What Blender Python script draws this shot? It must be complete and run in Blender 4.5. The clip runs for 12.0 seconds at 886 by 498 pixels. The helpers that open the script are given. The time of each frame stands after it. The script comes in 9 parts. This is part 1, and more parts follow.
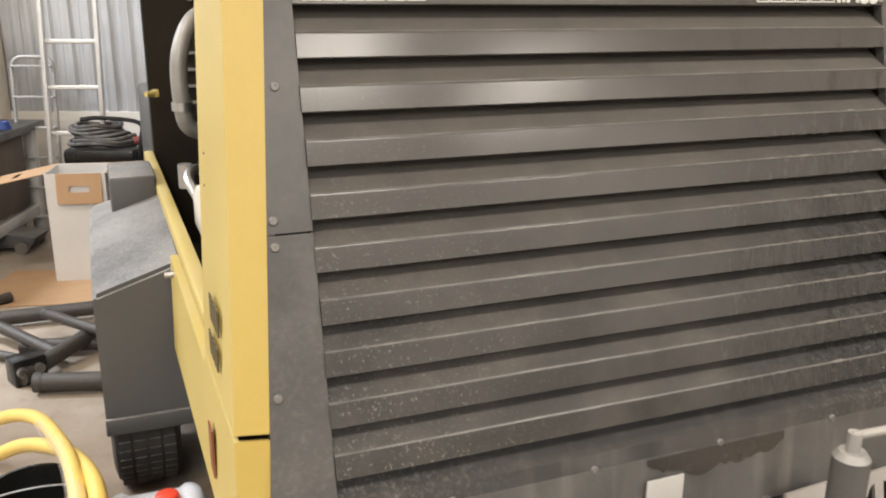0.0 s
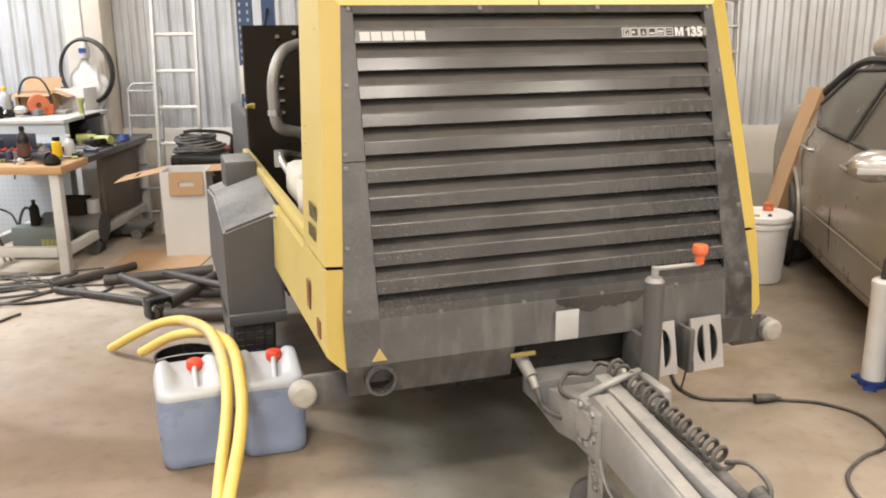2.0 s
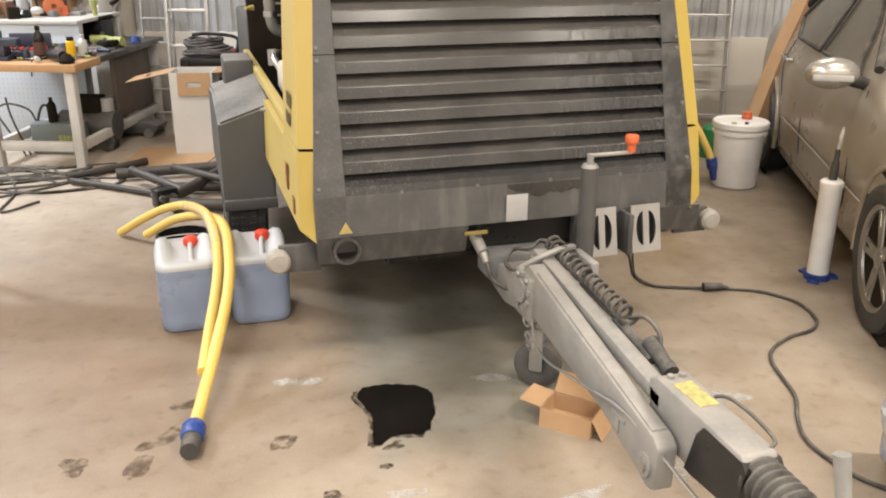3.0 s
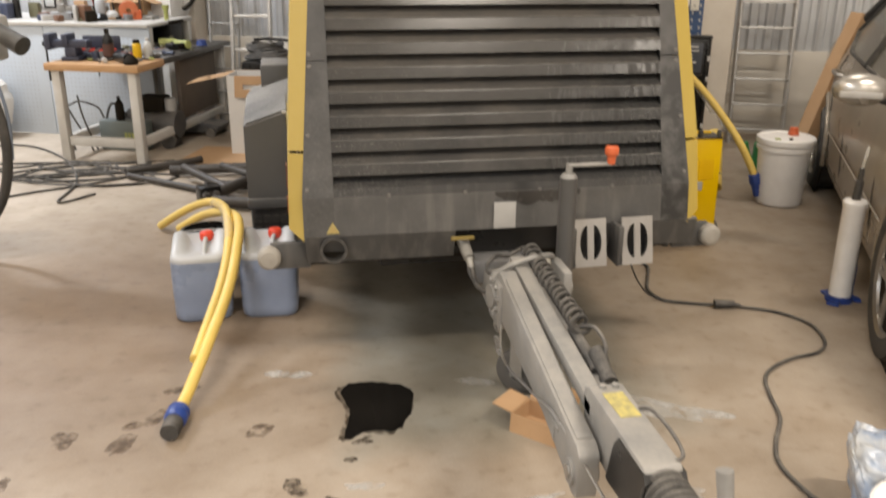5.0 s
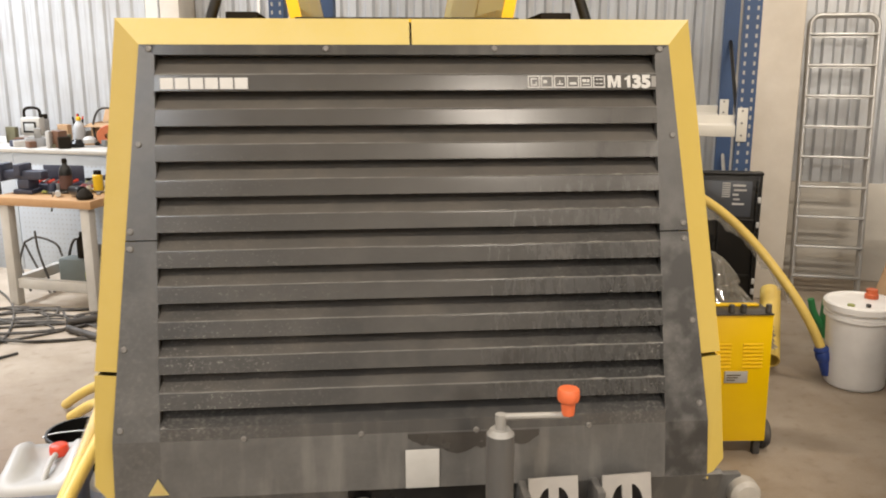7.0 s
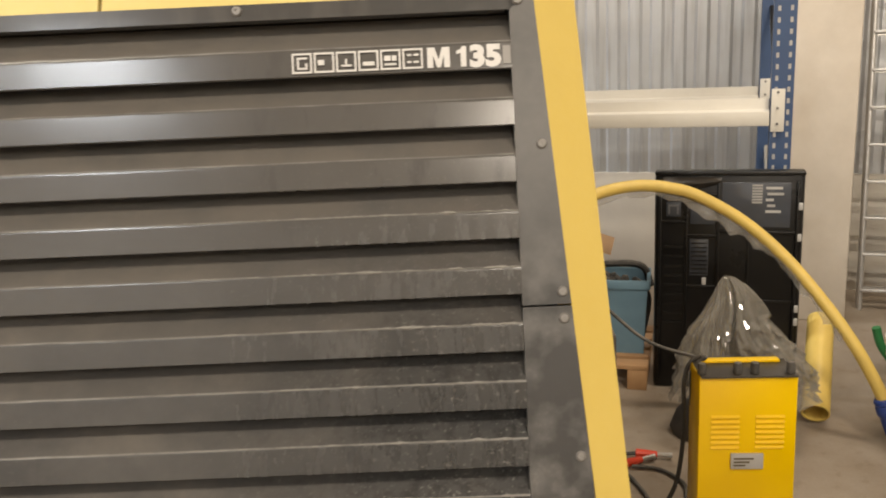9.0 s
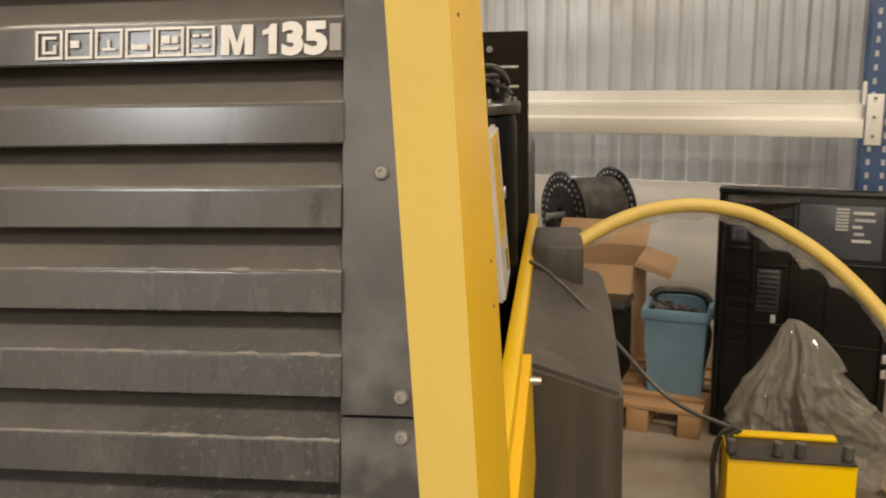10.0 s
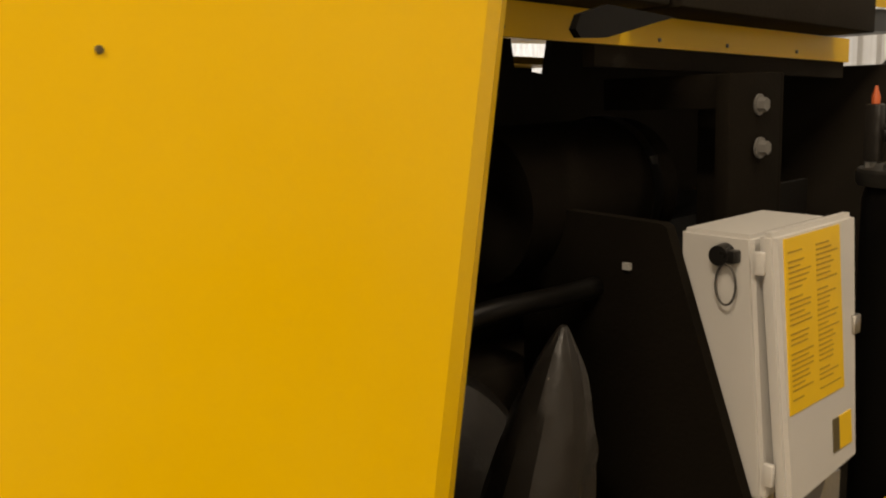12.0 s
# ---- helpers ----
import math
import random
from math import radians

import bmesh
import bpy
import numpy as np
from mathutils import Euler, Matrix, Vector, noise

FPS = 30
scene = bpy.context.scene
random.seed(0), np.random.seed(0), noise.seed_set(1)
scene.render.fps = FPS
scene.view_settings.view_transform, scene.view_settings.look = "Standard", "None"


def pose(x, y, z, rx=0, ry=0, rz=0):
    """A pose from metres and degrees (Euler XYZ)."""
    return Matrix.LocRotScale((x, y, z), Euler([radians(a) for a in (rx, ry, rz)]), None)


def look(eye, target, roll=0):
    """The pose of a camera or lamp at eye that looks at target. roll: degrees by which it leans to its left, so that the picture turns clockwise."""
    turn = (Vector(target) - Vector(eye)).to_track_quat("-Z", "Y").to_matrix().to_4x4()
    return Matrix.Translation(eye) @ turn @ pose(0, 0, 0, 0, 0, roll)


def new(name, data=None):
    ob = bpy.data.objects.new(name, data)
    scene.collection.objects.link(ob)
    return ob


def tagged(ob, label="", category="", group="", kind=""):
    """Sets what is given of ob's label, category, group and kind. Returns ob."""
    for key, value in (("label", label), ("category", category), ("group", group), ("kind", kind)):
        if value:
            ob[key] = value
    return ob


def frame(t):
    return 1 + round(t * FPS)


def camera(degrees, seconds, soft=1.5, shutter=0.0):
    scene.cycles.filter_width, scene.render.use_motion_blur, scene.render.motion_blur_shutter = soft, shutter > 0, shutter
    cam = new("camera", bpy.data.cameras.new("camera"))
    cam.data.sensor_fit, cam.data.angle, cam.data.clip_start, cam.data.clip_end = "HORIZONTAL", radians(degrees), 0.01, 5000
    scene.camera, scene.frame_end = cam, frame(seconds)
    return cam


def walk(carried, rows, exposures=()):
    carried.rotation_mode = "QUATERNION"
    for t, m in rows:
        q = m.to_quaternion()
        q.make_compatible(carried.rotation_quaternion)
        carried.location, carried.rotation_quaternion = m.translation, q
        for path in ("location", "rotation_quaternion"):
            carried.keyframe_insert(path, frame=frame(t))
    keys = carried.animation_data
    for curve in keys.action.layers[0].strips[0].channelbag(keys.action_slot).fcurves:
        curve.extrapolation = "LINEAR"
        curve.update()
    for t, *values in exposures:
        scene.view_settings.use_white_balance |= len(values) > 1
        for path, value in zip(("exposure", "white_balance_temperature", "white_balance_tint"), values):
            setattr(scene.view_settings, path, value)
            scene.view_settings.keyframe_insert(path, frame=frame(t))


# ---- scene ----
cam = camera(54.4, 12.0, 1.9, 0.25)
PATH = [
    (0, (-0.954, -1.232, 1.611), (-0.24, 0.546, 1.037), 0.5),
    (0.5, (-1.019, -1.566, 1.631), (-0.347, 0.234, 1.077), -1.0),
    (1, (-1.1, -1.911, 1.64), (-0.453, -0.094, 1.112), -1.7),
    (1.5, (-1.152, -2.248, 1.652), (-0.526, -0.42, 1.136), -0.6),
    (2, (-1.258, -2.508, 1.652), (-0.651, -0.672, 1.141), -0.5),
    (2.5, (-1.239, -2.733, 1.646), (-0.665, -0.908, 1.062), -0.3),
    (3, (-1.154, -2.919, 1.636), (-0.616, -1.122, 0.942), 0.2),
    (3.2, (-1.145, -2.97, 1.63), (-0.619, -1.173, 0.927), -0.1),
    (4.8, (-0.832, -3.16, 1.644), (-0.454, -1.348, 0.886), 0.5),
    (5, (-0.781, -3.08, 1.65), (-0.45, -1.228, 0.971), 0.4),
    (5.5, (-0.686, -2.851, 1.694), (-0.403, -0.944, 1.161), 0.9),
    (6, (-0.481, -2.566, 1.698), (-0.239, -0.632, 1.247), 1.0),
    (6.5, (-0.315, -2.286, 1.694), (-0.095, -0.35, 1.246), 0.8),
    (7, (-0.13, -2.026, 1.685), (0.052, -0.085, 1.239), -0.0),
    (7.2, (-0.044, -1.942, 1.675), (0.126, 0.0, 1.229), -0.0),
    (8.8, (0.466, -1.228, 1.638), (0.472, 0.721, 1.186), -2.7),
    (9, (0.534, -1.16, 1.627), (0.517, 0.787, 1.168), -2.6),
    (9.5, (0.738, -0.932, 1.626), (0.673, 1.012, 1.163), -3.0),
    (10, (0.866, -0.684, 1.6), (0.597, 1.243, 1.136), -1.6),
    (10.5, (1.0, -0.45, 1.596), (0.437, 1.412, 1.127), -1.3),
    (11, (1.141, -0.23, 1.606), (0.046, 1.382, 1.155), -1.9),
    (11.5, (1.19, -0.038, 1.589), (-0.094, 1.442, 1.187), -1.4),
    (12, (1.254, 0.126, 1.599), (-0.219, 1.432, 1.246), -2.1),
]
walk(cam, [(t, look(eye, target, roll)) for t, eye, target, roll in PATH],
     [(0, 0.14, 6600, 13), (2.5, 0.17, 6700, 13), (3, 0.06, 6750, 13), (4.8, -0.38, 6850, 13), (5.5, -0.1, 6750, 13), (6.5, -0.08, 6750, 13), (7, -0.06, 6850, 13), (8.8, 0.04, 7100, 13), (9.5, 0.0, 7200, 13), (10.5, -0.2, 7600, 13), (11, -0.3, 8000, 13), (12, -0.24, 8100, 13)])
# ---- world and lamps ----
world = bpy.data.worlds.new("hall_air")
scene.world = world
world.use_nodes = True
world.node_tree.nodes["Background"].inputs[0].default_value = (0.9, 0.93, 1.0, 1)
world.node_tree.nodes["Background"].inputs[1].default_value = 0.03

ROOM_TURN = -20.0
RC, RS = math.cos(radians(ROOM_TURN)), math.sin(radians(ROOM_TURN))
WALL0 = (0.0, 5.28)


def room(u, v, z=0.0):
    """A place in the hall: u metres along the far wall, v metres out from it."""
    return Vector((WALL0[0] + u * RC + v * RS, WALL0[1] + u * RS - v * RC, z))


def room_pose(u, v, z=0.0, turn=0.0):
    p = room(u, v, z)
    return pose(p.x, p.y, p.z, 0, 0, ROOM_TURN + turn)


HALL_H = 5.0


def ceiling_tube(u, v, power, colour, su=1.5, sv=0.22):
    lamp = bpy.data.lights.new("tube_light", "AREA")
    lamp.shape, lamp.size, lamp.size_y, lamp.energy, lamp.color = "RECTANGLE", su, sv, power, colour
    ob = new("tube_light", lamp)
    ob.matrix_world = room_pose(u, v, HALL_H - 0.17)
    return ob


# u, v, power and colour of each lamp
WARM, COOL, DAY = (1.0, 0.94, 0.84), (0.80, 0.90, 1.0), (0.80, 0.89, 1.0)
LAMPS = [(-4.2, 2.2, 440, DAY), (-0.6, 4.6, 90, WARM), (3.6, 2.6, 75, WARM), (-3.8, 7.0, 90, WARM), (0.6, 8.2, 160, WARM), (5.0, 6.4, 200, WARM), (5.75, 11.4, 210, WARM, 0.9, 1.1), (9.3, 11.7, 220, WARM, 0.9, 1.1), (-3.4, 10.9, 130, WARM), (1.2, 11.8, 240, COOL, 0.9, 1.1)]
for lamp_row in LAMPS:
    ceiling_tube(*lamp_row)
# ---- materials ----
def mat(name, colour, rough=0.6, metal=0.0, colour2=None, scale=6.0, amount=0.5, bump=0.0, bump_scale=60.0, dust=0.0, dust_colour=(0.42, 0.38, 0.33), spec=0.5, rough_var=0.12, dust_min=-0.4, streak=0.0, splash=0.0):
    m = bpy.data.materials.new(name)
    m.use_nodes = True
    nt = m.node_tree
    n, l = nt.nodes, nt.links
    b = n["Principled BSDF"]
    b.inputs["Metallic"].default_value = metal
    b.inputs["Specular IOR Level"].default_value = spec
    co = n.new("ShaderNodeTexCoord")
    big = n.new("ShaderNodeTexNoise")
    big.inputs["Scale"].default_value, big.inputs["Detail"].default_value, big.inputs["Roughness"].default_value = scale, 6, 0.6
    l.new(co.outputs["Object"], big.inputs["Vector"])
    fine = n.new("ShaderNodeTexNoise")
    fine.inputs["Scale"].default_value, fine.inputs["Detail"].default_value = bump_scale, 4
    l.new(co.outputs["Object"], fine.inputs["Vector"])
    ramp = n.new("ShaderNodeValToRGB")
    c2 = colour2 or tuple(c * 0.8 for c in colour)
    ramp.color_ramp.elements[0].position, ramp.color_ramp.elements[1].position = 0.5 - 0.5 * amount, 0.5 + 0.3 * amount
    ramp.color_ramp.elements[0].color, ramp.color_ramp.elements[1].color = (*c2, 1), (*colour, 1)
    l.new(big.outputs["Fac"], ramp.inputs["Fac"])
    out = ramp.outputs["Color"]
    if dust:
        geo = n.new("ShaderNodeNewGeometry")
        sep = n.new("ShaderNodeSeparateXYZ")
        l.new(geo.outputs["Normal"], sep.inputs[0])
        up = n.new("ShaderNodeMapRange")
        up.inputs["From Min"].default_value, up.inputs["From Max"].default_value = dust_min, 0.9
        l.new(sep.outputs["Z"], up.inputs["Value"])
        mul = n.new("ShaderNodeMath")
        mul.operation = "MULTIPLY"
        l.new(up.outputs[0], mul.inputs[0])
        dr = n.new("ShaderNodeMapRange")
        dr.inputs["From Min"].default_value, dr.inputs["From Max"].default_value, dr.inputs["To Max"].default_value = 0.35, 0.65, dust
        mixn = n.new("ShaderNodeMath")
        mixn.operation = "ADD"
        half = n.new("ShaderNodeMath")
        half.operation = "MULTIPLY"
        half.inputs[1].default_value = 0.22
        l.new(fine.outputs["Fac"], half.inputs[0])
        half2 = n.new("ShaderNodeMath")
        half2.operation = "MULTIPLY"
        half2.inputs[1].default_value = 0.78
        l.new(big.outputs["Fac"], half2.inputs[0])
        l.new(half.outputs[0], mixn.inputs[0])
        l.new(half2.outputs[0], mixn.inputs[1])
        l.new(mixn.outputs[0], dr.inputs["Value"])
        l.new(dr.outputs[0], mul.inputs[1])
        mx = n.new("ShaderNodeMix")
        mx.data_type = "RGBA"
        l.new(mul.outputs[0], mx.inputs["Factor"])
        l.new(out, mx.inputs["A"])
        mx.inputs["B"].default_value = (*dust_colour, 1)
        out = mx.outputs["Result"]
    if streak:
        st = n.new("ShaderNodeMapping")
        st.inputs["Scale"].default_value = (1.0, 1.0, 0.06)
        l.new(co.outputs["Object"], st.inputs["Vector"])
        run = n.new("ShaderNodeTexNoise")
        run.inputs["Scale"].default_value, run.inputs["Detail"].default_value = 26, 5
        l.new(st.outputs[0], run.inputs["Vector"])
        sr = n.new("ShaderNodeMapRange")
        sr.inputs["From Min"].default_value, sr.inputs["From Max"].default_value, sr.inputs["To Max"].default_value = 0.5, 0.75, streak
        l.new(run.outputs["Fac"], sr.inputs["Value"])
        sm = n.new("ShaderNodeMix")
        sm.data_type = "RGBA"
        l.new(sr.outputs[0], sm.inputs["Factor"])
        l.new(out, sm.inputs["A"])
        sm.inputs["B"].default_value = (*dust_colour, 1)
        out = sm.outputs["Result"]
    if splash:
        # dried mud flecks thrown up over the lower outer corners
        wg = n.new("ShaderNodeNewGeometry")
        ws = n.new("ShaderNodeSeparateXYZ")
        l.new(wg.outputs["Position"], ws.inputs[0])
        ax = n.new("ShaderNodeMath")
        ax.operation = "ABSOLUTE"
        l.new(ws.outputs["X"], ax.inputs[0])
        mx1, mz1 = n.new("ShaderNodeMapRange"), n.new("ShaderNodeMapRange")
        mx1.inputs["From Min"].default_value, mx1.inputs["From Max"].default_value = 0.22, 0.62
        mz1.inputs["From Min"].default_value, mz1.inputs["From Max"].default_value = 1.38, 0.95
        l.new(ax.outputs[0], mx1.inputs["Value"])
        l.new(ws.outputs["Z"], mz1.inputs["Value"])
        flk = n.new("ShaderNodeTexNoise")
        flk.inputs["Scale"].default_value, flk.inputs["Detail"].default_value, flk.inputs["Roughness"].default_value = 90, 6, 0.7
        l.new(wg.outputs["Position"], flk.inputs["Vector"])
        fr = n.new("ShaderNodeMapRange")
        fr.inputs["From Min"].default_value, fr.inputs["From Max"].default_value, fr.inputs["To Max"].default_value = 0.50, 0.68, splash
        l.new(flk.outputs["Fac"], fr.inputs["Value"])
        m1, m2 = n.new("ShaderNodeMath"), n.new("ShaderNodeMath")
        m1.operation = m2.operation = "MULTIPLY"
        l.new(mx1.outputs[0], m1.inputs[0])
        l.new(mz1.outputs[0], m1.inputs[1])
        l.new(m1.outputs[0], m2.inputs[0])
        l.new(fr.outputs[0], m2.inputs[1])
        fm = n.new("ShaderNodeMix")
        fm.data_type = "RGBA"
        l.new(m2.outputs[0], fm.inputs["Factor"])
        l.new(out, fm.inputs["A"])
        fm.inputs["B"].default_value = (0.30, 0.28, 0.25, 1)
        out = fm.outputs["Result"]
    l.new(out, b.inputs["Base Color"])
    rr = n.new("ShaderNodeMapRange")
    rr.inputs["To Min"].default_value, rr.inputs["To Max"].default_value = max(0.02, rough - rough_var), min(1, rough + rough_var)
    l.new(big.outputs["Fac"], rr.inputs["Value"])
    l.new(rr.outputs[0], b.inputs["Roughness"])
    if bump:
        bp = n.new("ShaderNodeBump")
        bp.inputs["Strength"].default_value, bp.inputs["Distance"].default_value = bump, 0.004
        l.new(fine.outputs["Fac"], bp.inputs["Height"])
        l.new(bp.outputs[0], b.inputs["Normal"])
    return m


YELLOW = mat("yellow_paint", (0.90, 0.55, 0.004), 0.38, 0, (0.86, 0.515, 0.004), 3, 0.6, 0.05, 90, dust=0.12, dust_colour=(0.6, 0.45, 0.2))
# Duller yellows: weaker light on the west and front faces put into the colour.
YELLOW_DULL = mat("yellow_paint_dull_dusty", (0.53, 0.41, 0.105), 0.45, 0, (0.45, 0.345, 0.105), 4, 0.7, 0.06, 90, dust=0.3)
YELLOW_STRIP = mat("yellow_paint_strip", (0.45, 0.325, 0.062), 0.6, 0, (0.41, 0.30, 0.07), 5, 0.7, 0.06, 90, dust=0.12, spec=0.3)
YELLOW_FRONT = mat("yellow_paint_front", (0.40, 0.285, 0.05), 0.5, 0, (0.36, 0.262, 0.058), 6, 0.8, 0.06, 90, dust=0.15)
GREY = mat("anthracite_powder_coat", (0.050, 0.049, 0.0475), 0.15, 0, (0.042, 0.041, 0.040), 4, 0.8, 0.008, 30, dust=0.02, dust_colour=(0.20, 0.18, 0.16), dust_min=0.3, streak=0.13, rough_var=0.05, splash=0.3)
def splash_stile():
    m = mat("handled_anthracite_coat", (0.062, 0.061, 0.059), 0.36, 0, (0.045, 0.043, 0.041), 9, 0.9, 0.03, 60, dust=0.35, dust_colour=(0.20, 0.185, 0.17), dust_min=-0.5, splash=0.13)
    n, l = m.node_tree.nodes, m.node_tree.links
    b = n["Principled BSDF"]
    col = b.inputs["Base Color"].links[0].from_socket
    geo, sep = n.new("ShaderNodeNewGeometry"), n.new("ShaderNodeSeparateXYZ")
    l.new(geo.outputs["Position"], sep.inputs[0])
    nz = n.new("ShaderNodeTexNoise")
    nz.inputs["Scale"].default_value, nz.inputs["Detail"].default_value = 14, 5
    l.new(geo.outputs["Position"], nz.inputs["Vector"])
    blotch, height, mul, mx = n.new("ShaderNodeMapRange"), n.new("ShaderNodeMapRange"), n.new("ShaderNodeMath"), n.new("ShaderNodeMix")
    blotch.inputs["From Min"].default_value, blotch.inputs["From Max"].default_value = 0.40, 0.56
    height.inputs["From Min"].default_value, height.inputs["From Max"].default_value, height.inputs["To Max"].default_value = 1.46, 1.22, 0.9
    mul.operation, mx.data_type = "MULTIPLY", "RGBA"
    l.new(nz.outputs["Fac"], blotch.inputs["Value"])
    l.new(sep.outputs["Z"], height.inputs["Value"])
    l.new(blotch.outputs[0], mul.inputs[0])
    l.new(height.outputs[0], mul.inputs[1])
    side, both = n.new("ShaderNodeMapRange"), n.new("ShaderNodeMath")
    side.inputs["From Min"].default_value, side.inputs["From Max"].default_value, side.inputs["To Min"].default_value = -0.3, 0.3, 0.15
    l.new(sep.outputs["X"], side.inputs["Value"])
    both.operation = "MULTIPLY"
    l.new(mul.outputs[0], both.inputs[0])
    l.new(side.outputs[0], both.inputs[1])
    l.new(both.outputs[0], mx.inputs["Factor"])
    l.new(col, mx.inputs["A"])
    mx.inputs["B"].default_value = (0.017, 0.0165, 0.016, 1)
    l.new(mx.outputs["Result"], b.inputs["Base Color"])
    return m


GREY_STILE = splash_stile()


def slat_coat():
    """Anthracite coat: dusty on the upward flanges, with wet grime and run marks towards the lower outer ends."""
    m = mat("grimy_anthracite_coat", (0.064, 0.060, 0.055), 0.20, 0, (0.049, 0.046, 0.042), 4, 0.8, 0.008, 30, rough_var=0.05, spec=0.5)
    n, l = m.node_tree.nodes, m.node_tree.links
    b = n["Principled BSDF"]
    col, rgh = b.inputs["Base Color"].links[0].from_socket, b.inputs["Roughness"].links[0].from_socket
    geo = n.new("ShaderNodeNewGeometry")
    pos, nor = n.new("ShaderNodeSeparateXYZ"), n.new("ShaderNodeSeparateXYZ")
    l.new(geo.outputs["Position"], pos.inputs[0])
    l.new(geo.outputs["Normal"], nor.inputs[0])

    def span(src, lo, hi, top=1.0):
        r = n.new("ShaderNodeMapRange")
        r.inputs["From Min"].default_value, r.inputs["From Max"].default_value, r.inputs["To Max"].default_value = lo, hi, top
        l.new(src, r.inputs["Value"])
        return r.outputs[0]

    def times(a, c):
        x = n.new("ShaderNodeMath")
        x.operation = "MULTIPLY"
        l.new(a, x.inputs[0])
        l.new(c, x.inputs[1])
        return x.outputs[0]

    def tex(scale, detail, stretch=(1, 1, 1)):
        mp, t = n.new("ShaderNodeMapping"), n.new("ShaderNodeTexNoise")
        mp.inputs["Scale"].default_value = stretch
        t.inputs["Scale"].default_value, t.inputs["Detail"].default_value, t.inputs["Roughness"].default_value = scale, detail, 0.65
        l.new(geo.outputs["Position"], mp.inputs["Vector"])
        l.new(mp.outputs[0], t.inputs["Vector"])
        return t.outputs["Fac"]

    def blend(base, colour, fac):
        x = n.new("ShaderNodeMix")
        x.data_type = "RGBA"
        l.new(fac, x.inputs["Factor"])
        l.new(base, x.inputs["A"])
        x.inputs["B"].default_value = (*colour, 1)
        return x.outputs["Result"]

    ax = n.new("ShaderNodeMath")
    ax.operation = "ABSOLUTE"
    l.new(pos.outputs["X"], ax.inputs[0])
    outer, low = span(ax.outputs[0], 0.10, 0.60), span(pos.outputs["Z"], 1.55, 0.95)
    corner = times(outer, low)
    east = times(span(pos.outputs["X"], 0.06, 0.50), span(pos.outputs["Z"], 1.44, 1.12))
    # dust lying on the upward flanges
    flange = span(nor.outputs["Z"], 0.42, 0.72)
    col = blend(col, (0.105, 0.090, 0.074), times(flange, span(tex(9, 5), 0.2, 0.6, 0.6)))
    # darker tone towards the lower slats, broken up by noise
    col = blend(col, (0.022, 0.0215, 0.021), times(span(pos.outputs["Z"], 1.42, 1.02), span(tex(5, 5), 0.25, 0.6, 0.72)))
    # dark grime over the east end, then pale run marks and flecks of dried splash
    col = blend(col, (0.0115, 0.0112, 0.0105), times(east, span(tex(6, 6), 0.22, 0.52, 0.9)))
    upright = span(nor.outputs["Z"], 0.5, 0.2)
    runs = span(tex(52, 5, (1, 1, 0.045)), 0.46, 0.66, 0.5)
    col = blend(col, (0.095, 0.091, 0.085), times(times(runs, upright), span(pos.outputs["X"], 0.18, 0.70, 0.36)))
    drips = span(tex(24, 5, (1, 1, 0.07)), 0.54, 0.64, 0.8)
    col = blend(col, (0.012, 0.0115, 0.011), times(times(drips, upright), span(pos.outputs["X"], 0.10, 0.66, 0.8)))
    flecks = span(tex(150, 6), 0.58, 0.70, 0.5)
    col = blend(col, (0.33, 0.315, 0.285), times(flecks, corner))
    l.new(col, b.inputs["Base Color"])
    rise = n.new("ShaderNodeMath")
    rise.operation, rise.use_clamp = "ADD", True
    l.new(rgh, rise.inputs[0])
    l.new(span(nor.outputs["Z"], 0.42, 0.72, 0.45), rise.inputs[1])
    rise2 = n.new("ShaderNodeMath")
    rise2.operation, rise2.use_clamp = "ADD", True
    l.new(rise.outputs[0], rise2.inputs[0])
    l.new(times(east, runs), rise2.inputs[1])
    l.new(rise2.outputs[0], b.inputs["Roughness"])
    return m


SLAT = slat_coat()
# paler strip along each slat's crease
CREASE_EDGE = mat("pale_slat_crease", (0.17, 0.163, 0.15), 0.4, 0.1, (0.045, 0.043, 0.04), 9, 0.5, 0.1, 90)
GREY_LOW = mat("dusty_anthracite_plate", (0.068, 0.066, 0.063), 0.5, 0, (0.050, 0.048, 0.046), 6, 0.9, 0.06, 90, dust=0.36, dust_colour=(0.25, 0.232, 0.208), streak=0.26)
GUARD_WEST = mat("pale_dusty_guard", (0.088, 0.085, 0.082), 0.5, 0, (0.066, 0.064, 0.062), 3, 0.8, 0.03, 90, dust=0.85, dust_min=0.15, dust_colour=(0.36, 0.345, 0.32))
# east guard: browner and darker than the west one
GUARD_EAST = mat("brown_dark_guard", (0.060, 0.052, 0.044), 0.5, 0, (0.036, 0.031, 0.026), 3, 0.9, 0.03, 90, dust=0.3, dust_min=0.1, dust_colour=(0.24, 0.205, 0.165), streak=0.2)
GREY_FENDER = mat("dusty_grey_plastic", (0.082, 0.079, 0.076), 0.5, 0, (0.060, 0.058, 0.056), 3, 0.8, 0.03, 90, dust=0.45, dust_min=0.1, dust_colour=(0.29, 0.26, 0.225), streak=0.12)
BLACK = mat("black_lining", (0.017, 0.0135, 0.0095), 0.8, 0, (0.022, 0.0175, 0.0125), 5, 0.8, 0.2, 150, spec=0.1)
# Darker than BLACK: the open bay's shade is put into this colour.
BAY_BLACK = mat("bay_shade_black", (0.008, 0.0062, 0.0042), 0.8, 0, (0.010, 0.0078, 0.0053), 5, 0.8, 0.2, 150, spec=0.04)
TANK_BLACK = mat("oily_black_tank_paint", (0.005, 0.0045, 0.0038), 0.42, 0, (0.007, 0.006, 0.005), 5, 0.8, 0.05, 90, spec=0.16)
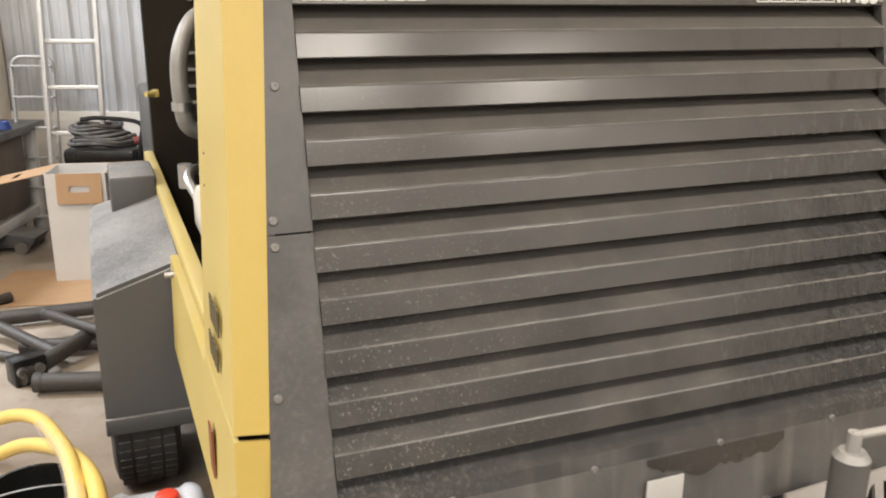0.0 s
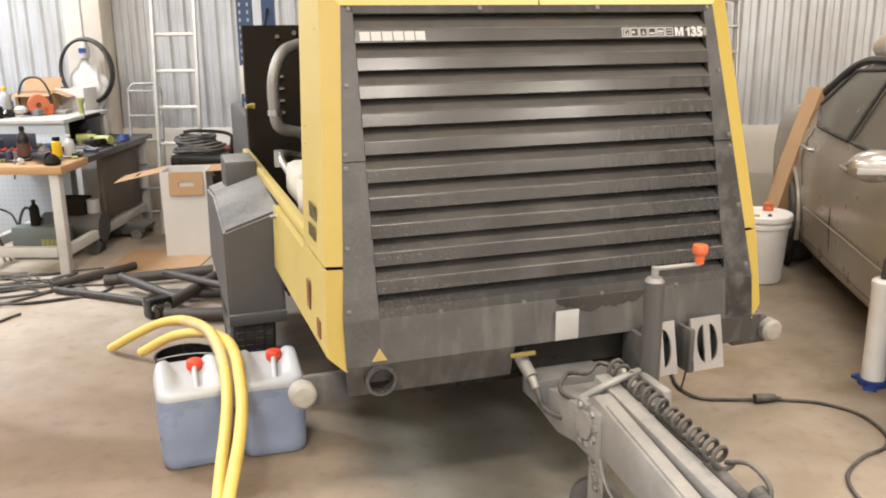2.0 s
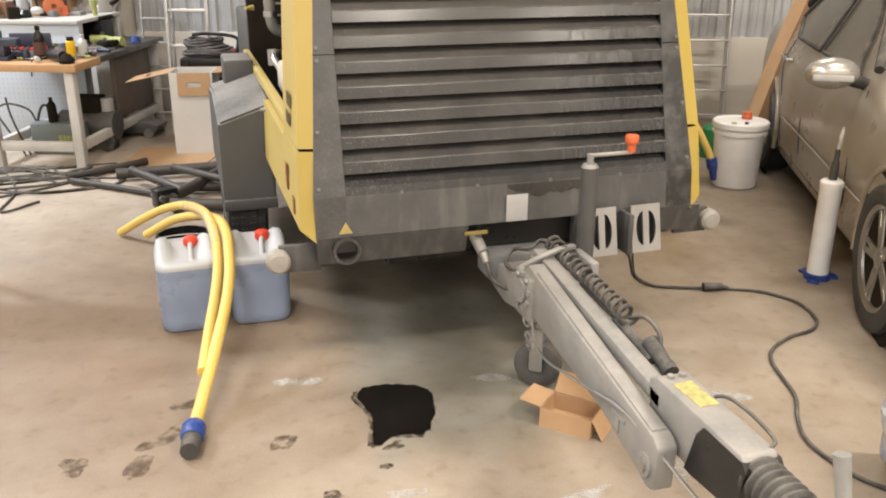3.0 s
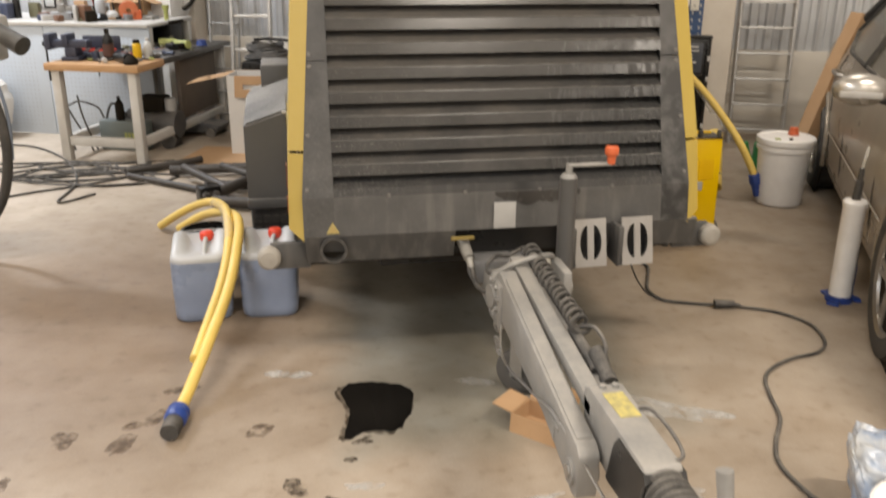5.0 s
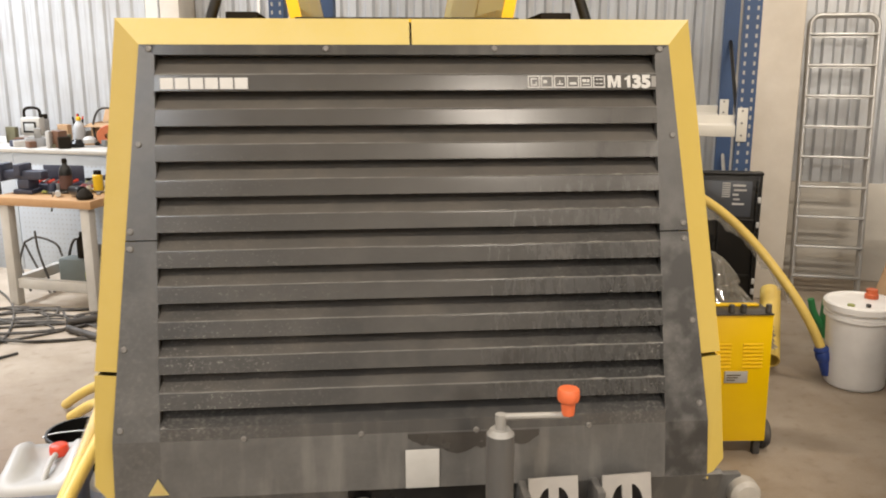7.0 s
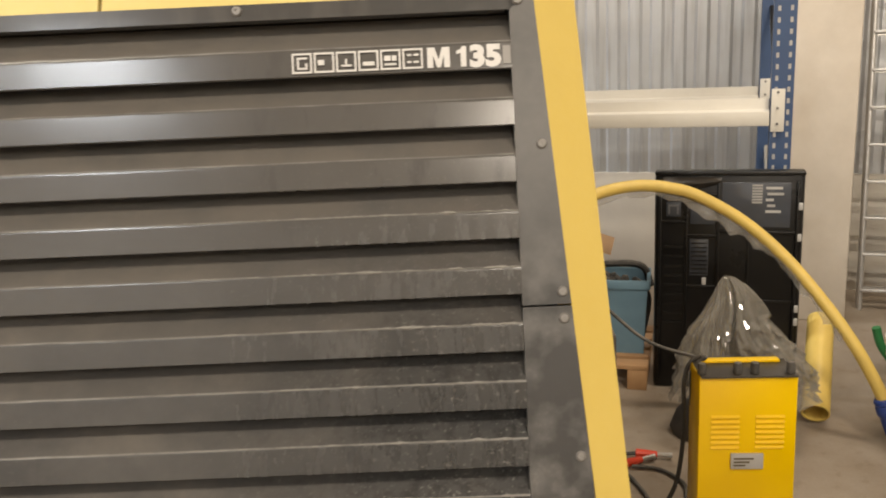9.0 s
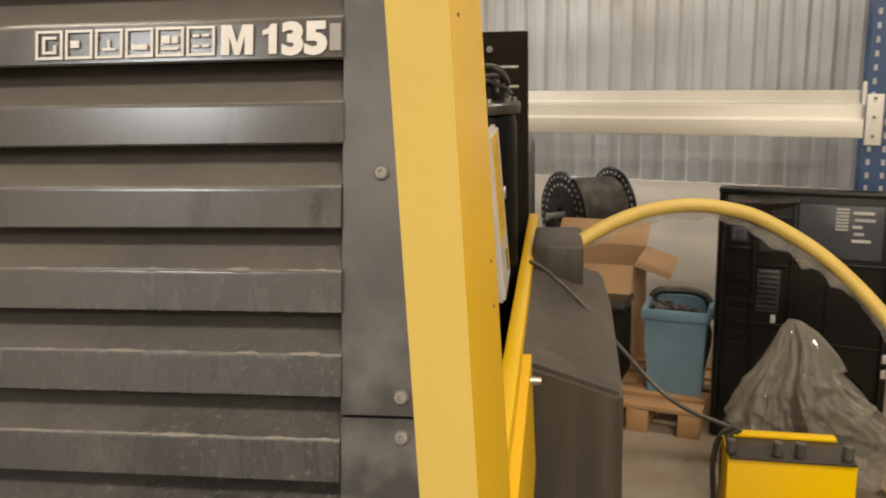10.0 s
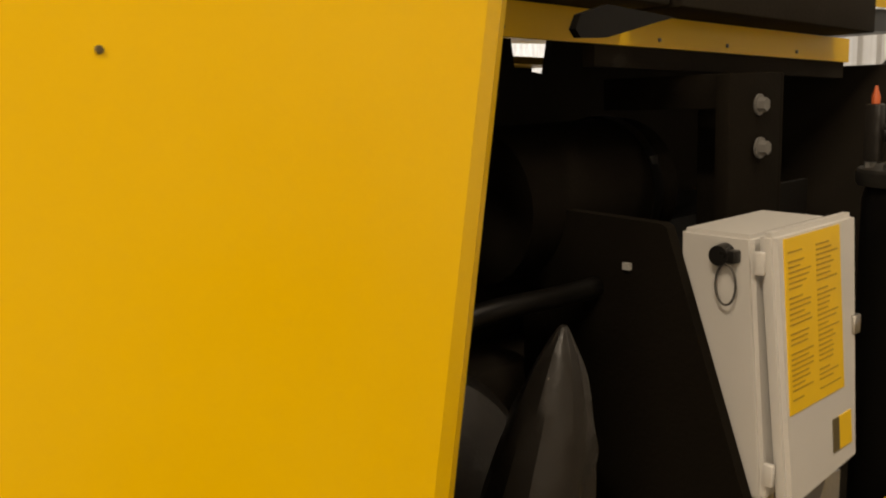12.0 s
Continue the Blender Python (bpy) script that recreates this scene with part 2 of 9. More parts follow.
BLACK_GLOSS = mat("black_enamel", (0.009, 0.0085, 0.008), 0.3, 0, (0.014, 0.013, 0.012), 5, 0.8, 0.05, 90, spec=0.35)
RUBBER = mat("black_rubber", (0.022, 0.021, 0.02), 0.75, 0, (0.04, 0.038, 0.035), 12, 0.9, 0.3, 140, dust=0.4)
STEEL = mat("bare_steel", (0.50, 0.49, 0.47), 0.4, 1.0, (0.38, 0.36, 0.34), 14, 0.8, 0.1, 140)
GALV = mat("dusty_zinc_grey", (0.30, 0.295, 0.28), 0.55, 0.25, (0.21, 0.205, 0.195), 12, 0.9, 0.2, 90, dust=0.5)
WHITE = mat("white_enamel", (0.74, 0.72, 0.68), 0.4, 0, (0.66, 0.64, 0.6), 5, 0.7, 0.05, 100)
LETTER = mat("white_lettering", (0.52, 0.51, 0.49), 0.5, 0, (0.42, 0.41, 0.39), 30, 0.7)
SCREW = mat("screw_zinc", (0.20, 0.19, 0.175), 0.45, 0.4, (0.13, 0.125, 0.12), 80, 0.8)
# ---- geometry helpers ----
def thing(name, m, label, category, group="", kind=""):
    ob = new(name)
    ob.empty_display_size = 0.1
    ob.matrix_world = m
    return tagged(ob, label, category, group, kind)


def finish(bm, smooth=True, angle=35):
    bmesh.ops.recalc_face_normals(bm, faces=bm.faces)
    if smooth:
        for f in bm.faces:
            f.smooth = True
        for e in bm.edges:
            if len(e.link_faces) != 2 or e.calc_face_angle(0) > radians(angle):
                e.smooth = False


def part(name, bm, material, parent=None, label="", smooth=True, angle=35):
    finish(bm, smooth, angle)
    me = bpy.data.meshes.new(name)
    bm.to_mesh(me)
    bm.free()
    me.materials.append(material)
    ob = new(name, me)
    if parent is not None:
        ob.parent = parent
    if label:
        ob["label"] = label
    return ob


def again(ob, m, parent=None):
    """One more piece on the same mesh."""
    o = new(ob.name.split(".")[0], ob.data)
    o.parent = parent if parent is not None else ob.parent
    o.matrix_basis = m
    if "label" in ob:
        o["label"] = ob["label"]
    return o


def box(bm, x0, x1, y0, y1, z0, z1, bevel=0.0, m=None):
    r = bmesh.ops.create_cube(bm, size=1)
    vs = r["verts"]
    for v in vs:
        v.co = Vector(((x0 + x1) / 2 + v.co.x * (x1 - x0), (y0 + y1) / 2 + v.co.y * (y1 - y0), (z0 + z1) / 2 + v.co.z * (z1 - z0)))
    if m is not None:
        for v in vs:
            v.co = m @ v.co
    if bevel:
        es = list({e for v in vs for e in v.link_edges})
        bmesh.ops.bevel(bm, geom=es, offset=bevel, segments=2, affect="EDGES", profile=0.5, clamp_overlap=True)
    return bm


def nb():
    return bmesh.new()


def prism(bm, pts, axis, a, b, bevel=0.0):
    """A flat outline (two coordinates a point) drawn out along an axis from a to b."""
    def place(p, c):
        return {"x": (c, p[0], p[1]), "y": (p[0], c, p[1]), "z": (p[0], p[1], c)}[axis]
    lo = [bm.verts.new(place(p, a)) for p in pts]
    hi = [bm.verts.new(place(p, b)) for p in pts]
    fs = [bm.faces.new(lo), bm.faces.new(hi[::-1])]
    k = len(pts)
    for i in range(k):
        fs.append(bm.faces.new((lo[i], hi[i], hi[(i + 1) % k], lo[(i + 1) % k])))
    if bevel:
        bmesh.ops.recalc_face_normals(bm, faces=fs)
        es = list({e for f in fs for e in f.edges})
        bmesh.ops.bevel(bm, geom=es, offset=bevel, segments=2, affect="EDGES", profile=0.5, clamp_overlap=True)
    return bm


def rod(bm, p0, p1, r0, r1=None, n=14, cap=True):
    p0, p1 = Vector(p0), Vector(p1)
    d = p1 - p0
    q = d.to_track_quat("Z", "Y").to_matrix().to_4x4()
    bmesh.ops.create_cone(bm, cap_ends=cap, segments=n, radius1=r0, radius2=r0 if r1 is None else r1, depth=d.length,
                          matrix=Matrix.Translation((p0 + p1) / 2) @ q)
    return bm


def lathe(bm, profile, n=24, m=None, closed=False):
    """A turned form: profile of (radius, height)."""
    rings = []
    for r, z in profile:
        ring = []
        for i in range(n):
            a = 2 * math.pi * i / n
            v = Vector((r * math.cos(a), r * math.sin(a), z))
            ring.append(bm.verts.new(m @ v if m is not None else v))
        rings.append(ring)
    pairs = list(zip(rings, rings[1:])) + ([(rings[-1], rings[0])] if closed else [])
    for a, b in pairs:
        for i in range(n):
            j = (i + 1) % n
            bm.faces.new((a[i], a[j], b[j], b[i]))
    if not closed:
        if profile[0][0] > 1e-4:
            bm.faces.new(rings[0][::-1])
        if profile[-1][0] > 1e-4:
            bm.faces.new(rings[-1])
    return bm


def smooth_line(pts, steps=8):
    pts = [Vector(p) for p in pts]
    out = []
    for i in range(len(pts) - 1):
        p0 = pts[i - 1] if i else pts[0] * 2 - pts[1]
        p1, p2 = pts[i], pts[i + 1]
        p3 = pts[i + 2] if i + 2 < len(pts) else p2 * 2 - p1
        for s in range(steps):
            t = s / steps
            out.append(0.5 * (2 * p1 + (p2 - p0) * t + (2 * p0 - 5 * p1 + 4 * p2 - p3) * t * t + (3 * p1 - p0 - 3 * p2 + p3) * t ** 3))
    out.append(pts[-1])
    return out


def tube(bm, line, r, n=10, taper=None):
    """A round hose along a line of points."""
    rings = []
    up = Vector((0, 0, 1))
    t0 = (line[1] - line[0]).normalized()
    side = t0.cross(up)
    if side.length < 1e-3:
        side = t0.cross(Vector((1, 0, 0)))
    side.normalize()
    for i, p in enumerate(line):
        t = (line[min(i + 1, len(line) - 1)] - line[max(i - 1, 0)]).normalized()
        side = (side - t * side.dot(t)).normalized()
        o = t.cross(side)
        rr = r if taper is None else taper(i / (len(line) - 1)) * r
        rings.append([bm.verts.new(p + side * rr * math.cos(2 * math.pi * k / n) + o * rr * math.sin(2 * math.pi * k / n)) for k in range(n)])
    for a, b in zip(rings, rings[1:]):
        for k in range(n):
            bm.faces.new((a[k], a[(k + 1) % n], b[(k + 1) % n], b[k]))
    bm.faces.new(rings[0][::-1])
    bm.faces.new(rings[-1])
    return bm


def sheet(bm, pts, thick):
    """A plate from four or more corners in a plane, given a thickness against its normal."""
    vs = [Vector(p) for p in pts]
    nrm = (vs[1] - vs[0]).cross(vs[2] - vs[0]).normalized()
    a = [bm.verts.new(v) for v in vs]
    b = [bm.verts.new(v - nrm * thick) for v in vs]
    bm.faces.new(a)
    bm.faces.new(b[::-1])
    k = len(vs)
    for i in range(k):
        bm.faces.new((a[i], b[i], b[(i + 1) % k], a[(i + 1) % k]))
    return bm


def words(name, text, size, m, material, parent=None, depth=0.002, label="", bold=0.0, stretch=1.0, align="LEFT"):
    cu = bpy.data.curves.new(name, "FONT")
    cu.body, cu.size, cu.extrude, cu.offset, cu.align_x, cu.resolution_u = text, size, depth, bold, align, 3
    tmp = bpy.data.objects.new(name, cu)
    scene.collection.objects.link(tmp)
    me = bpy.data.meshes.new_from_object(tmp)
    bpy.data.objects.remove(tmp)
    me.name = name
    me.transform(Matrix.Diagonal((stretch, 1, 1, 1)))
    me.materials.clear()
    me.materials.append(material)
    ob = new(name, me)
    if parent is not None:
        ob.parent = parent
    ob.matrix_basis = m
    if label:
        ob["label"] = label
    return ob
# ---- the hall ----
def concrete_floor():
    m = bpy.data.materials.new("worn_concrete")
    m.use_nodes = True
    n, l = m.node_tree.nodes, m.node_tree.links
    b = n["Principled BSDF"]
    co = n.new("ShaderNodeTexCoord")

    def nz(scale, detail, rough=0.6, dist=0.0):
        t = n.new("ShaderNodeTexNoise")
        t.inputs["Scale"].default_value, t.inputs["Detail"].default_value = scale, detail
        t.inputs["Roughness"].default_value, t.inputs["Distortion"].default_value = rough, dist
        l.new(co.outputs["Object"], t.inputs["Vector"])
        return t

    def ramp(src, p0, c0, p1, c1):
        r = n.new("ShaderNodeValToRGB")
        r.color_ramp.elements[0].position, r.color_ramp.elements[1].position = p0, p1
        r.color_ramp.elements[0].color, r.color_ramp.elements[1].color = (*c0, 1), (*c1, 1)
        l.new(src, r.inputs["Fac"])
        return r.outputs["Color"]

    def mix(a, bb, fac, mode="MULTIPLY"):
        x = n.new("ShaderNodeMix")
        x.data_type, x.blend_type = "RGBA", mode
        x.inputs["Factor"].default_value = fac
        l.new(a, x.inputs["A"])
        l.new(bb, x.inputs["B"])
        return x.outputs["Result"]

    base = ramp(nz(1.1, 6, 0.65).outputs["Fac"], 0.30, (0.285, 0.225, 0.165), 0.72, (0.42, 0.355, 0.285))
    mid = ramp(nz(4, 5, 0.55, 0.0).outputs["Fac"], 0.32, (0.80, 0.76, 0.71), 0.6, (1, 1, 1))
    spots = ramp(nz(16, 2, 0.4, 0.0).outputs["Fac"], 0.28, (0.66, 0.6, 0.54), 0.40, (1, 1, 1))
    fine = ramp(nz(120, 3).outputs["Fac"], 0.3, (0.86, 0.86, 0.86), 0.7, (1, 1, 1))
    c = mix(mix(mix(base, mid, 0.8), spots, 0.3), fine, 0.8)
    # paler tone by the benches, and the machine's cool shade tinted in before it
    def math_node(op, a, bb):
        x = n.new("ShaderNodeMath")
        x.operation = op
        for i, v in enumerate((a, bb)):
            if isinstance(v, (int, float)):
                x.inputs[i].default_value = v
            else:
                l.new(v, x.inputs[i])
        return x.outputs[0]

    def soft(value, lo, hi, c0, c1):
        sc = n.new("ShaderNodeMapRange")
        sc.inputs["From Min"].default_value, sc.inputs["From Max"].default_value = lo, hi
        l.new(value, sc.inputs["Value"])
        return ramp(sc.outputs[0], 0.0, c0, 1.0, c1)

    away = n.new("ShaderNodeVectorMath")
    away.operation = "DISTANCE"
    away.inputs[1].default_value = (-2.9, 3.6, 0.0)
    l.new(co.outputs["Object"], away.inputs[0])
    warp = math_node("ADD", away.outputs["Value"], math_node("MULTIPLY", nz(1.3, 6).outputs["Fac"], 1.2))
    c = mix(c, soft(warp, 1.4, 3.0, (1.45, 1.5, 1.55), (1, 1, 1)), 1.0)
    brown = n.new("ShaderNodeVectorMath")
    brown.operation = "DISTANCE"
    brown.inputs[1].default_value = (-1.85, 0.75, 0.0)
    l.new(co.outputs["Object"], brown.inputs[0])
    trodden = math_node("ADD", brown.outputs["Value"], math_node("MULTIPLY", nz(1.9, 6, 0.65).outputs["Fac"], 1.3))
    c = mix(c, soft(trodden, 1.25, 2.4, (0.68, 0.60, 0.53), (1, 1, 1)), 1.0)
    # cool rectangle darkening the floor: the machine's shade put into the colour
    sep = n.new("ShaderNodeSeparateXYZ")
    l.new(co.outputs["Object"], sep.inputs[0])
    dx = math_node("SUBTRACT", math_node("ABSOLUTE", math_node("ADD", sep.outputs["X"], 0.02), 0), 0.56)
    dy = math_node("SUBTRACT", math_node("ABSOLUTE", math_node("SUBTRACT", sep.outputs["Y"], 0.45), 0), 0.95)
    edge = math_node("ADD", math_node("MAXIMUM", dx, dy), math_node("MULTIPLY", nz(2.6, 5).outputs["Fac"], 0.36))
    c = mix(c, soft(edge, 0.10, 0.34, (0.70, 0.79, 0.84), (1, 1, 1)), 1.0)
    l.new(c, b.inputs["Base Color"])
    rr = n.new("ShaderNodeMapRange")
    rr.inputs["To Min"].default_value, rr.inputs["To Max"].default_value = 0.38, 0.75
    l.new(nz(3, 6).outputs["Fac"], rr.inputs["Value"])
    l.new(rr.outputs[0], b.inputs["Roughness"])
    bp = n.new("ShaderNodeBump")
    bp.inputs["Strength"].default_value, bp.inputs["Distance"].default_value = 0.15, 0.003
    l.new(nz(45, 6).outputs["Fac"], bp.inputs["Height"])
    l.new(bp.outputs[0], b.inputs["Normal"])
    return m


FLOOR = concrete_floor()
SHEET = mat("galvanised_sheet", (0.66, 0.69, 0.72), 0.38, 0.45, (0.46, 0.45, 0.44), 1.3, 0.8, 0.05, 40, dust_colour=(0.20, 0.18, 0.155), streak=0.36)
PLASTER = mat("painted_concrete", (0.76, 0.69, 0.595), 0.8, 0, (0.58, 0.51, 0.42), 3.2, 0.75, 0.25, 30)
PLINTH = mat("whitewashed_plinth", (0.66, 0.62, 0.55), 0.85, 0, (0.56, 0.52, 0.46), 3, 0.9, 0.25, 50)
CEIL = mat("ceiling_sheet", (0.74, 0.73, 0.71), 0.6, 0.05, (0.64, 0.63, 0.61), 2, 0.7)

HALL = dict(u0=-7.0, u1=11.0, v1=14.0)


def setting(name, bm, material, label):
    ob = part(name, bm, material)
    return tagged(ob, label, name.split("_")[0], kind="structure")


def room_mesh(bm):
    for v in bm.verts:
        v.co = room(v.co.x, -v.co.y, v.co.z)
    return bm


bm = nb()
box(bm, HALL["u0"] - 0.3, HALL["u1"] + 0.3, -HALL["v1"] - 0.3, 0.3, -0.2, 0.0)
setting("floor", room_mesh(bm), FLOOR, "worn beige concrete workshop floor with oil marks, dust and the machine's painted-in shade")
bm = nb()
box(bm, HALL["u0"] - 0.3, HALL["u1"] + 0.3, -HALL["v1"] - 0.3, 0.3, HALL_H, HALL_H + 0.15)
setting("ceiling", room_mesh(bm), CEIL, "plain pale sheet metal hall ceiling")


def corrugated(u0, u1, z0, z1, pitch=0.14, depth=0.022):
    """A trapezoid-profile sheet as a folded strip."""
    bm = nb()
    line = []
    u = u0
    while u < u1:
        for du, dv in ((0, 0), (0.32, 0), (0.45, 1), (0.87, 1)):
            if u + du * pitch <= u1:
                line.append((u + du * pitch, -dv * depth))
        u += pitch
    lo = [bm.verts.new((a, b, z0)) for a, b in line]
    hi = [bm.verts.new((a, b, z1)) for a, b in line]
    for i in range(len(line) - 1):
        bm.faces.new((lo[i], lo[i + 1], hi[i + 1], hi[i]))
    return bm


PL_H = 0.74
bm = nb()
box(bm, HALL["u0"], HALL["u1"], 0.06, 0.3, 0, HALL_H)
setting("wall_north", room_mesh(bm), CEIL, "hall wall behind the corrugated cladding")
bm = corrugated(HALL["u0"], HALL["u1"], PL_H, HALL_H)
clad = part("cladding", room_mesh(bm), SHEET, bpy.data.objects["wall_north"], "grey galvanised corrugated sheet cladding", smooth=False)
bm = nb()
box(bm, HALL["u0"], HALL["u1"], -0.03, 0.06, 0, PL_H, 0.006)
part("plinth", room_mesh(bm), PLINTH, bpy.data.objects["wall_north"], "dirty whitewashed concrete plinth")
for nm, a in (("wall_west", (HALL["u0"] - 0.3, HALL["u0"], -HALL["v1"], 0.3)), ("wall_east", (HALL["u1"], HALL["u1"] + 0.3, -HALL["v1"], 0.3)), ("wall_south", (HALL["u0"] - 0.3, HALL["u1"] + 0.3, -HALL["v1"] - 0.3, -HALL["v1"]))):
    bm = nb()
    box(bm, *a, 0, HALL_H)
    setting(nm, room_mesh(bm), CEIL, "plain pale hall wall")
# ---- the compressor ----
ORANGE = mat("orange_plastic", (0.66, 0.14, 0.045), 0.45, 0, (0.52, 0.10, 0.035), 20, 0.6)
PALE = mat("pale_label", (0.42, 0.41, 0.39), 0.5, 0, (0.36, 0.35, 0.33), 25, 0.7)
PRINT = mat("dark_print", (0.10, 0.075, 0.03), 0.6)
FAINT_PRINT = mat("faint_brown_print", (0.46, 0.28, 0.02), 0.55)
REFLECTOR = mat("dusty_white_reflector", (0.34, 0.315, 0.275), 0.5, 0, (0.24, 0.22, 0.19), 25, 0.9)
STICKER = mat("yellow_sticker", (0.80, 0.50, 0.02), 0.45, 0, (0.74, 0.46, 0.02), 20, 0.6)
SILVER_PIPE = mat("dull_aluminium_pipe", (0.33, 0.315, 0.285), 0.5, 0.4, (0.22, 0.21, 0.19), 12, 0.8)
CHOCK = mat("dusty_galvanised_sheet", (0.34, 0.325, 0.305), 0.5, 0.2, (0.27, 0.255, 0.24), 14, 0.9, 0.1, 60, dust=0.3)
BOX_PAINT = mat("pale_grey_box_paint", (0.58, 0.565, 0.54), 0.4, 0, (0.52, 0.505, 0.48), 4, 0.7)
CREAM = mat("cream_plastic", (0.62, 0.58, 0.5), 0.5, 0, (0.52, 0.48, 0.4), 10, 0.7)
DUCT = mat("dusty_rubber_duct", (0.022, 0.019, 0.016), 0.36, 0, (0.011, 0.0095, 0.008), 8, 0.9, 0.6, 28, spec=0.3)

TILT_BACK = 0.2535


def fy(z):
    """The depth of the raked front at a height."""
    return (z - 0.745) * TILT_BACK if z > 0.745 else -(0.745 - z) * 0.13


def gw(z):
    return 0.745 - (z - 0.905) * 0.0817


def ww(z):
    return 0.80 - (z - 0.91) * 0.0688


def compressor():
    c = thing("portable_compressor", Matrix(), "yellow and anthracite towable air compressor with raised side doors", "compressor")

    def P(name, bm, m, label="", parent=c, **k):
        return part(name, bm, m, parent, label, **k)

    # raked grille frame: two side stiles, top rail, bottom rail
    bm = nb()
    sheet(bm, [(-0.642, fy(1.678), 1.678), (0.642, fy(1.678), 1.678), (gw(1.703), fy(1.703), 1.703), (-gw(1.703), fy(1.703), 1.703)], 0.02)
    grille = P("grille_frame", bm, GREY, "dark anthracite sheet-metal grille frame")
    for s in (-1, 1):
        for z0, z1 in ((0.60, 1.226), (1.229, 1.703)):
            bm = nb()
            zs = [z0, 0.745, z1] if z0 < 0.745 else [z0, z1]
            for a, b in zip(zs, zs[1:]):
                pts = [(s * 0.642, fy(a), a), (s * min(gw(a), 0.757), fy(a), a), (s * min(gw(b), 0.757), fy(b), b), (s * 0.642, fy(b), b)]
                sheet(bm, pts if s > 0 else pts[::-1], 0.02)
            part("stile", bm, GREY_STILE, grille)
    bm = nb()
    sheet(bm, [(-0.642, fy(0.745) - 0.001, 0.745), (0.642, fy(0.745) - 0.001, 0.745), (0.642, fy(0.7755) - 0.004, 0.7755), (-0.642, fy(0.7755) - 0.004, 0.7755)], 0.016)
    sheet(bm, [(-0.642, fy(0.7755) - 0.004, 0.7755), (0.642, fy(0.7755) - 0.004, 0.7755), (0.642, fy(0.7755) + 0.05, 0.805), (-0.642, fy(0.7755) + 0.05, 0.805)], 0.003)
    part("bottom_rail", bm, GREY, grille, "dusty lower grille rail")
    # folded louvre slats
    bm = nb()
    prof = [(0.0, -0.041), (0.00885, -0.0045), (0.0091, -0.0035), (0.0100, -0.0012), (0.0125, 0.0010), (0.0165, 0.0038), (0.032, 0.014), (0.072, 0.040)]
    n = 60
    rows = []
    for y, z in [(p[0] - 0.004, p[1]) for p in prof] + [(p[0] + 0.0, p[1] - 0.0025) for p in prof[::-1]]:
        row = []
        for i in range(n + 1):
            x = -0.642 + 1.284 * i / n
            w = 0.0012 * noise.noise(Vector((x * 2.2, z * 9, 1.7)))
            dent = 0.0008 * noise.noise(Vector((x * 19, 4.1, 0.3))) if abs(z) < 0.006 else 0.0
            row.append(bm.verts.new((x, y + w, z + dent)))
        rows.append(row)
    rows.append(rows[0])
    for k, (a, b) in enumerate(zip(rows, rows[1:])):
        for i in range(n):
            bm.faces.new((a[i], a[i + 1], b[i + 1], b[i])).material_index = 1 if k == 3 else 0
    bm.faces.new([r[0] for r in rows[:-1]])
    bm.faces.new([r[-1] for r in rows[:-1]][::-1])
    slat = part("slat", bm, SLAT, grille, angle=25)
    slat.data.materials.append(CREASE_EDGE)
    slat.matrix_basis = pose(0, fy(1.6305) - 0.0405 * TILT_BACK, 1.6305)
    for k in range(1, 10):
        z = 1.6305 - 0.0855 * k
        again(slat, pose(0.0008 * math.sin(k * 2.3), fy(z) - 0.0405 * TILT_BACK + 0.0012 * math.sin(k * 1.7), z, 0.0, 0.05 * math.sin(k), 0.0))
    # crusts of dried dirt on the creases of the lower slats
    crust_mat = mat("dried_dirt_crust", (0.20, 0.19, 0.172), 0.8, 0, (0.12, 0.113, 0.10), 60, 0.9, 0.5, 220)
    for k in range(3, 10):
        z = 1.6305 - 0.0855 * k
        pts, sizes = [], []
        for i in range(250):
            x = 0.12 - 0.04 * (k - 3) + i * (0.515 + 0.04 * (k - 3)) / 249
            lump = 0.35 + 1.1 * noise.noise(Vector((x * 31, k * 3.7, 0.0))) + 0.6 * noise.noise(Vector((x * 120, k * 1.9, 4.0)))
            sizes.append(max(0.08, min(1.0, lump) * min(1.0, 0.25 + 1.6 * max(0.0, x))))
            pts.append(Vector((x, 0.0072 + 0.0011 * noise.noise(Vector((x * 70, k, 1.0))), 0.0004)))
        bm = nb()
        tube(bm, pts, 0.0031, 6, lambda f: sizes[int(f * 249 + 0.5)])
        crust = part("dirt_crust", bm, crust_mat, grille, "pale crust of dried dirt on a slat crease")
        crust.matrix_basis = pose(0.0008 * math.sin(k * 2.3), fy(z) - 0.0405 * TILT_BACK + 0.0012 * math.sin(k * 1.7), z, 0.0, 0.05 * math.sin(k), 0.0)
    for s in (-1, 1):
        bm = nb()
        box(bm, min(s * 0.645, s * 0.70), max(s * 0.645, s * 0.70), fy(1.2275) + 0.022, fy(1.2275) + 0.028, 1.21, 1.245)
        part("seam_backing", bm, BLACK, grille, "black strip behind the stile seam")
    bm = nb()
    sheet(bm, [(-0.66, fy(0.76) + 0.09, 0.76), (0.66, fy(0.76) + 0.09, 0.76), (0.66, fy(1.69) + 0.09, 1.69), (-0.66, fy(1.69) + 0.09, 1.69)], 0.01)
    part("radiator_mesh", bm, BLACK, grille, "black radiator behind the slats")
    for s in (-1, 1):
        bm = nb()
        pts = [(s * 0.645, fy(0.76) + 0.012, 0.76), (s * 0.645, fy(1.69) + 0.012, 1.69), (s * 0.645, fy(1.69) + 0.09, 1.69), (s * 0.645, fy(0.76) + 0.09, 0.76)]
        sheet(bm, pts, 0.004)
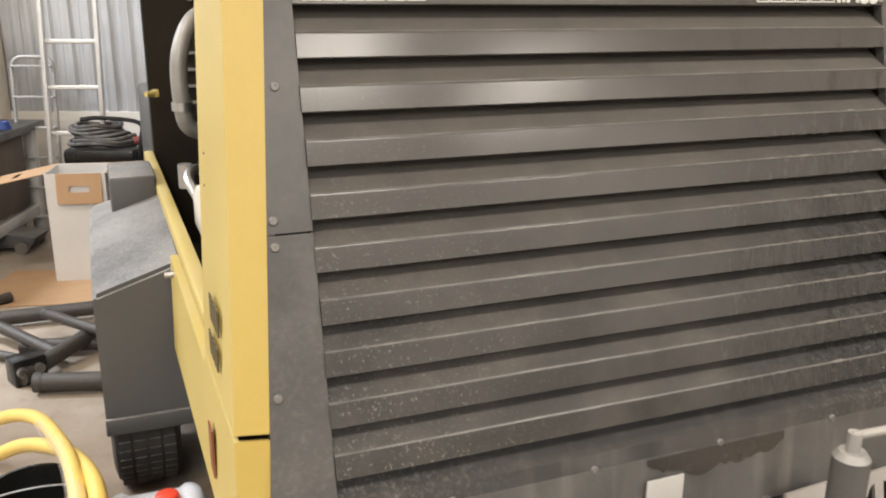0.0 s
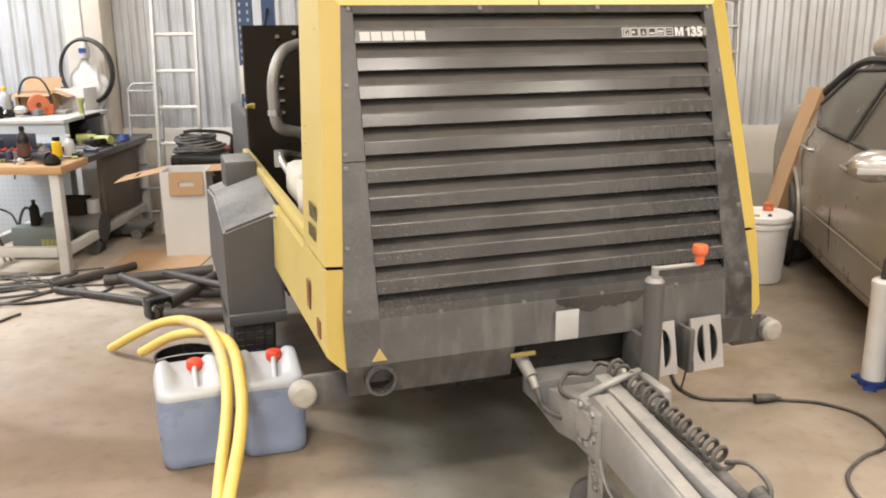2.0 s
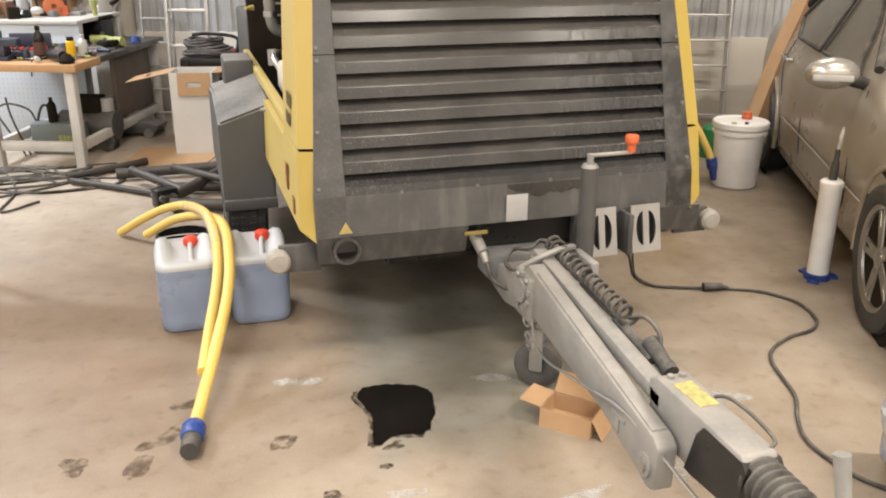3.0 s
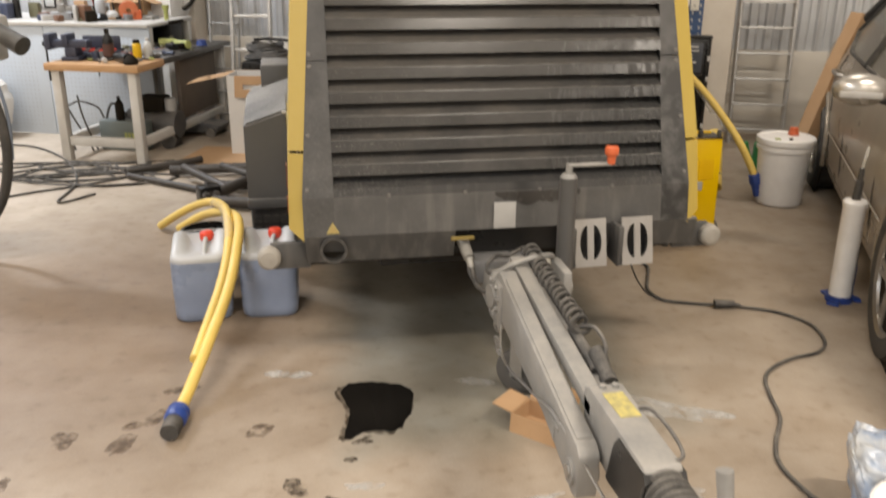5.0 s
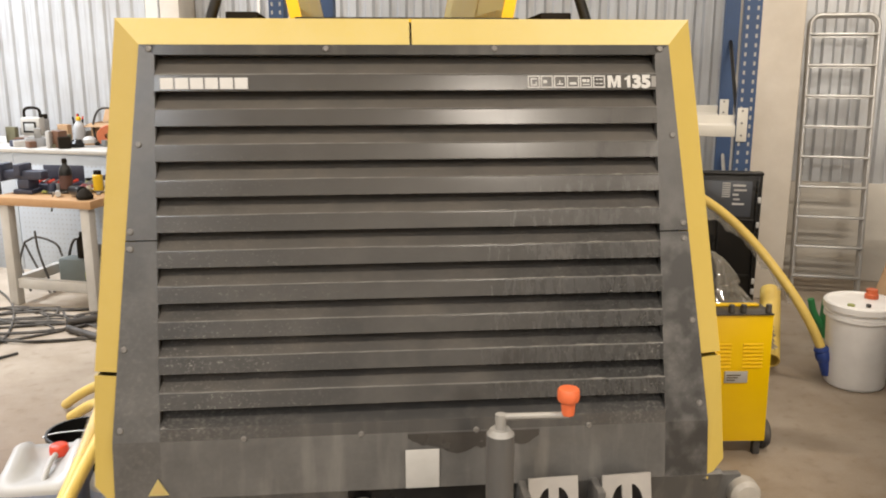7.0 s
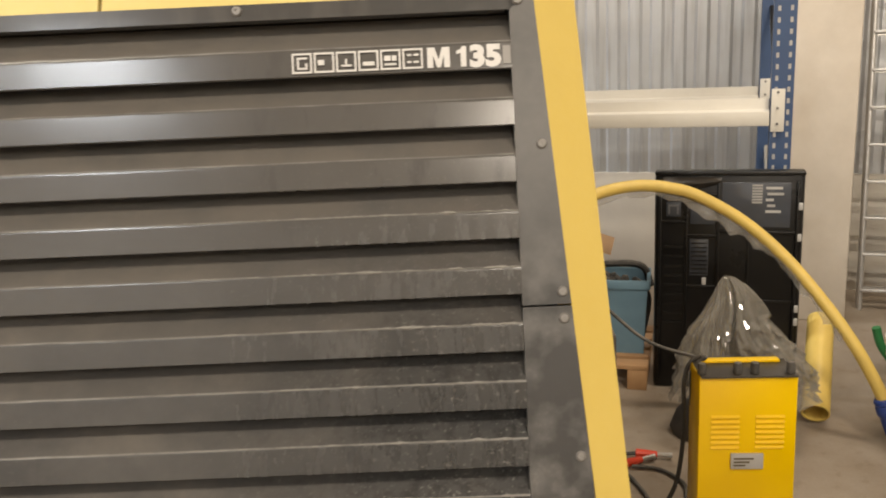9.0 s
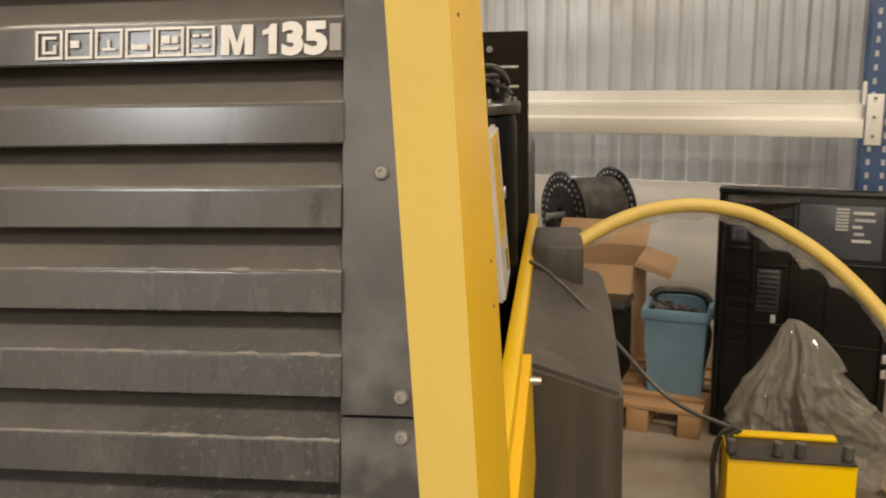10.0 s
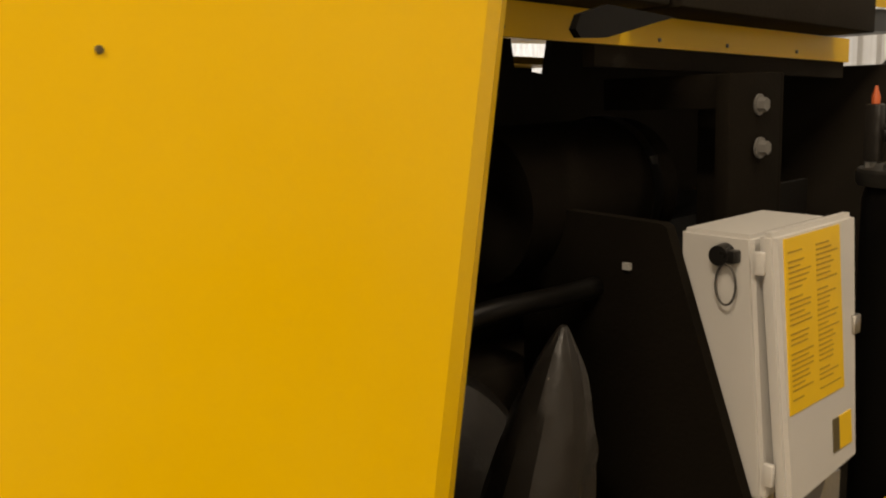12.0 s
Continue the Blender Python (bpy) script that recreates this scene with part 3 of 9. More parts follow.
        part("side_baffle", bm, BLACK, grille)
    # screws
    bm = nb()
    lathe(bm, [(0.0001, -0.0022), (0.0028, -0.0022), (0.0032, -0.004), (0.006, -0.0038), (0.0078, -0.002), (0.0086, 0.0015)], 12, pose(0, 0, 0, -90, 0, 0))
    screw0 = part("screw", bm, SCREW, grille, "dull zinc screw head")
    spots = [(-0.438, 0.745), (-0.147, 0.745), (0.145, 0.745), (0.438, 0.745), (-0.216, 1.693), (0.216, 1.693), (-0.655, 1.692), (0.655, 1.692),
             (0.683, 1.472), (0.705, 1.248), (0.706, 1.208), (0.722, 1.0), (0.735, 0.79), (-0.683, 1.46), (-0.706, 1.25), (-0.707, 1.208), (-0.725, 0.968), (-0.737, 0.775)]
    for i, (x, z) in enumerate(spots):
        m = pose(x, fy(z) - 0.001, z, -14 if z > 0.75 else -4, 0, 0)
        if i == 0:
            screw0.matrix_basis = m
        else:
            again(screw0, m)
    # maker's name: plain white blocks, one a letter, and the type plate
    zt = 1.612

    def front_pose(x, z, dy=-0.006):
        return pose(x, fy(z) + dy, z, 90 - 14.2, 0, 0)
    for i in range(6):
        bm = nb()
        w = 0.0335
        prism(bm, [(0.001, 0), (w, 0), (w - 0.001, 0.0285), (0, 0.0285)], "z", 0, 0.0012)
        b = part("letter_block", bm, LETTER, grille, "plain white block of the maker's mark")
        b.matrix_basis = front_pose(-0.628 + i * 0.0365, 1.594)
    for i in range(6):
        bm = nb()
        a, t = 0.0315, 0.0028
        for r in ((0, a, 0, t), (0, a, a - t, a), (0, t, t, a - t), (a - t, a, t, a - t)):
            box(bm, r[0], r[1], r[2], r[3], 0, 0.0012)
        for r in {0: ((0.008, 0.024, 0.022, 0.025), (0.008, 0.011, 0.008, 0.022), (0.008, 0.024, 0.006, 0.009), (0.021, 0.024, 0.009, 0.016)), 1: ((0.006, 0.016, 0.012, 0.02),),
                  2: ((0.008, 0.024, 0.008, 0.011), (0.014, 0.017, 0.011, 0.02)), 3: ((0.007, 0.025, 0.008, 0.014),), 4: ((0.006, 0.016, 0.014, 0.022), (0.018, 0.025, 0.014, 0.022), (0.006, 0.025, 0.007, 0.01)),
                  5: ((0.007, 0.014, 0.009, 0.012), (0.007, 0.014, 0.020, 0.023), (0.017, 0.025, 0.009, 0.012), (0.017, 0.025, 0.020, 0.023))}[i]:
            box(bm, *r, 0, 0.0012)
        b = part("symbol_square", bm, LETTER, grille, "small white outlined symbol square")
        b.matrix_basis = front_pose(0.300 + i * 0.0345, 1.594)
    bm = nb()
    prism(bm, [(0, 0), (0.009, 0), (0.009, 0.0195), (0.0148, 0.0), (0.0202, 0), (0.026, 0.0195), (0.026, 0), (0.035, 0), (0.035, 0.0315), (0.0235, 0.0315), (0.0175, 0.0125), (0.0115, 0.0315), (0, 0.0315)], "z", 0, 0.0012)
    b = part("type_letter", bm, LETTER, grille, "white type letter M")
    b.matrix_basis = front_pose(0.511, 1.594)
    bm = nb()
    prism(bm, [(0.0065, 0), (0.0152, 0), (0.0152, 0.0315), (0.0092, 0.0315), (0.0062, 0.0272), (0.0, 0.0248), (0.0, 0.0195), (0.0065, 0.0215)], "z", 0, 0.0012)
    b = part("type_figure", bm, LETTER, grille, "white figure 1")
    b.matrix_basis = front_pose(0.5565, 1.594)
    words("type_number", "35", 0.0445, front_pose(0.5765, 1.5945), LETTER, grille, 0.0008, "white figures 35", 0.0024, 1.12)
    bm = nb()
    box(bm, 0, 0.012, 0, 0.028, 0, 0.0008)
    b = part("film_remnant", bm, mat("greyed_backing_film", (0.23, 0.22, 0.205), 0.5), grille, "greyed remnant of backing film")
    b.matrix_basis = front_pose(0.6285, 1.596)
    # plain lower plate, with bent-in toe
    bm = nb()
    sheet(bm, [(-0.642, fy(0.6), 0.60), (0.642, fy(0.6), 0.60), (0.642, -0.001, 0.745), (-0.642, -0.001, 0.745)], 0.015)
    lower = P("lower_plate", bm, GREY_LOW, "dusty streaked anthracite lower front plate")
    for x0, x1 in ((-0.757, -0.185), (0.25, 0.80)):
        bm = nb()
        sheet(bm, [(x0 + 0.01, 0.02, 0.485), (x1, 0.02, 0.485), (x1, fy(0.6), 0.599), (x0, fy(0.6), 0.599)], 0.02)
        part("toe_plate", bm, GREY_LOW, lower)
    # black sheet behind the toe plates deepens the recess's shade
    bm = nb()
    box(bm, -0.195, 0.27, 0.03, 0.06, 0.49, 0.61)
    part("recess_back", bm, BLACK_GLOSS, lower, "black sheet closing the shaded recess over the drawbar")
    bm = nb()
    box(bm, -0.037, 0.049, -0.021, -0.016, 0.60, 0.705, 0.002)
    part("type_label", bm, PALE, lower, "blank pale grey label")
    # dark oil film run down from the rail beside the jack
    bm = nb()
    def on_plate(x, z):
        return Vector((x, -0.0185 * (0.745 - z) / 0.145 - 0.003, z))
    xs = [-0.03 + 0.0125 * i for i in range(28)]
    up = [bm.verts.new(on_plate(x, 0.741)) for x in xs]
    dn = [bm.verts.new(on_plate(x, 0.741 - (0.022 + 0.026 * (1 + noise.noise(Vector((x * 16, 2.0, 0)))) + 0.01 * noise.noise(Vector((x * 60, 5.0, 0)))) * math.sin(math.pi * (i + 0.3) / 28) ** 0.5)) for i, x in enumerate(xs)]
    for i in range(27):
        bm.faces.new((dn[i], dn[i + 1], up[i + 1], up[i]))
    part("oil_film", bm, mat("dark_oil_film", (0.03, 0.027, 0.024), 0.25, 0, (0.04, 0.036, 0.032), 12, 0.8), lower, "dark oil film run down the plate")
    # exhaust opening and warning sign
    bm = nb()
    lathe(bm, [(0.046, 0.03), (0.058, 0.03), (0.058, -0.012), (0.054, -0.018), (0.048, -0.018), (0.046, -0.012)], 28, pose(-0.65, -0.012, 0.55, -90, 0, 0) @ pose(0, 0, 0, 180) @ Matrix.Scale(0.88, 4), closed=True)
    pipe = P("outlet_ring", bm, GREY, "round black outlet with rolled rim")
    bm = nb()
    rod(bm, (-0.65, 0.012, 0.55), (-0.65, 0.004, 0.55), 0.042, n=24)
    part("outlet_bore", bm, BLACK, pipe)
    bm = nb()
    prism(bm, [(-0.675, 0.612), (-0.625, 0.612), (-0.65, 0.655)], "y", -0.022, -0.018)
    P("warning_sign", bm, mat("faded_sign", (0.46, 0.37, 0.13), 0.5, 0, (0.36, 0.29, 0.11), 40, 0.8), "small yellow warning triangle")
    bm = nb()
    prism(bm, [(-0.667, 0.617), (-0.633, 0.617), (-0.65, 0.646)], "y", -0.0235, -0.0223)
    P("sign_centre", bm, mat("sign_centre", (0.45, 0.33, 0.12), 0.6), "faded sign face")
    # socket with cable
    bm = nb()
    box(bm, -0.205, -0.115, -0.035, -0.022, 0.565, 0.578, 0.002)
    P("socket_tag", bm, mat("dusty_yellow_tag", (0.25, 0.18, 0.045), 0.6, 0, (0.20, 0.145, 0.045), 20, 0.7), "narrow yellow tag")
    bm = nb()
    rod(bm, (-0.15, 0.02, 0.545), (-0.14, -0.06, 0.50), 0.024, 0.021)
    rod(bm, (-0.14, -0.06, 0.50), (-0.135, -0.085, 0.47), 0.016, 0.013)
    P("socket", bm, SILVER_PIPE, "grey trailer socket with plug")
    bm = nb()
    tube(bm, smooth_line([(-0.135, -0.085, 0.47), (-0.12, -0.13, 0.41), (-0.06, -0.2, 0.40), (-0.02, -0.26, 0.46)], 6), 0.009, 8)
    P("socket_cable", bm, RUBBER)
    # yellow surround
    for x0, x1 in ((-1, 0.0), (0.003, 1)):
        a = -gw(1.703) if x0 == -1 else x0
        b = gw(1.703) if x1 == 1 else x1 - 0.003 if x1 == 0 else x1
        a2 = -ww(1.768) if x0 == -1 else x0
        b2 = ww(1.768) if x1 == 1 else b
        bm = nb()
        sheet(bm, [(a, fy(1.703), 1.703), (b, fy(1.703), 1.703), (b2, fy(1.768) + 0.016, 1.768), (a2, fy(1.768) + 0.016, 1.768)], 0.012)
        P("top_strip", bm, YELLOW_DULL, "dull yellow top strip")
    for s in (-1, 1):
        def q(pts):
            return pts if s > 0 else pts[::-1]
        # upper corner post: face strip and side face
        bm = nb()
        z0, z1 = 0.915, 1.768
        zi = 1.703
        sheet(bm, q([(s * gw(z0), fy(z0), z0), (s * ww(z0), fy(z0) + 0.012, z0), (s * ww(z1), fy(z1) + 0.016, z1), (s * gw(zi), fy(zi), zi)]), 0.008)
        P("corner_strip", bm, YELLOW_FRONT if s < 0 else YELLOW_STRIP, "dull yellow corner strip")
        bm = nb()
        e0, e1 = 0.435, 0.658
        sheet(bm, q([(s * ww(z0), fy(z0) + 0.012, z0), (s * ww(z0), e0, z0), (s * ww(z1), e1, z1), (s * ww(z1), fy(z1) + 0.016, z1)]), 0.008)
        for (o0, d0), (o1, d1) in zip(((0, 0), (0.006, 0.022), (0.018, 0.04)), ((0.006, 0.022), (0.018, 0.04), (0.04, 0.05))):
            sheet(bm, q([(s * (ww(z0) - o0), e0 + d0, z0), (s * (ww(z0) - o1), e0 + d1, z0), (s * (ww(z1) - o1), e1 + d1, z1), (s * (ww(z1) - o0), e1 + d0, z1)]), 0.006)
        bmesh.ops.remove_doubles(bm, verts=bm.verts, dist=0.0006)
        # the west panel's cooler light is given by the duller yellow
        side = P("corner_panel", bm, YELLOW if s > 0 else YELLOW_DULL, "clean yellow corner panel")
        for (py, pz) in ((0.317, 1.631), (0.45, 1.31), (0.44, 1.25)):
            bm = nb()
            lathe(bm, [(0.0001, 0.0015), (0.0022, 0.0012), (0.003, -0.001)], 8, pose(s * (ww(pz) + 0.0005), py, pz, 0, s * 90, 0))
            part("plug", bm, PRINT, side)
        # lower corner and side skirt
        bm = nb()
        sheet(bm, q([(s * 0.757, fy(0.6) + 0.0, 0.585), (s * 0.81, 0.008, 0.63), (s * ww(0.905), fy(0.905) + 0.012, 0.905), (s * gw(0.905), fy(0.905), 0.905)]), 0.008)
        P("lower_corner_strip", bm, YELLOW_FRONT if s < 0 else YELLOW_STRIP, "dull yellow lower corner strip")
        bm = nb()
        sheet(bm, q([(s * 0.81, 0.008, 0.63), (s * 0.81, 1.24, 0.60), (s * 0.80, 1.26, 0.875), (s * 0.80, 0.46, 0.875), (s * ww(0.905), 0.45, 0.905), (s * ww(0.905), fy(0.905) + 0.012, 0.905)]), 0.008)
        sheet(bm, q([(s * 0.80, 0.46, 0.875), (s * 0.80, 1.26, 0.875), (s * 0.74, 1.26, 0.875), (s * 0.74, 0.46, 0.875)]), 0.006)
        skirt = P("side_skirt", bm, YELLOW if s > 0 else YELLOW_DULL, "yellow lower side panel")
        bm = nb()
        sheet(bm, q([(s * 0.757, fy(0.6) + 0.0, 0.585), (s * 0.72, 0.05, 0.50), (s * 0.76, 1.24, 0.50), (s * 0.81, 1.24, 0.60), (s * 0.81, 0.008, 0.63)]), 0.008)
        part("skirt_return", bm, GREY_LOW, skirt)
        bm = nb()
        rod(bm, (s * 0.795, 1.17, 0.845), (s * 0.825, 1.17, 0.845), 0.011, 0.009, 10)
        part("latch_bolt", bm, STEEL, skirt, "bright round bolt head")
        # printed marks on the left skirt and post: unreadable, so bars
        if s < 0:
            for (y0, z0b, h, w) in ((0.20, 1.03, 0.05, 0.10), (0.20, 0.965, 0.045, 0.10)):
                bm = nb()
                for j in range(4):
                    yy = y0 + j * 0.028
                    box(bm, -ww(z0b) - 0.0065, -ww(z0b) - 0.0035, yy, yy + 0.02, z0b, z0b + h)
                part("printed_mark", bm, PRINT, side, "dark printed marks")
            for (y0, z0b, h, w) in ((0.30, 0.70, 0.10, 0.05), (0.12, 0.655, 0.06, 0.05)):
                bm = nb()
                box(bm, -0.8125, -0.8085, y0, y0 + w, z0b, z0b + h)
                part("side_marker", bm, mat("reddish_marker", (0.22, 0.07, 0.03), 0.4), skirt, "small dark side marker")
        # sill rail along the open bay
        bm = nb()
        box(bm, s * 0.762 - 0.02, s * 0.762 + 0.02, 0.47, 2.72, 0.885, 0.93, 0.008)
        P("sill_rail", bm, YELLOW if s > 0 else YELLOW_DULL, "yellow sill rail of the open bay")
        bm = nb()
        sheet(bm, q([(s * 0.745, 1.26, 0.884), (s * 0.745, 2.72, 0.884), (s * 0.745, 2.72, 0.45), (s * 0.745, 1.26, 0.45)]), 0.01)
        P("lower_side_plate", bm, GREY_LOW, "grey lower side plate")
        # roof rail
        bm = nb()
        prism(bm, [(s * 0.30, 1.719), (s * 0.455, 1.719), (s * 0.455, 1.672), (s * 0.447, 1.672), (s * 0.447, 1.70), (s * 0.30, 1.70)], "y", 0.36, 1.98)
        for v in bm.verts:
            v.co.z -= 0.035 * (v.co.y - 0.9)
        rail = P("roof_rail", bm, YELLOW, "yellow roof rail over the bay")
        for yy in (0.95, 1.1, 1.3, 1.5, 1.75):
            bm = nb()
            zr = 1.684 - 0.035 * (yy - 0.9)
            rod(bm, (s * 0.454, yy, zr), (s * 0.4575, yy, zr), 0.0035, 0.003, 8)
            part("rivet", bm, SCREW, rail)
        bm = nb()
        x0, x1 = sorted((s * 0.44, s * 0.538))
        for y0, y1 in ((0.75, 1.205), (1.235, 1.90)):
            box(bm, x0, x1, y0, y1, 1.7215, 1.80, 0.004)
        for v in bm.verts:
            v.co.z -= 0.035 * (v.co.y - 0.9)
        part("rail_seal", bm, BLACK, rail, "black foam seal lying on the rail")
        bm = nb()
        x0, x1 = sorted((s * 0.425, s * 0.4465))
        box(bm, x0, x1, 1.15, 1.975, 1.640, 1.70)
        for v in bm.verts:
            v.co.z -= 0.035 * (v.co.y - 0.9)
        part("rail_apron", bm, BLACK, rail, "black apron under the roof rail")
        # raised gull-wing door
        def dp(h, y, o=0.0):
            a = radians(11)
            return (s * (0.30 + h * math.sin(a) + o * math.cos(a)), y, 1.78 + h * math.cos(a) - o * math.sin(a))
        bm = nb()
        sheet(bm, q([dp(0, 0.68), dp(0, 2.68), dp(0.62, 2.66), dp(0.62, 0.62)])[::-1], 0.006)
        door = P("raised_door", bm, YELLOW_DULL, "yellow side door raised wide open")
        for (h0, h1, y0, y1) in ((0.0, 0.035, 0.68, 2.68), (0.585, 0.62, 0.64, 2.67), (0.0, 0.62, 0.66, 0.70), (0.0, 0.62, 2.63, 2.67), (0.0, 0.6, 1.30, 1.34)):
            bm = nb()
            vs = [bm.verts.new(dp(h, y, o)) for o in (0.0, 0.035) for h, y in ((h0, y0), (h1, y0), (h1, y1), (h0, y1))]
            for f in ((0, 1, 2, 3), (7, 6, 5, 4), (0, 4, 5, 1), (1, 5, 6, 2), (2, 6, 7, 3), (3, 7, 4, 0)):
                bm.faces.new([vs[i] for i in f])
            part("door_rim", bm, YELLOW, door)
        for y0, y1 in ((0.72, 1.29), (1.35, 2.62)):
            bm = nb()
            vs = [bm.verts.new(dp(h, y, o)) for o in (0.002, 0.028) for h, y in ((0.05, y0), (0.575, y0), (0.575, y1), (0.05, y1))]
            for f in ((0, 1, 2, 3), (7, 6, 5, 4), (0, 4, 5, 1), (1, 5, 6, 2), (2, 6, 7, 3), (3, 7, 4, 0)):
                bm.faces.new([vs[i] for i in f])
            part("door_lining", bm, BLACK, door, "black sound-proof lining")
        bm = nb()
        prism(bm, [(0.975, 1.672), (0.985, 1.662), (1.04, 1.663), (1.15, 1.685), (1.19, 1.692), (1.04, 1.704), (0.985, 1.69)], "x", s * 0.545, s * 0.556)
        part("hinge_arm", bm, TANK_BLACK, door, "black hinge arm")
        bm = nb()
        rod(bm, (s * 0.62, 0.72, 1.66), dp(0.42, 0.72, 0.06), 0.011)
        rod(bm, (s * 0.62, 0.72, 1.66), Vector((s * 0.62, 0.72, 1.66)).lerp(Vector(dp(0.42, 0.72, 0.06)), 0.55), 0.017)
        part("gas_strut", bm, BLACK_GLOSS, door, "black gas strut")
        # bumper bracket and reflector
        bm = nb()
        box(bm, s * 0.81 - 0.075, s * 0.81 + 0.075, 0.05, 0.075, 0.455, 0.56, 0.004)
        br = P("reflector_bracket", bm, GREY_LOW, "grey reflector bracket")
        bm = nb()
        lathe(bm, [(0.0001, 0.028), (0.032, 0.024), (0.043, 0.012), (0.045, -0.02), (0.036, -0.03)], 24, pose(s * 0.89, 0.035, 0.508, 90, 0, 0))
        part("reflector", bm, REFLECTOR, br, "dusty round white reflector")
        # wheel guards
        wheel_guard(c, s)
    # roof centre
    bm = nb()
    prism(bm, [(-0.30, 1.775), (0.30, 1.775), (0.30, 1.72), (-0.30, 1.72)], "y", 0.36, 2.70)
    P("roof_centre", bm, BLACK_GLOSS, "black roof centre panel")
    bm = nb()
    sheet(bm, [(-0.742, fy(1.768) + 0.016, 1.768), (0.742, fy(1.768) + 0.016, 1.768), (0.742, 0.63, 1.770), (-0.742, 0.63, 1.770)], 0.008)
    P("roof_front", bm, YELLOW, "yellow roof front panel")
    # rear wall, floor pan
    bm = nb()
    box(bm, -0.74, 0.74, 2.70, 2.78, 0.45, 1.638, 0.006)
    rear = P("rear_bulkhead", bm, BLACK, "matt black rear bulkhead")
    bm = nb()
    rod(bm, (0.596, 2.695, 1.573), (0.596, 2.685, 1.573), 0.014, 0.012, 10)
    b0 = part("bulkhead_bolt", bm, STEEL, rear)
    for dx, dz in ((-0.1, 0.02), (-1.14, 0.0), (-1.04, 0.02)):
        again(b0, pose(dx, 0, dz))
    bm = nb()
    box(bm, -0.735, 0.735, 0.10, 2.70, 0.45, 0.50)
    P("floor_pan", bm, BLACK, "black floor pan")
    bay(c, P)
    running_gear(c, P)
    drawbar(c, P)
    return c


def wheel_guard(c, s):
    """Moulded wheel guard: upright face, slanted cap that falls outward, rear box."""
    coat = GUARD_EAST if s > 0 else GUARD_WEST
    xi, xo = 0.765, 1.02
    prof_o = [(1.30, 0.345), (1.27, 0.375), (1.285, 0.765), (1.86, 0.825), (2.42, 0.765), (2.5, 0.35)]
    bm = nb()
    ins = [bm.verts.new((s * xi, y, z + (0.085 if 0.7 < z else 0.0))) for y, z in prof_o]
    outs = [bm.verts.new((s * xo, y, z)) for y, z in prof_o]
    k = len(prof_o)
    for i in range(k - 1):
        bm.faces.new((ins[i], ins[i + 1], outs[i + 1], outs[i]))
    bm.faces.new(outs[::-1])
    bm.faces.new(ins)
    bm.faces.new((ins[0], outs[0], outs[-1], ins[-1]))
    bmesh.ops.recalc_face_normals(bm, faces=bm.faces)
    bmesh.ops.bevel(bm, geom=[e for e in bm.edges], offset=0.012, segments=2, affect="EDGES", clamp_overlap=True)
    g = part("wheel_guard", bm, coat, c, "dusty dark grey moulded wheel guard")
    bm = nb()
    box(bm, s * 0.86 - 0.08, s * 0.86 + 0.08, 2.0, 2.3, 0.80, 0.965, 0.012)
    part("guard_box", bm, coat, g, "grey plastic box on the guard")
    bm = nb()
    box(bm, s * 0.892 - 0.13, s * 0.892 + 0.13, 1.262, 1.28, 0.33, 0.385, 0.006)
    part("guard_lip", bm, coat, g)
    # wheel
    bm = nb()
    r, w = 0.335, 0.20
    prof = [(0.20, -w / 2), (0.28, -w / 2 - 0.004), (0.318, -w / 2 + 0.006), (r, -w / 2 + 0.03), (r + 0.004, 0), (r, w / 2 - 0.03), (0.318, w / 2 - 0.006), (0.28, w / 2 + 0.004), (0.20, w / 2)]
    lathe(bm, prof, 48, pose(s * 0.91, 1.64, r + 0.003, 0, 90, 0), closed=True)
    tyre = part("tyre", bm, RUBBER, c, "worn black rubber tyre")
    bm = nb()
    for i in range(60):
        a = 2 * math.pi * i / 60
        m = pose(s * 0.91, 1.64, r + 0.003, 0, 90, 0) @ Matrix.Rotation(a, 4, "Z")
        for j in (-0.066, -0.022, 0.022, 0.066):
            box(bm, r - 0.008, r + 0.0075, -0.0145, 0.0145, j - 0.017, j + 0.017, 0, m)
    part("tread", bm, RUBBER, tyre, "blocky tyre tread")
    bm = nb()
    lathe(bm, [(0.205, -0.08), (0.205, 0.075), (0.19, 0.08), (0.18, 0.02), (0.10, 0.04), (0.08, 0.07), (0.0001, 0.075)], 28, pose(s * 0.91, 1.64, r + 0.003, 0, s * 90, 0))
    part("rim", bm, GALV, tyre, "grey steel wheel rim")


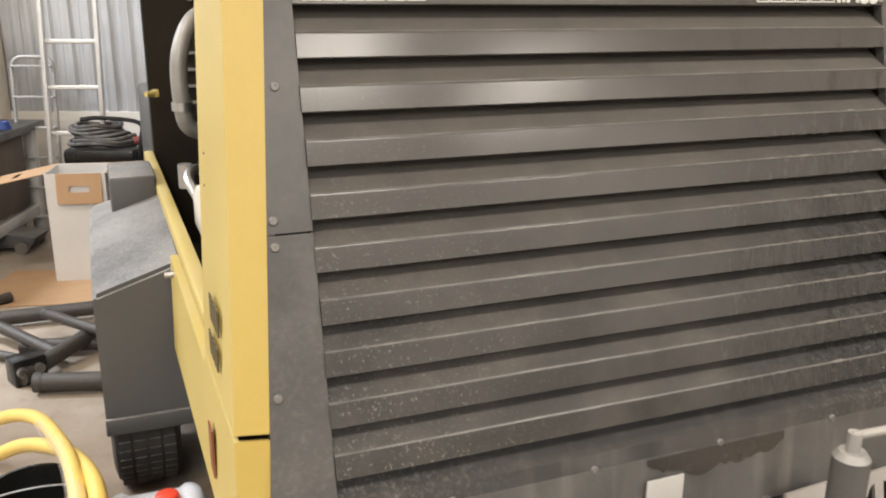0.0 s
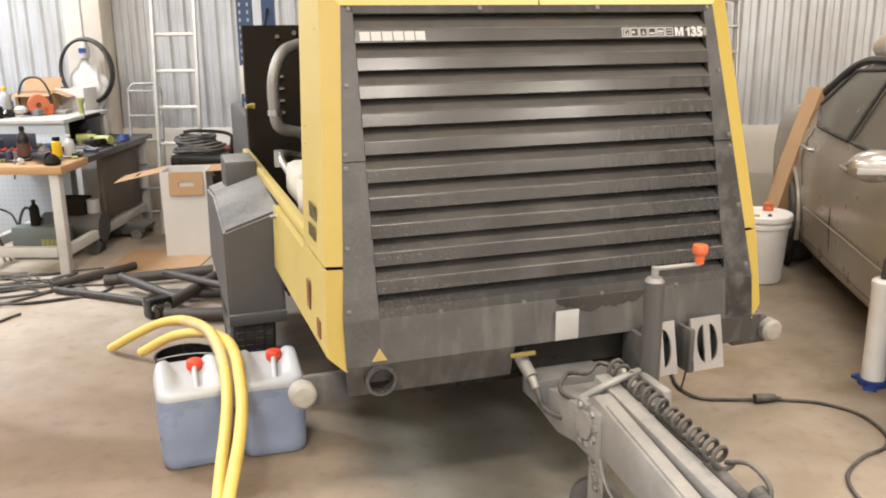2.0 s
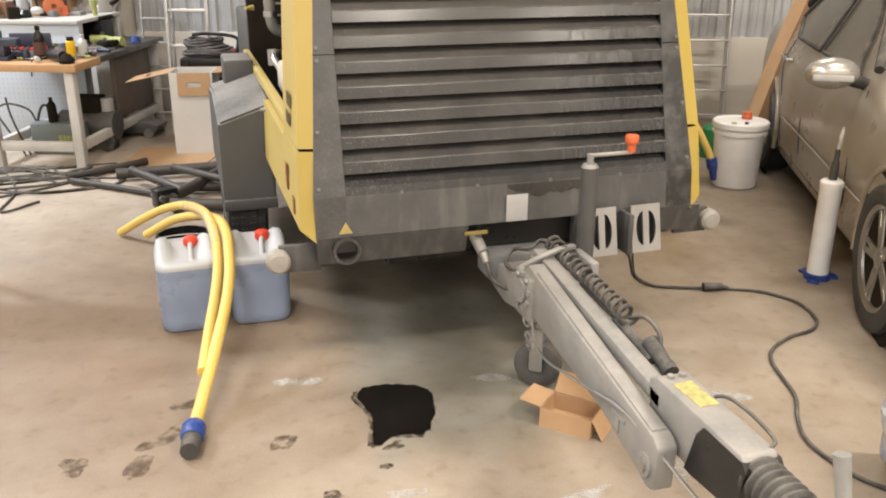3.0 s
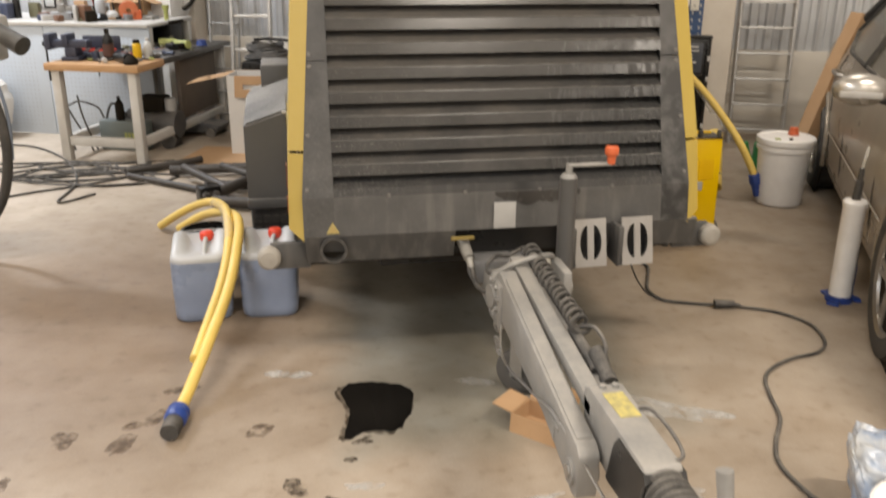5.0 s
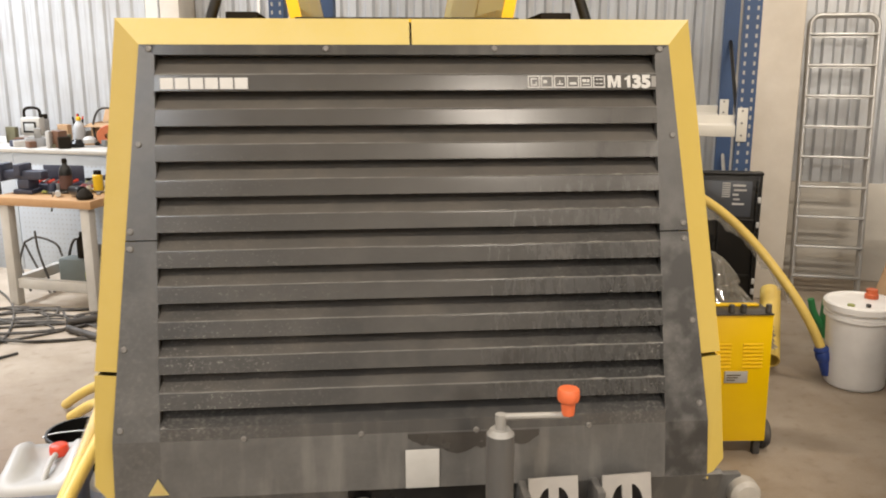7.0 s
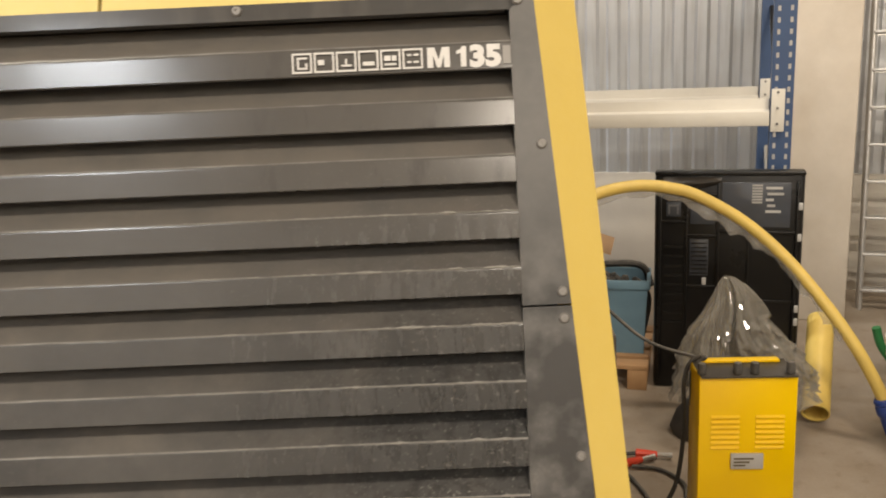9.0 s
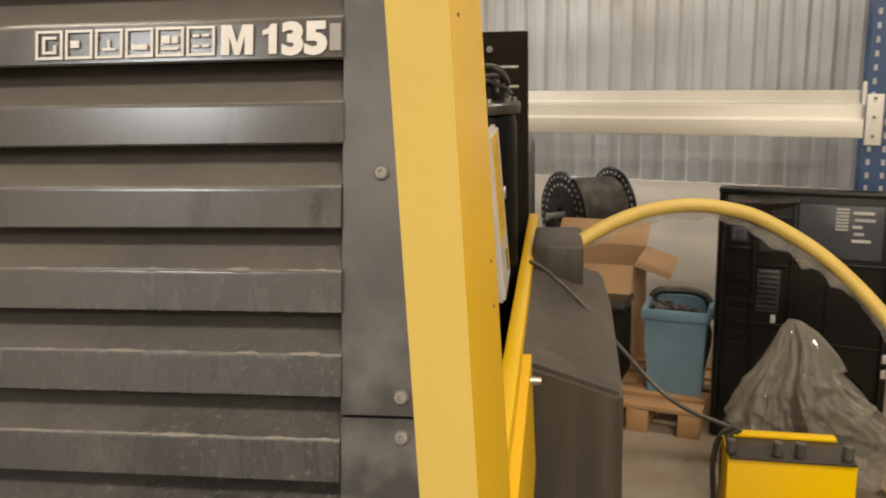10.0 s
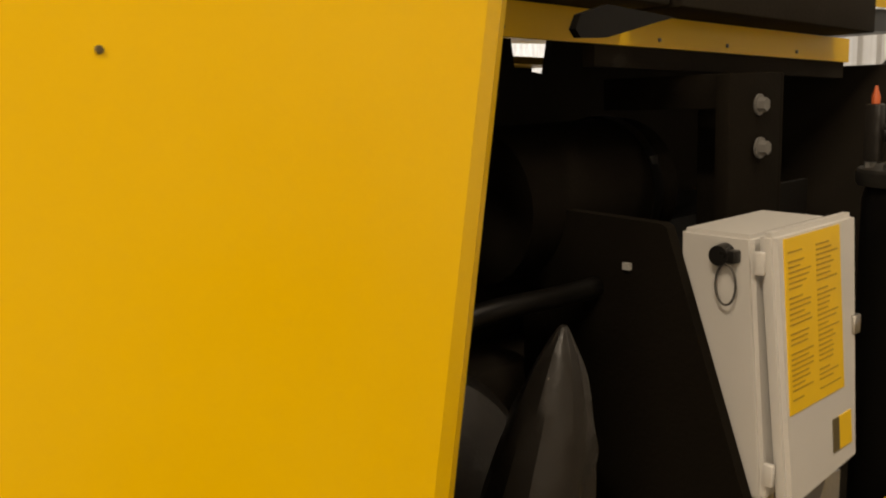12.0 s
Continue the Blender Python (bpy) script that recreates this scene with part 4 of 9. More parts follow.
def bay(c, P):
    """What shows in the open side bays."""
    # central engine mass
    bm = nb()
    box(bm, -0.30, 0.30, 0.85, 2.35, 0.50, 1.16, 0.03)
    eng = P("engine_block", bm, BLACK, "black engine and compressor block")
    bm = nb()
    box(bm, -0.22, 0.2, 1.05, 2.2, 1.15, 1.32, 0.03)
    part("valve_cover", bm, TANK_BLACK, eng)
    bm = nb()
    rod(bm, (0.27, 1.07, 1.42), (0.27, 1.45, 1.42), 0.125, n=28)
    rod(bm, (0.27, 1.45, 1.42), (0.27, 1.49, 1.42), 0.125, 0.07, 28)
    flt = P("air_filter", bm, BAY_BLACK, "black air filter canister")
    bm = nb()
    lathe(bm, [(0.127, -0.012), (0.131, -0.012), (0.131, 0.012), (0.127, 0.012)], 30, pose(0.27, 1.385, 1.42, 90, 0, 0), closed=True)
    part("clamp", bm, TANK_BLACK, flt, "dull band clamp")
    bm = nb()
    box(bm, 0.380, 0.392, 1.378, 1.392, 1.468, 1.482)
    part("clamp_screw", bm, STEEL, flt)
    # pipe toned near black for the shade in the bay
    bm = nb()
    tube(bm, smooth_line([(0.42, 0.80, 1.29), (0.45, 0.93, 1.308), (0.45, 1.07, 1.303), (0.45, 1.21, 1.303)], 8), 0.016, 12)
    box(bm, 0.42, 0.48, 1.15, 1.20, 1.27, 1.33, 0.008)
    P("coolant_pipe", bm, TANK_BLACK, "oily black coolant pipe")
    # air duct in a crinkled sleeve, gathered to a tip
    line = smooth_line([(0.668, 0.815, 1.35), (0.662, 0.812, 1.29), (0.65, 0.805, 1.20), (0.628, 0.795, 1.06), (0.61, 0.78, 0.86), (0.60, 0.76, 0.66), (0.58, 0.74, 0.52)], 10)
    bm = nb()
    tube(bm, line, 0.062, 26, lambda f: 0.06 + 0.94 * min(1, f * 2.4) ** 0.85)
    axis = [(p.z, p) for p in line]
    for v in bm.verts:
        z = v.co.z
        c = min(axis, key=lambda q: abs(q[0] - z))[1]
        d = Vector((v.co.x - c.x, v.co.y - c.y, 0))
        a = math.atan2(d.y, d.x)
        fold = abs(noise.noise(Vector((a * 2.1, z * 6, 0.4)))) * 0.22 + 0.07 * noise.noise(Vector((a * 5, z * 22, 3.0)))
        v.co += d * (0.10 - fold)
    duct = P("air_duct", bm, DUCT, "creased grey rubber air duct", angle=24)
    # thin pale lines laid along the duct's folds
    bm = nb()
    for a0, z0, z1 in ((-1.9, 1.16, 1.02), (-1.2, 1.30, 1.12), (-0.6, 1.22, 1.0), (-1.6, 1.02, 0.86)):
        pts = []
        for i in range(9):
            z = z0 + (z1 - z0) * i / 8
            c = min(axis, key=lambda q: abs(q[0] - z))[1]
            r = 0.066 * min(1.0, 0.30 + (1.35 - z) * 2.6)
            a = a0 + 0.35 * noise.noise(Vector((z * 20, a0, 0)))
            pts.append(Vector((c.x + r * math.cos(a), c.y + r * math.sin(a), z)))
        tube(bm, pts, 0.0013, 5)
    part("fold_edge", bm, mat("pale_fold_tone", (0.17, 0.15, 0.125), 0.6), duct, "pale fold line")
    bm = nb()
    lathe(bm, [(0.0001, 0.07), (0.08, 0.062), (0.135, 0.035), (0.155, -0.01), (0.15, -0.05), (0.0001, -0.05)], 36, pose(0.435, 0.80, 1.10, 0, 70, -25))
    P("fan_shroud", bm, DUCT, "dusty round shroud")
    for k in range(9):
        bm = nb()
        box(bm, 0.60, 0.69, 0.885 + 0.015 * k, 0.893 + 0.015 * k, 0.80, 0.955 - 0.006 * abs(k - 2), 0.002)
        P("insulation_rib", bm, CREAM, "dusty cream insulation rib")
    bm = nb()
    rod(bm, (0.64, 0.90, 0.955), (0.715, 0.95, 0.985), 0.021, 0.019, 18)
    rod(bm, (0.715, 0.95, 0.985), (0.722, 0.955, 0.988), 0.023, 0.023, 18)
    hs = P("hose_stub", bm, RUBBER, "short black hose stub")
    for k in range(7):
        bm = nb()
        c = Vector((0.60 + 0.012 * k, 0.885, 0.945 - 0.004 * k))
        lathe(bm, [(0.016, -0.003), (0.022, -0.003), (0.022, 0.003), (0.016, 0.003)], 12, pose(*c, 0, 80, 0), closed=True)
        part("spring_coil", bm, RUBBER, hs)
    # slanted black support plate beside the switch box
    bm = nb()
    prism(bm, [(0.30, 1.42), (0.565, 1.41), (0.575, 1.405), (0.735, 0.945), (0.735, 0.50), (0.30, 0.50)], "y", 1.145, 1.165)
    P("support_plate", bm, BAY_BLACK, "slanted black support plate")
    bm = nb()
    box(bm, 0.505, 0.517, 1.138, 1.145, 1.338, 1.348)
    P("plate_clip", bm, PALE)
    # switch box with lid, label, hinges, lock
    def sx(z):
        return 0.716 + (1.40 - z) * 0.075
    bm = nb()
    vs = []
    for y in (1.175, 1.40):
        for x, z in ((0.578, 1.402), (sx(1.40) - 0.03, 1.40), (sx(1.03) - 0.03, 1.03), (0.578, 1.03)):
            vs.append(bm.verts.new((x, y, z)))
    for f in ((0, 1, 2, 3), (7, 6, 5, 4), (0, 4, 5, 1), (1, 5, 6, 2), (2, 6, 7, 3), (3, 7, 4, 0)):
        bm.faces.new([vs[i] for i in f])
    bmesh.ops.recalc_face_normals(bm, faces=bm.faces)
    bmesh.ops.bevel(bm, geom=list(bm.edges), offset=0.006, segments=2, affect="EDGES")
    sb = P("switch_box", bm, BOX_PAINT, "white enamelled steel switch box")
    bm = nb()
    vs = []
    for o in (-0.024, 0.0):
        for y, z in ((1.178, 1.405), (1.425, 1.405), (1.405, 1.035), (1.192, 1.02)):
            vs.append(bm.verts.new((sx(z) + o + 0.0, y, z)))
    for f in ((0, 1, 2, 3), (7, 6, 5, 4), (0, 4, 5, 1), (1, 5, 6, 2), (2, 6, 7, 3), (3, 7, 4, 0)):
        bm.faces.new([vs[i] for i in f])
    bmesh.ops.recalc_face_normals(bm, faces=bm.faces)
    bmesh.ops.bevel(bm, geom=list(bm.edges), offset=0.007, segments=2, affect="EDGES")
    lid = part("box_lid", bm, BOX_PAINT, sb, "white lid with rounded edges")

    def on_lid(y0, y1, z0, z1, name, m, t=0.0015, label=""):
        bm = nb()
        sheet(bm, [(sx(z0) + t, y0, z0), (sx(z0) + t, y1, z0), (sx(z1) + t, y1, z1), (sx(z1) + t, y0, z1)], t)
        return part(name, bm, m, sb, label)
    on_lid(1.20, 1.365, 1.155, 1.395, "instruction_label", STICKER, 0.0015, "yellow instruction label with small print")
    bm = nb()
    rnd = random.Random(4)
    for col in (1.208, 1.288):
        z = 1.375
        while z > 1.17:
            w = rnd.uniform(0.03, 0.066)
            sheet(bm, [(sx(z) + 0.0024, col, z), (sx(z) + 0.0024, col + w, z), (sx(z + 0.0022) + 0.0024, col + w, z + 0.0022), (sx(z + 0.0022) + 0.0024, col, z + 0.0022)], 0.0005)
            z -= 0.0072 if rnd.random() > 0.12 else 0.013
    part("small_print", bm, FAINT_PRINT, sb, "rows of unreadable small print")
    on_lid(1.345, 1.385, 1.065, 1.115, "corner_label", STICKER, 0.0015, "small yellow warning label")
    on_lid(1.325, 1.344, 1.065, 1.115, "corner_label_mark", PRINT, 0.0017)
    for z in (1.365, 1.075):
        bm = nb()
        box(bm, sx(z) - 0.027, sx(z) - 0.012, 1.168, 1.178, z - 0.016, z + 0.016, 0.003)
        part("hinge", bm, BOX_PAINT, sb, "small painted hinge")
    bm = nb()
    box(bm, sx(1.24) - 0.004, sx(1.24) + 0.006, 1.398, 1.418, 1.225, 1.255, 0.003)
    part("lock", bm, STEEL, sb, "small steel lock")
    bm = nb()
    rod(bm, (0.648, 1.176, 1.372), (0.648, 1.156, 1.372), 0.016, 0.014, 16)
    box(bm, 0.655, 0.672, 1.158, 1.176, 1.362, 1.380, 0.003)
    part("cap", bm, BLACK_GLOSS, sb, "black screw cap")
    bm = nb()
    tube(bm, [Vector((0.658 + 0.015 * math.sin(a), 1.160, 1.333 + 0.028 * math.cos(a))) for a in [2 * math.pi * i / 20 for i in range(20)]], 0.0016, 6)
    part("cap_strap", bm, RUBBER, sb, "thin black strap loop")
    bm = nb()
    prism(bm, [(1.17, 0.93), (1.45, 0.93), (1.45, 0.985), (1.40, 0.99), (1.38, 0.955), (1.24, 0.955), (1.22, 0.99), (1.17, 0.985)], "x", 0.62, 0.70)
    P("box_foot", bm, GALV, "dusty grey bracket under the box")
    bm = nb()
    rod(bm, (0.67, 1.2, 0.97), (0.67, 1.22, 1.03), 0.012)
    rod(bm, (0.68, 1.25, 0.97), (0.68, 1.25, 1.03), 0.01)
    P("cable_gland", bm, STEEL)
    bm = nb()
    for yy in (1.33, 1.36):
        rod(bm, (0.68, yy, 1.035), (0.69, yy + 0.005, 0.985), 0.007)
    P("red_lead", bm, mat("red_cable", (0.4, 0.03, 0.02), 0.4), "short red lead")
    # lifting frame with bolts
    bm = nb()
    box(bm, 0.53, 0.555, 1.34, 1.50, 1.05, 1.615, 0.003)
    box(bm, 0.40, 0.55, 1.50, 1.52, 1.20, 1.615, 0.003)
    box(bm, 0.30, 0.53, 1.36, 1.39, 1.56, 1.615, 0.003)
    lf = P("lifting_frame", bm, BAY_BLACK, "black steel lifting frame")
    bm = nb()
    rod(bm, (0.553, 1.428, 1.565), (0.569, 1.428, 1.565), 0.0125, 0.011, 6)
    rod(bm, (0.553, 1.428, 1.565), (0.5575, 1.428, 1.565), 0.017, n=16)
    b0 = part("frame_bolt", bm, SCREW, lf, "bright hexagon bolt")
    again(b0, pose(0.006, -0.004, -0.068))
    bm = nb()
    prism(bm, [(1.56, 1.22), (1.60, 1.22), (1.63, 1.30), (1.68, 1.22), (1.70, 1.22), (1.70, 1.42), (1.56, 1.42)], "x", 0.50, 0.51)
    P("bracket_plate", bm, TANK_BLACK)
    # added partition that shuts off light and view from the far side
    for outline in ([(0.86, 0.50), (2.70, 0.50), (2.70, 1.318), (0.86, 1.318)], [(0.86, 1.3185), (1.70, 1.3185), (1.70, 1.362), (0.86, 1.362)], [(1.835, 1.3185), (2.70, 1.3185), (2.70, 1.362), (1.835, 1.362)],
                    [(0.86, 1.3625), (2.70, 1.3625), (2.70, 1.715), (1.69, 1.715), (1.67, 1.635), (1.56, 1.65), (1.55, 1.715), (0.86, 1.715)], [(0.36, 0.50), (0.858, 0.50), (0.858, 1.55), (0.36, 1.55)]):
        P("inner_partition", prism(nb(), outline, "x", -0.12, -0.10), BLACK, "matt black inner partition")
    # separator tank with flanged lid
    tc = (0.60, 1.90)
    bm = nb()
    lathe(bm, [(0.10, 0.50), (0.125, 0.54), (0.13, 0.60), (0.13, 1.37), (0.122, 1.395), (0.10, 1.40)], 36, pose(tc[0], tc[1], 0))
    tank = P("separator_tank", bm, TANK_BLACK, "glossy black oil separator tank")
    bm = nb()
    lathe(bm, [(0.10, 1.40), (0.142, 1.402), (0.145, 1.408), (0.145, 1.428), (0.14, 1.434), (0.06, 1.445), (0.02, 1.46), (0.0001, 1.46)], 36, pose(tc[0], tc[1], 0))
    part("tank_flange", bm, mat("oily_flange_steel", (0.19, 0.18, 0.16), 0.4, 0.9, (0.10, 0.095, 0.085), 20, 0.8), tank, "oily steel flange ring")
    bm = nb()
    lathe(bm, [(0.075, 1.44), (0.08, 1.446), (0.078, 1.462), (0.05, 1.478), (0.018, 1.484), (0.0001, 1.484)], 28, pose(tc[0] + 0.01, tc[1] - 0.01, 0))
    part("tank_dome", bm, TANK_BLACK, tank, "black dome lid")
    for px, py, ph in ((0.66, 1.85, 0.055), (0.69, 1.93, 0.04), (0.55, 1.96, 0.06), (0.63, 1.99, 0.05)):
        bm = nb()
        rod(bm, (px, py, 1.436), (px, py, 1.436 + ph), 0.013, 0.010, 6)
        rod(bm, (px, py, 1.436 + ph), (px, py, 1.446 + ph), 0.015, 0.015, 6)
        part("banjo_bolt", bm, SCREW, tank, "oily hexagon fitting")
    bm = nb()
    rod(bm, (tc[0] + 0.12, tc[1], 1.434), (tc[0] + 0.12, tc[1], 1.447), 0.011, n=6)
    fb = part("flange_bolt", bm, STEEL, tank)
    for i in range(1, 10):
        again(fb, Matrix.Translation((tc[0], tc[1], 0)) @ Matrix.Rotation(2 * math.pi * i / 10, 4, "Z") @ Matrix.Translation((-tc[0], -tc[1], 0)))
    bm = nb()
    rod(bm, (0.58, 1.88, 1.44), (0.58, 1.88, 1.52), 0.035, 0.03, 14)
    rod(bm, (0.52, 1.84, 1.50), (0.68, 1.92, 1.505), 0.016)
    rod(bm, (0.64, 1.95, 1.44), (0.64, 1.95, 1.50), 0.022)
    box(bm, 0.507, 0.543, 1.777, 1.813, 1.45, 1.56, 0.006)
    part("valve_block", bm, DUCT, tank, "grey valve block and fittings")
    bm = nb()
    tube(bm, smooth_line([(0.58, 1.88, 1.52), (0.66, 1.80, 1.53), (0.70, 1.9, 1.49), (0.66, 2.0, 1.47), (0.60, 2.02, 1.50)], 6), 0.008, 8)
    tube(bm, smooth_line([(0.50, 1.86, 1.53), (0.55, 1.80, 1.515), (0.63, 1.79, 1.50), (0.69, 1.86, 1.475), (0.71, 1.95, 1.455)], 6), 0.006, 8)
    tube(bm, smooth_line([(0.68, 1.99, 1.44), (0.69, 2.0, 1.50), (0.65, 1.99, 1.535), (0.58, 1.97, 1.54)], 6), 0.006, 8)
    part("steel_pipe", bm, mat("oily_pipe", (0.07, 0.066, 0.058), 0.4, 0.6, (0.07, 0.065, 0.06), 20, 0.8), tank, "thin bent steel pipe")
    bm = nb()
    lathe(bm, [(0.009, 0), (0.010, 0.012), (0.005, 0.026), (0.003, 0.034)], 12, pose(0.525, 1.795, 1.56))
    part("valve_cap", bm, ORANGE, tank, "small orange valve cap")
    bm = nb()
    prism(bm, [(1.935, 1.17), (1.985, 1.17), (1.985, 1.25), (1.935, 1.25)], "x", 0.722, 0.7255)
    part("tank_label", bm, STICKER, tank, "small yellow label")
    for z in (1.56, 1.50):
        bm = nb()
        rod(bm, (0.62, 2.05, z - 0.03), (0.73, 2.05, z - 0.03), 0.006)
        part("fitting", bm, STEEL, tank)
    tank.matrix_basis = pose(0.629, 1.932, -0.008) @ Matrix.Diagonal((0.82, 0.82, 1, 1)) @ pose(-tc[0], -tc[1], 0)
    # other side: exhaust bend, header tank, filter
    bm = nb()
    tube(bm, smooth_line([(-0.50, 2.2, 1.54), (-0.60, 2.12, 1.50), (-0.66, 2.06, 1.38), (-0.665, 2.05, 1.22), (-0.64, 2.06, 1.12), (-0.52, 2.12, 1.08)], 10), 0.031, 20)
    ex = P("exhaust_bend", bm, SILVER_PIPE, "dull silver exhaust bend")
    bm = nb()
    lathe(bm, [(0.033, -0.015), (0.038, -0.015), (0.038, 0.015), (0.033, 0.015)], 24, pose(-0.664, 2.05, 1.20), closed=True)
    part("exhaust_clamp", bm, STEEL, ex)
    bm = nb()
    box(bm, -0.735, -0.705, 2.585, 2.615, 1.175, 1.205, 0.005)
    rod(bm, (-0.72, 2.6, 1.19), (-0.76, 2.565, 1.19), 0.015, 0.010)
    P("yellow_valve", bm, YELLOW_DULL, "small yellow valve")
    for z in (1.13, 1.20, 1.27, 1.34):
        bm = nb()
        box(bm, -0.60, -0.52, 2.685, 2.70, z, z + 0.012)
        P("bulkhead_slot", bm, SILVER_PIPE)
    bm = nb()
    box(bm, -0.70, -0.44, 1.2, 1.55, 0.86, 1.03, 0.04)
    rod(bm, (-0.60, 1.3, 1.03), (-0.60, 1.3, 1.07), 0.035)
    P("header_tank", bm, CREAM, "cream plastic header tank")
    bm = nb()
    lathe(bm, [(0.055, 0.86), (0.06, 0.88), (0.06, 1.0), (0.05, 1.02), (0.0001, 1.02)], 20, pose(-0.66, 1.05, 0))
    P("filter_cup", bm, CREAM, "cream filter cup")
    bm = nb()
    tube(bm, smooth_line([(-0.55, 1.75, 1.0), (-0.66, 1.72, 1.03), (-0.70, 1.62, 1.02), (-0.68, 1.55, 0.97)], 6), 0.018, 10)
    rod(bm, (-0.70, 1.72, 0.97), (-0.70, 1.72, 1.05), 0.024, n=12)
    P("brass_fitting", bm, STEEL, "steel pipe fittings")


def running_gear(c, P):
    bm = nb()
    for s in (-1, 1):
        box(bm, s * 0.42 - 0.04, s * 0.42 + 0.04, 0.20, 3.2, 0.40, 0.46, 0.006)
    box(bm, -0.46, 0.46, 0.12, 0.19, 0.42, 0.47, 0.006)
    P("chassis", bm, BLACK_GLOSS, "black chassis rails")
    bm = nb()
    rod(bm, (-0.84, 1.885, 0.338), (0.84, 1.885, 0.338), 0.04)
    P("axle", bm, BLACK_GLOSS)
    bm = nb()
    box(bm, -0.73, 0.73, 2.78, 4.0, 0.5, 1.10, 0.03)
    P("rear_body", bm, GREY_LOW, "grey rear lower body")


def drawbar(c, P):
    # hinge bracket on the frame
    bm = nb()
    prism(bm, [(0.06, 0.36), (0.06, 0.43), (-0.16, 0.475), (-0.42, 0.505), (-0.46, 0.45), (-0.40, 0.38), (-0.15, 0.33)], "x", -0.085, 0.115, 0.006)
    br = P("drawbar_bracket", bm, GALV, "dusty grey welded drawbar bracket")
    bm = nb()
    box(bm, -0.125, 0.135, -0.075, 0.05, 0.40, 0.487, 0.004)
    part("cross_plate", bm, mat("grey_bracket_paint", (0.155, 0.155, 0.155), 0.5, 0, (0.12, 0.12, 0.12), 10, 0.8, dust=0.2), br)
    bm = nb()
    lathe(bm, [(0.0001, 0.075), (0.045, 0.07), (0.06, 0.045), (0.062, 0.0)], 20, pose(0.105, -0.26, 0.485, 10, 5, 0))
    part("cap_dome", bm, CREAM, br, "pale rounded cap")
    bm = nb()
    rod(bm, (-0.13, -0.43, 0.50), (0.15, -0.40, 0.51), 0.03, n=18)
    rod(bm, (-0.145, -0.432, 0.50), (-0.125, -0.43, 0.50), 0.042, n=18)
    part("hinge_pin", bm, GALV, br, "thick hinge pin with washers")
    bm = nb()
    box(bm, -0.13, -0.095, -0.5, -0.36, 0.40, 0.56, 0.01)
    part("tooth_plate", bm, GALV, br)
    bm = nb()
    box(bm, 0.105, 0.14, -0.46, -0.30, 0.42, 0.58, 0.01)
    part("tooth_plate", bm, GALV, br)
    for k in range(9):
        bm = nb()
        a = radians(40 * k)
        box(bm, -0.138, -0.092, -0.008, 0.008, 0.05, 0.066, 0.002, pose(0, -0.43, 0.50) @ Matrix.Rotation(a, 4, "X"))
        part("tooth", bm, GALV, br)
    # lower arm
    bm = nb()
    prism(bm, [(-0.44, 0.592), (-0.37, 0.545), (-0.40, 0.44), (-0.62, 0.408), (-1.0, 0.37), (-1.22, 0.315), (-1.275, 0.292), (-1.31, 0.30), (-1.318, 0.425), (-1.29, 0.447)], "x", -0.117, -0.058, 0.008)
    arm = P("lower_arm", bm, GALV, "dusty grey welded drawbar arm")
    # the arm's raised cover strip and pressed mark
    bm = nb()
    prism(bm, [(-0.50, 0.583), (-0.50, 0.589), (-1.27, 0.4545), (-1.27, 0.4485)], "x", -0.108, -0.067, 0.002)
    part("arm_strip", bm, GALV, arm)
    bm = nb()
    box(bm, -0.1205, -0.1165, -1.12, -1.105, 0.355, 0.40, 0.001)
    box(bm, -0.1205, -0.1165, -1.15, -1.075, 0.40, 0.412, 0.001)
    part("cast_mark", bm, GALV, arm)
    bm = nb()
    rod(bm, (-0.125, -1.265, 0.355), (-0.05, -1.265, 0.355), 0.033, n=24)
    part("arm_eye", bm, GALV, arm, "round welded boss")
    bm = nb()
    rod(bm, (-0.13, -1.265, 0.355), (-0.124, -1.265, 0.355), 0.018, n=16)
    part("eye_bolt", bm, STEEL, arm)
    # parallel bar
    bm = nb()
    prism(bm, [(-0.32, 0.60), (-0.33, 0.55), (-1.20, 0.462), (-1.20, 0.506)], "x", -0.05, 0.002, 0.006)
    bar = P("parallel_bar", bm, GALV, "dusty grey parallel bar")
    bm = nb()
    prism(bm, [(-0.34, 0.545), (-0.34, 0.52), (-1.16, 0.458), (-1.16, 0.483)], "x", 0.016, 0.05, 0.005)
    part("cable_tray", bm, GALV, bar)
    # coiled cable
    bm = nb()
    pts = []
    turns, npt = 15, 15 * 14
    for i in range(npt + 1):
        f = i / npt
        a = 2 * math.pi * turns * f
        base = Vector((0.03, -0.30, 0.605)).lerp(Vector((0.036, -0.86, 0.566)), f)
        wob = 1 + 0.25 * noise.noise(Vector((f * 9, 1.3, 0)))
        pts.append(base + Vector((0.026 * wob * math.cos(a), 0.012 * noise.noise(Vector((f * 14, 0, 4))), 0.024 * wob * math.sin(a))))
    tube(bm, pts, 0.0068, 7)
    cb = P("coiled_cable", bm, RUBBER, "black coiled trailer cable")
    bm = nb()
    tube(bm, smooth_line([(0.036, -0.86, 0.566), (0.05, -0.93, 0.595), (0.062, -0.99, 0.57), (0.05, -1.02, 0.535)], 6), 0.0065, 8)
    rod(bm, (0.044, -0.975, 0.54), (0.04, -1.075, 0.515), 0.026, 0.02, 14)
    rod(bm, (0.04, -1.075, 0.515), (0.04, -1.10, 0.507), 0.024, 0.024, 14)
    part("cable_plug", bm, RUBBER, cb, "black trailer plug")
    bm = nb()
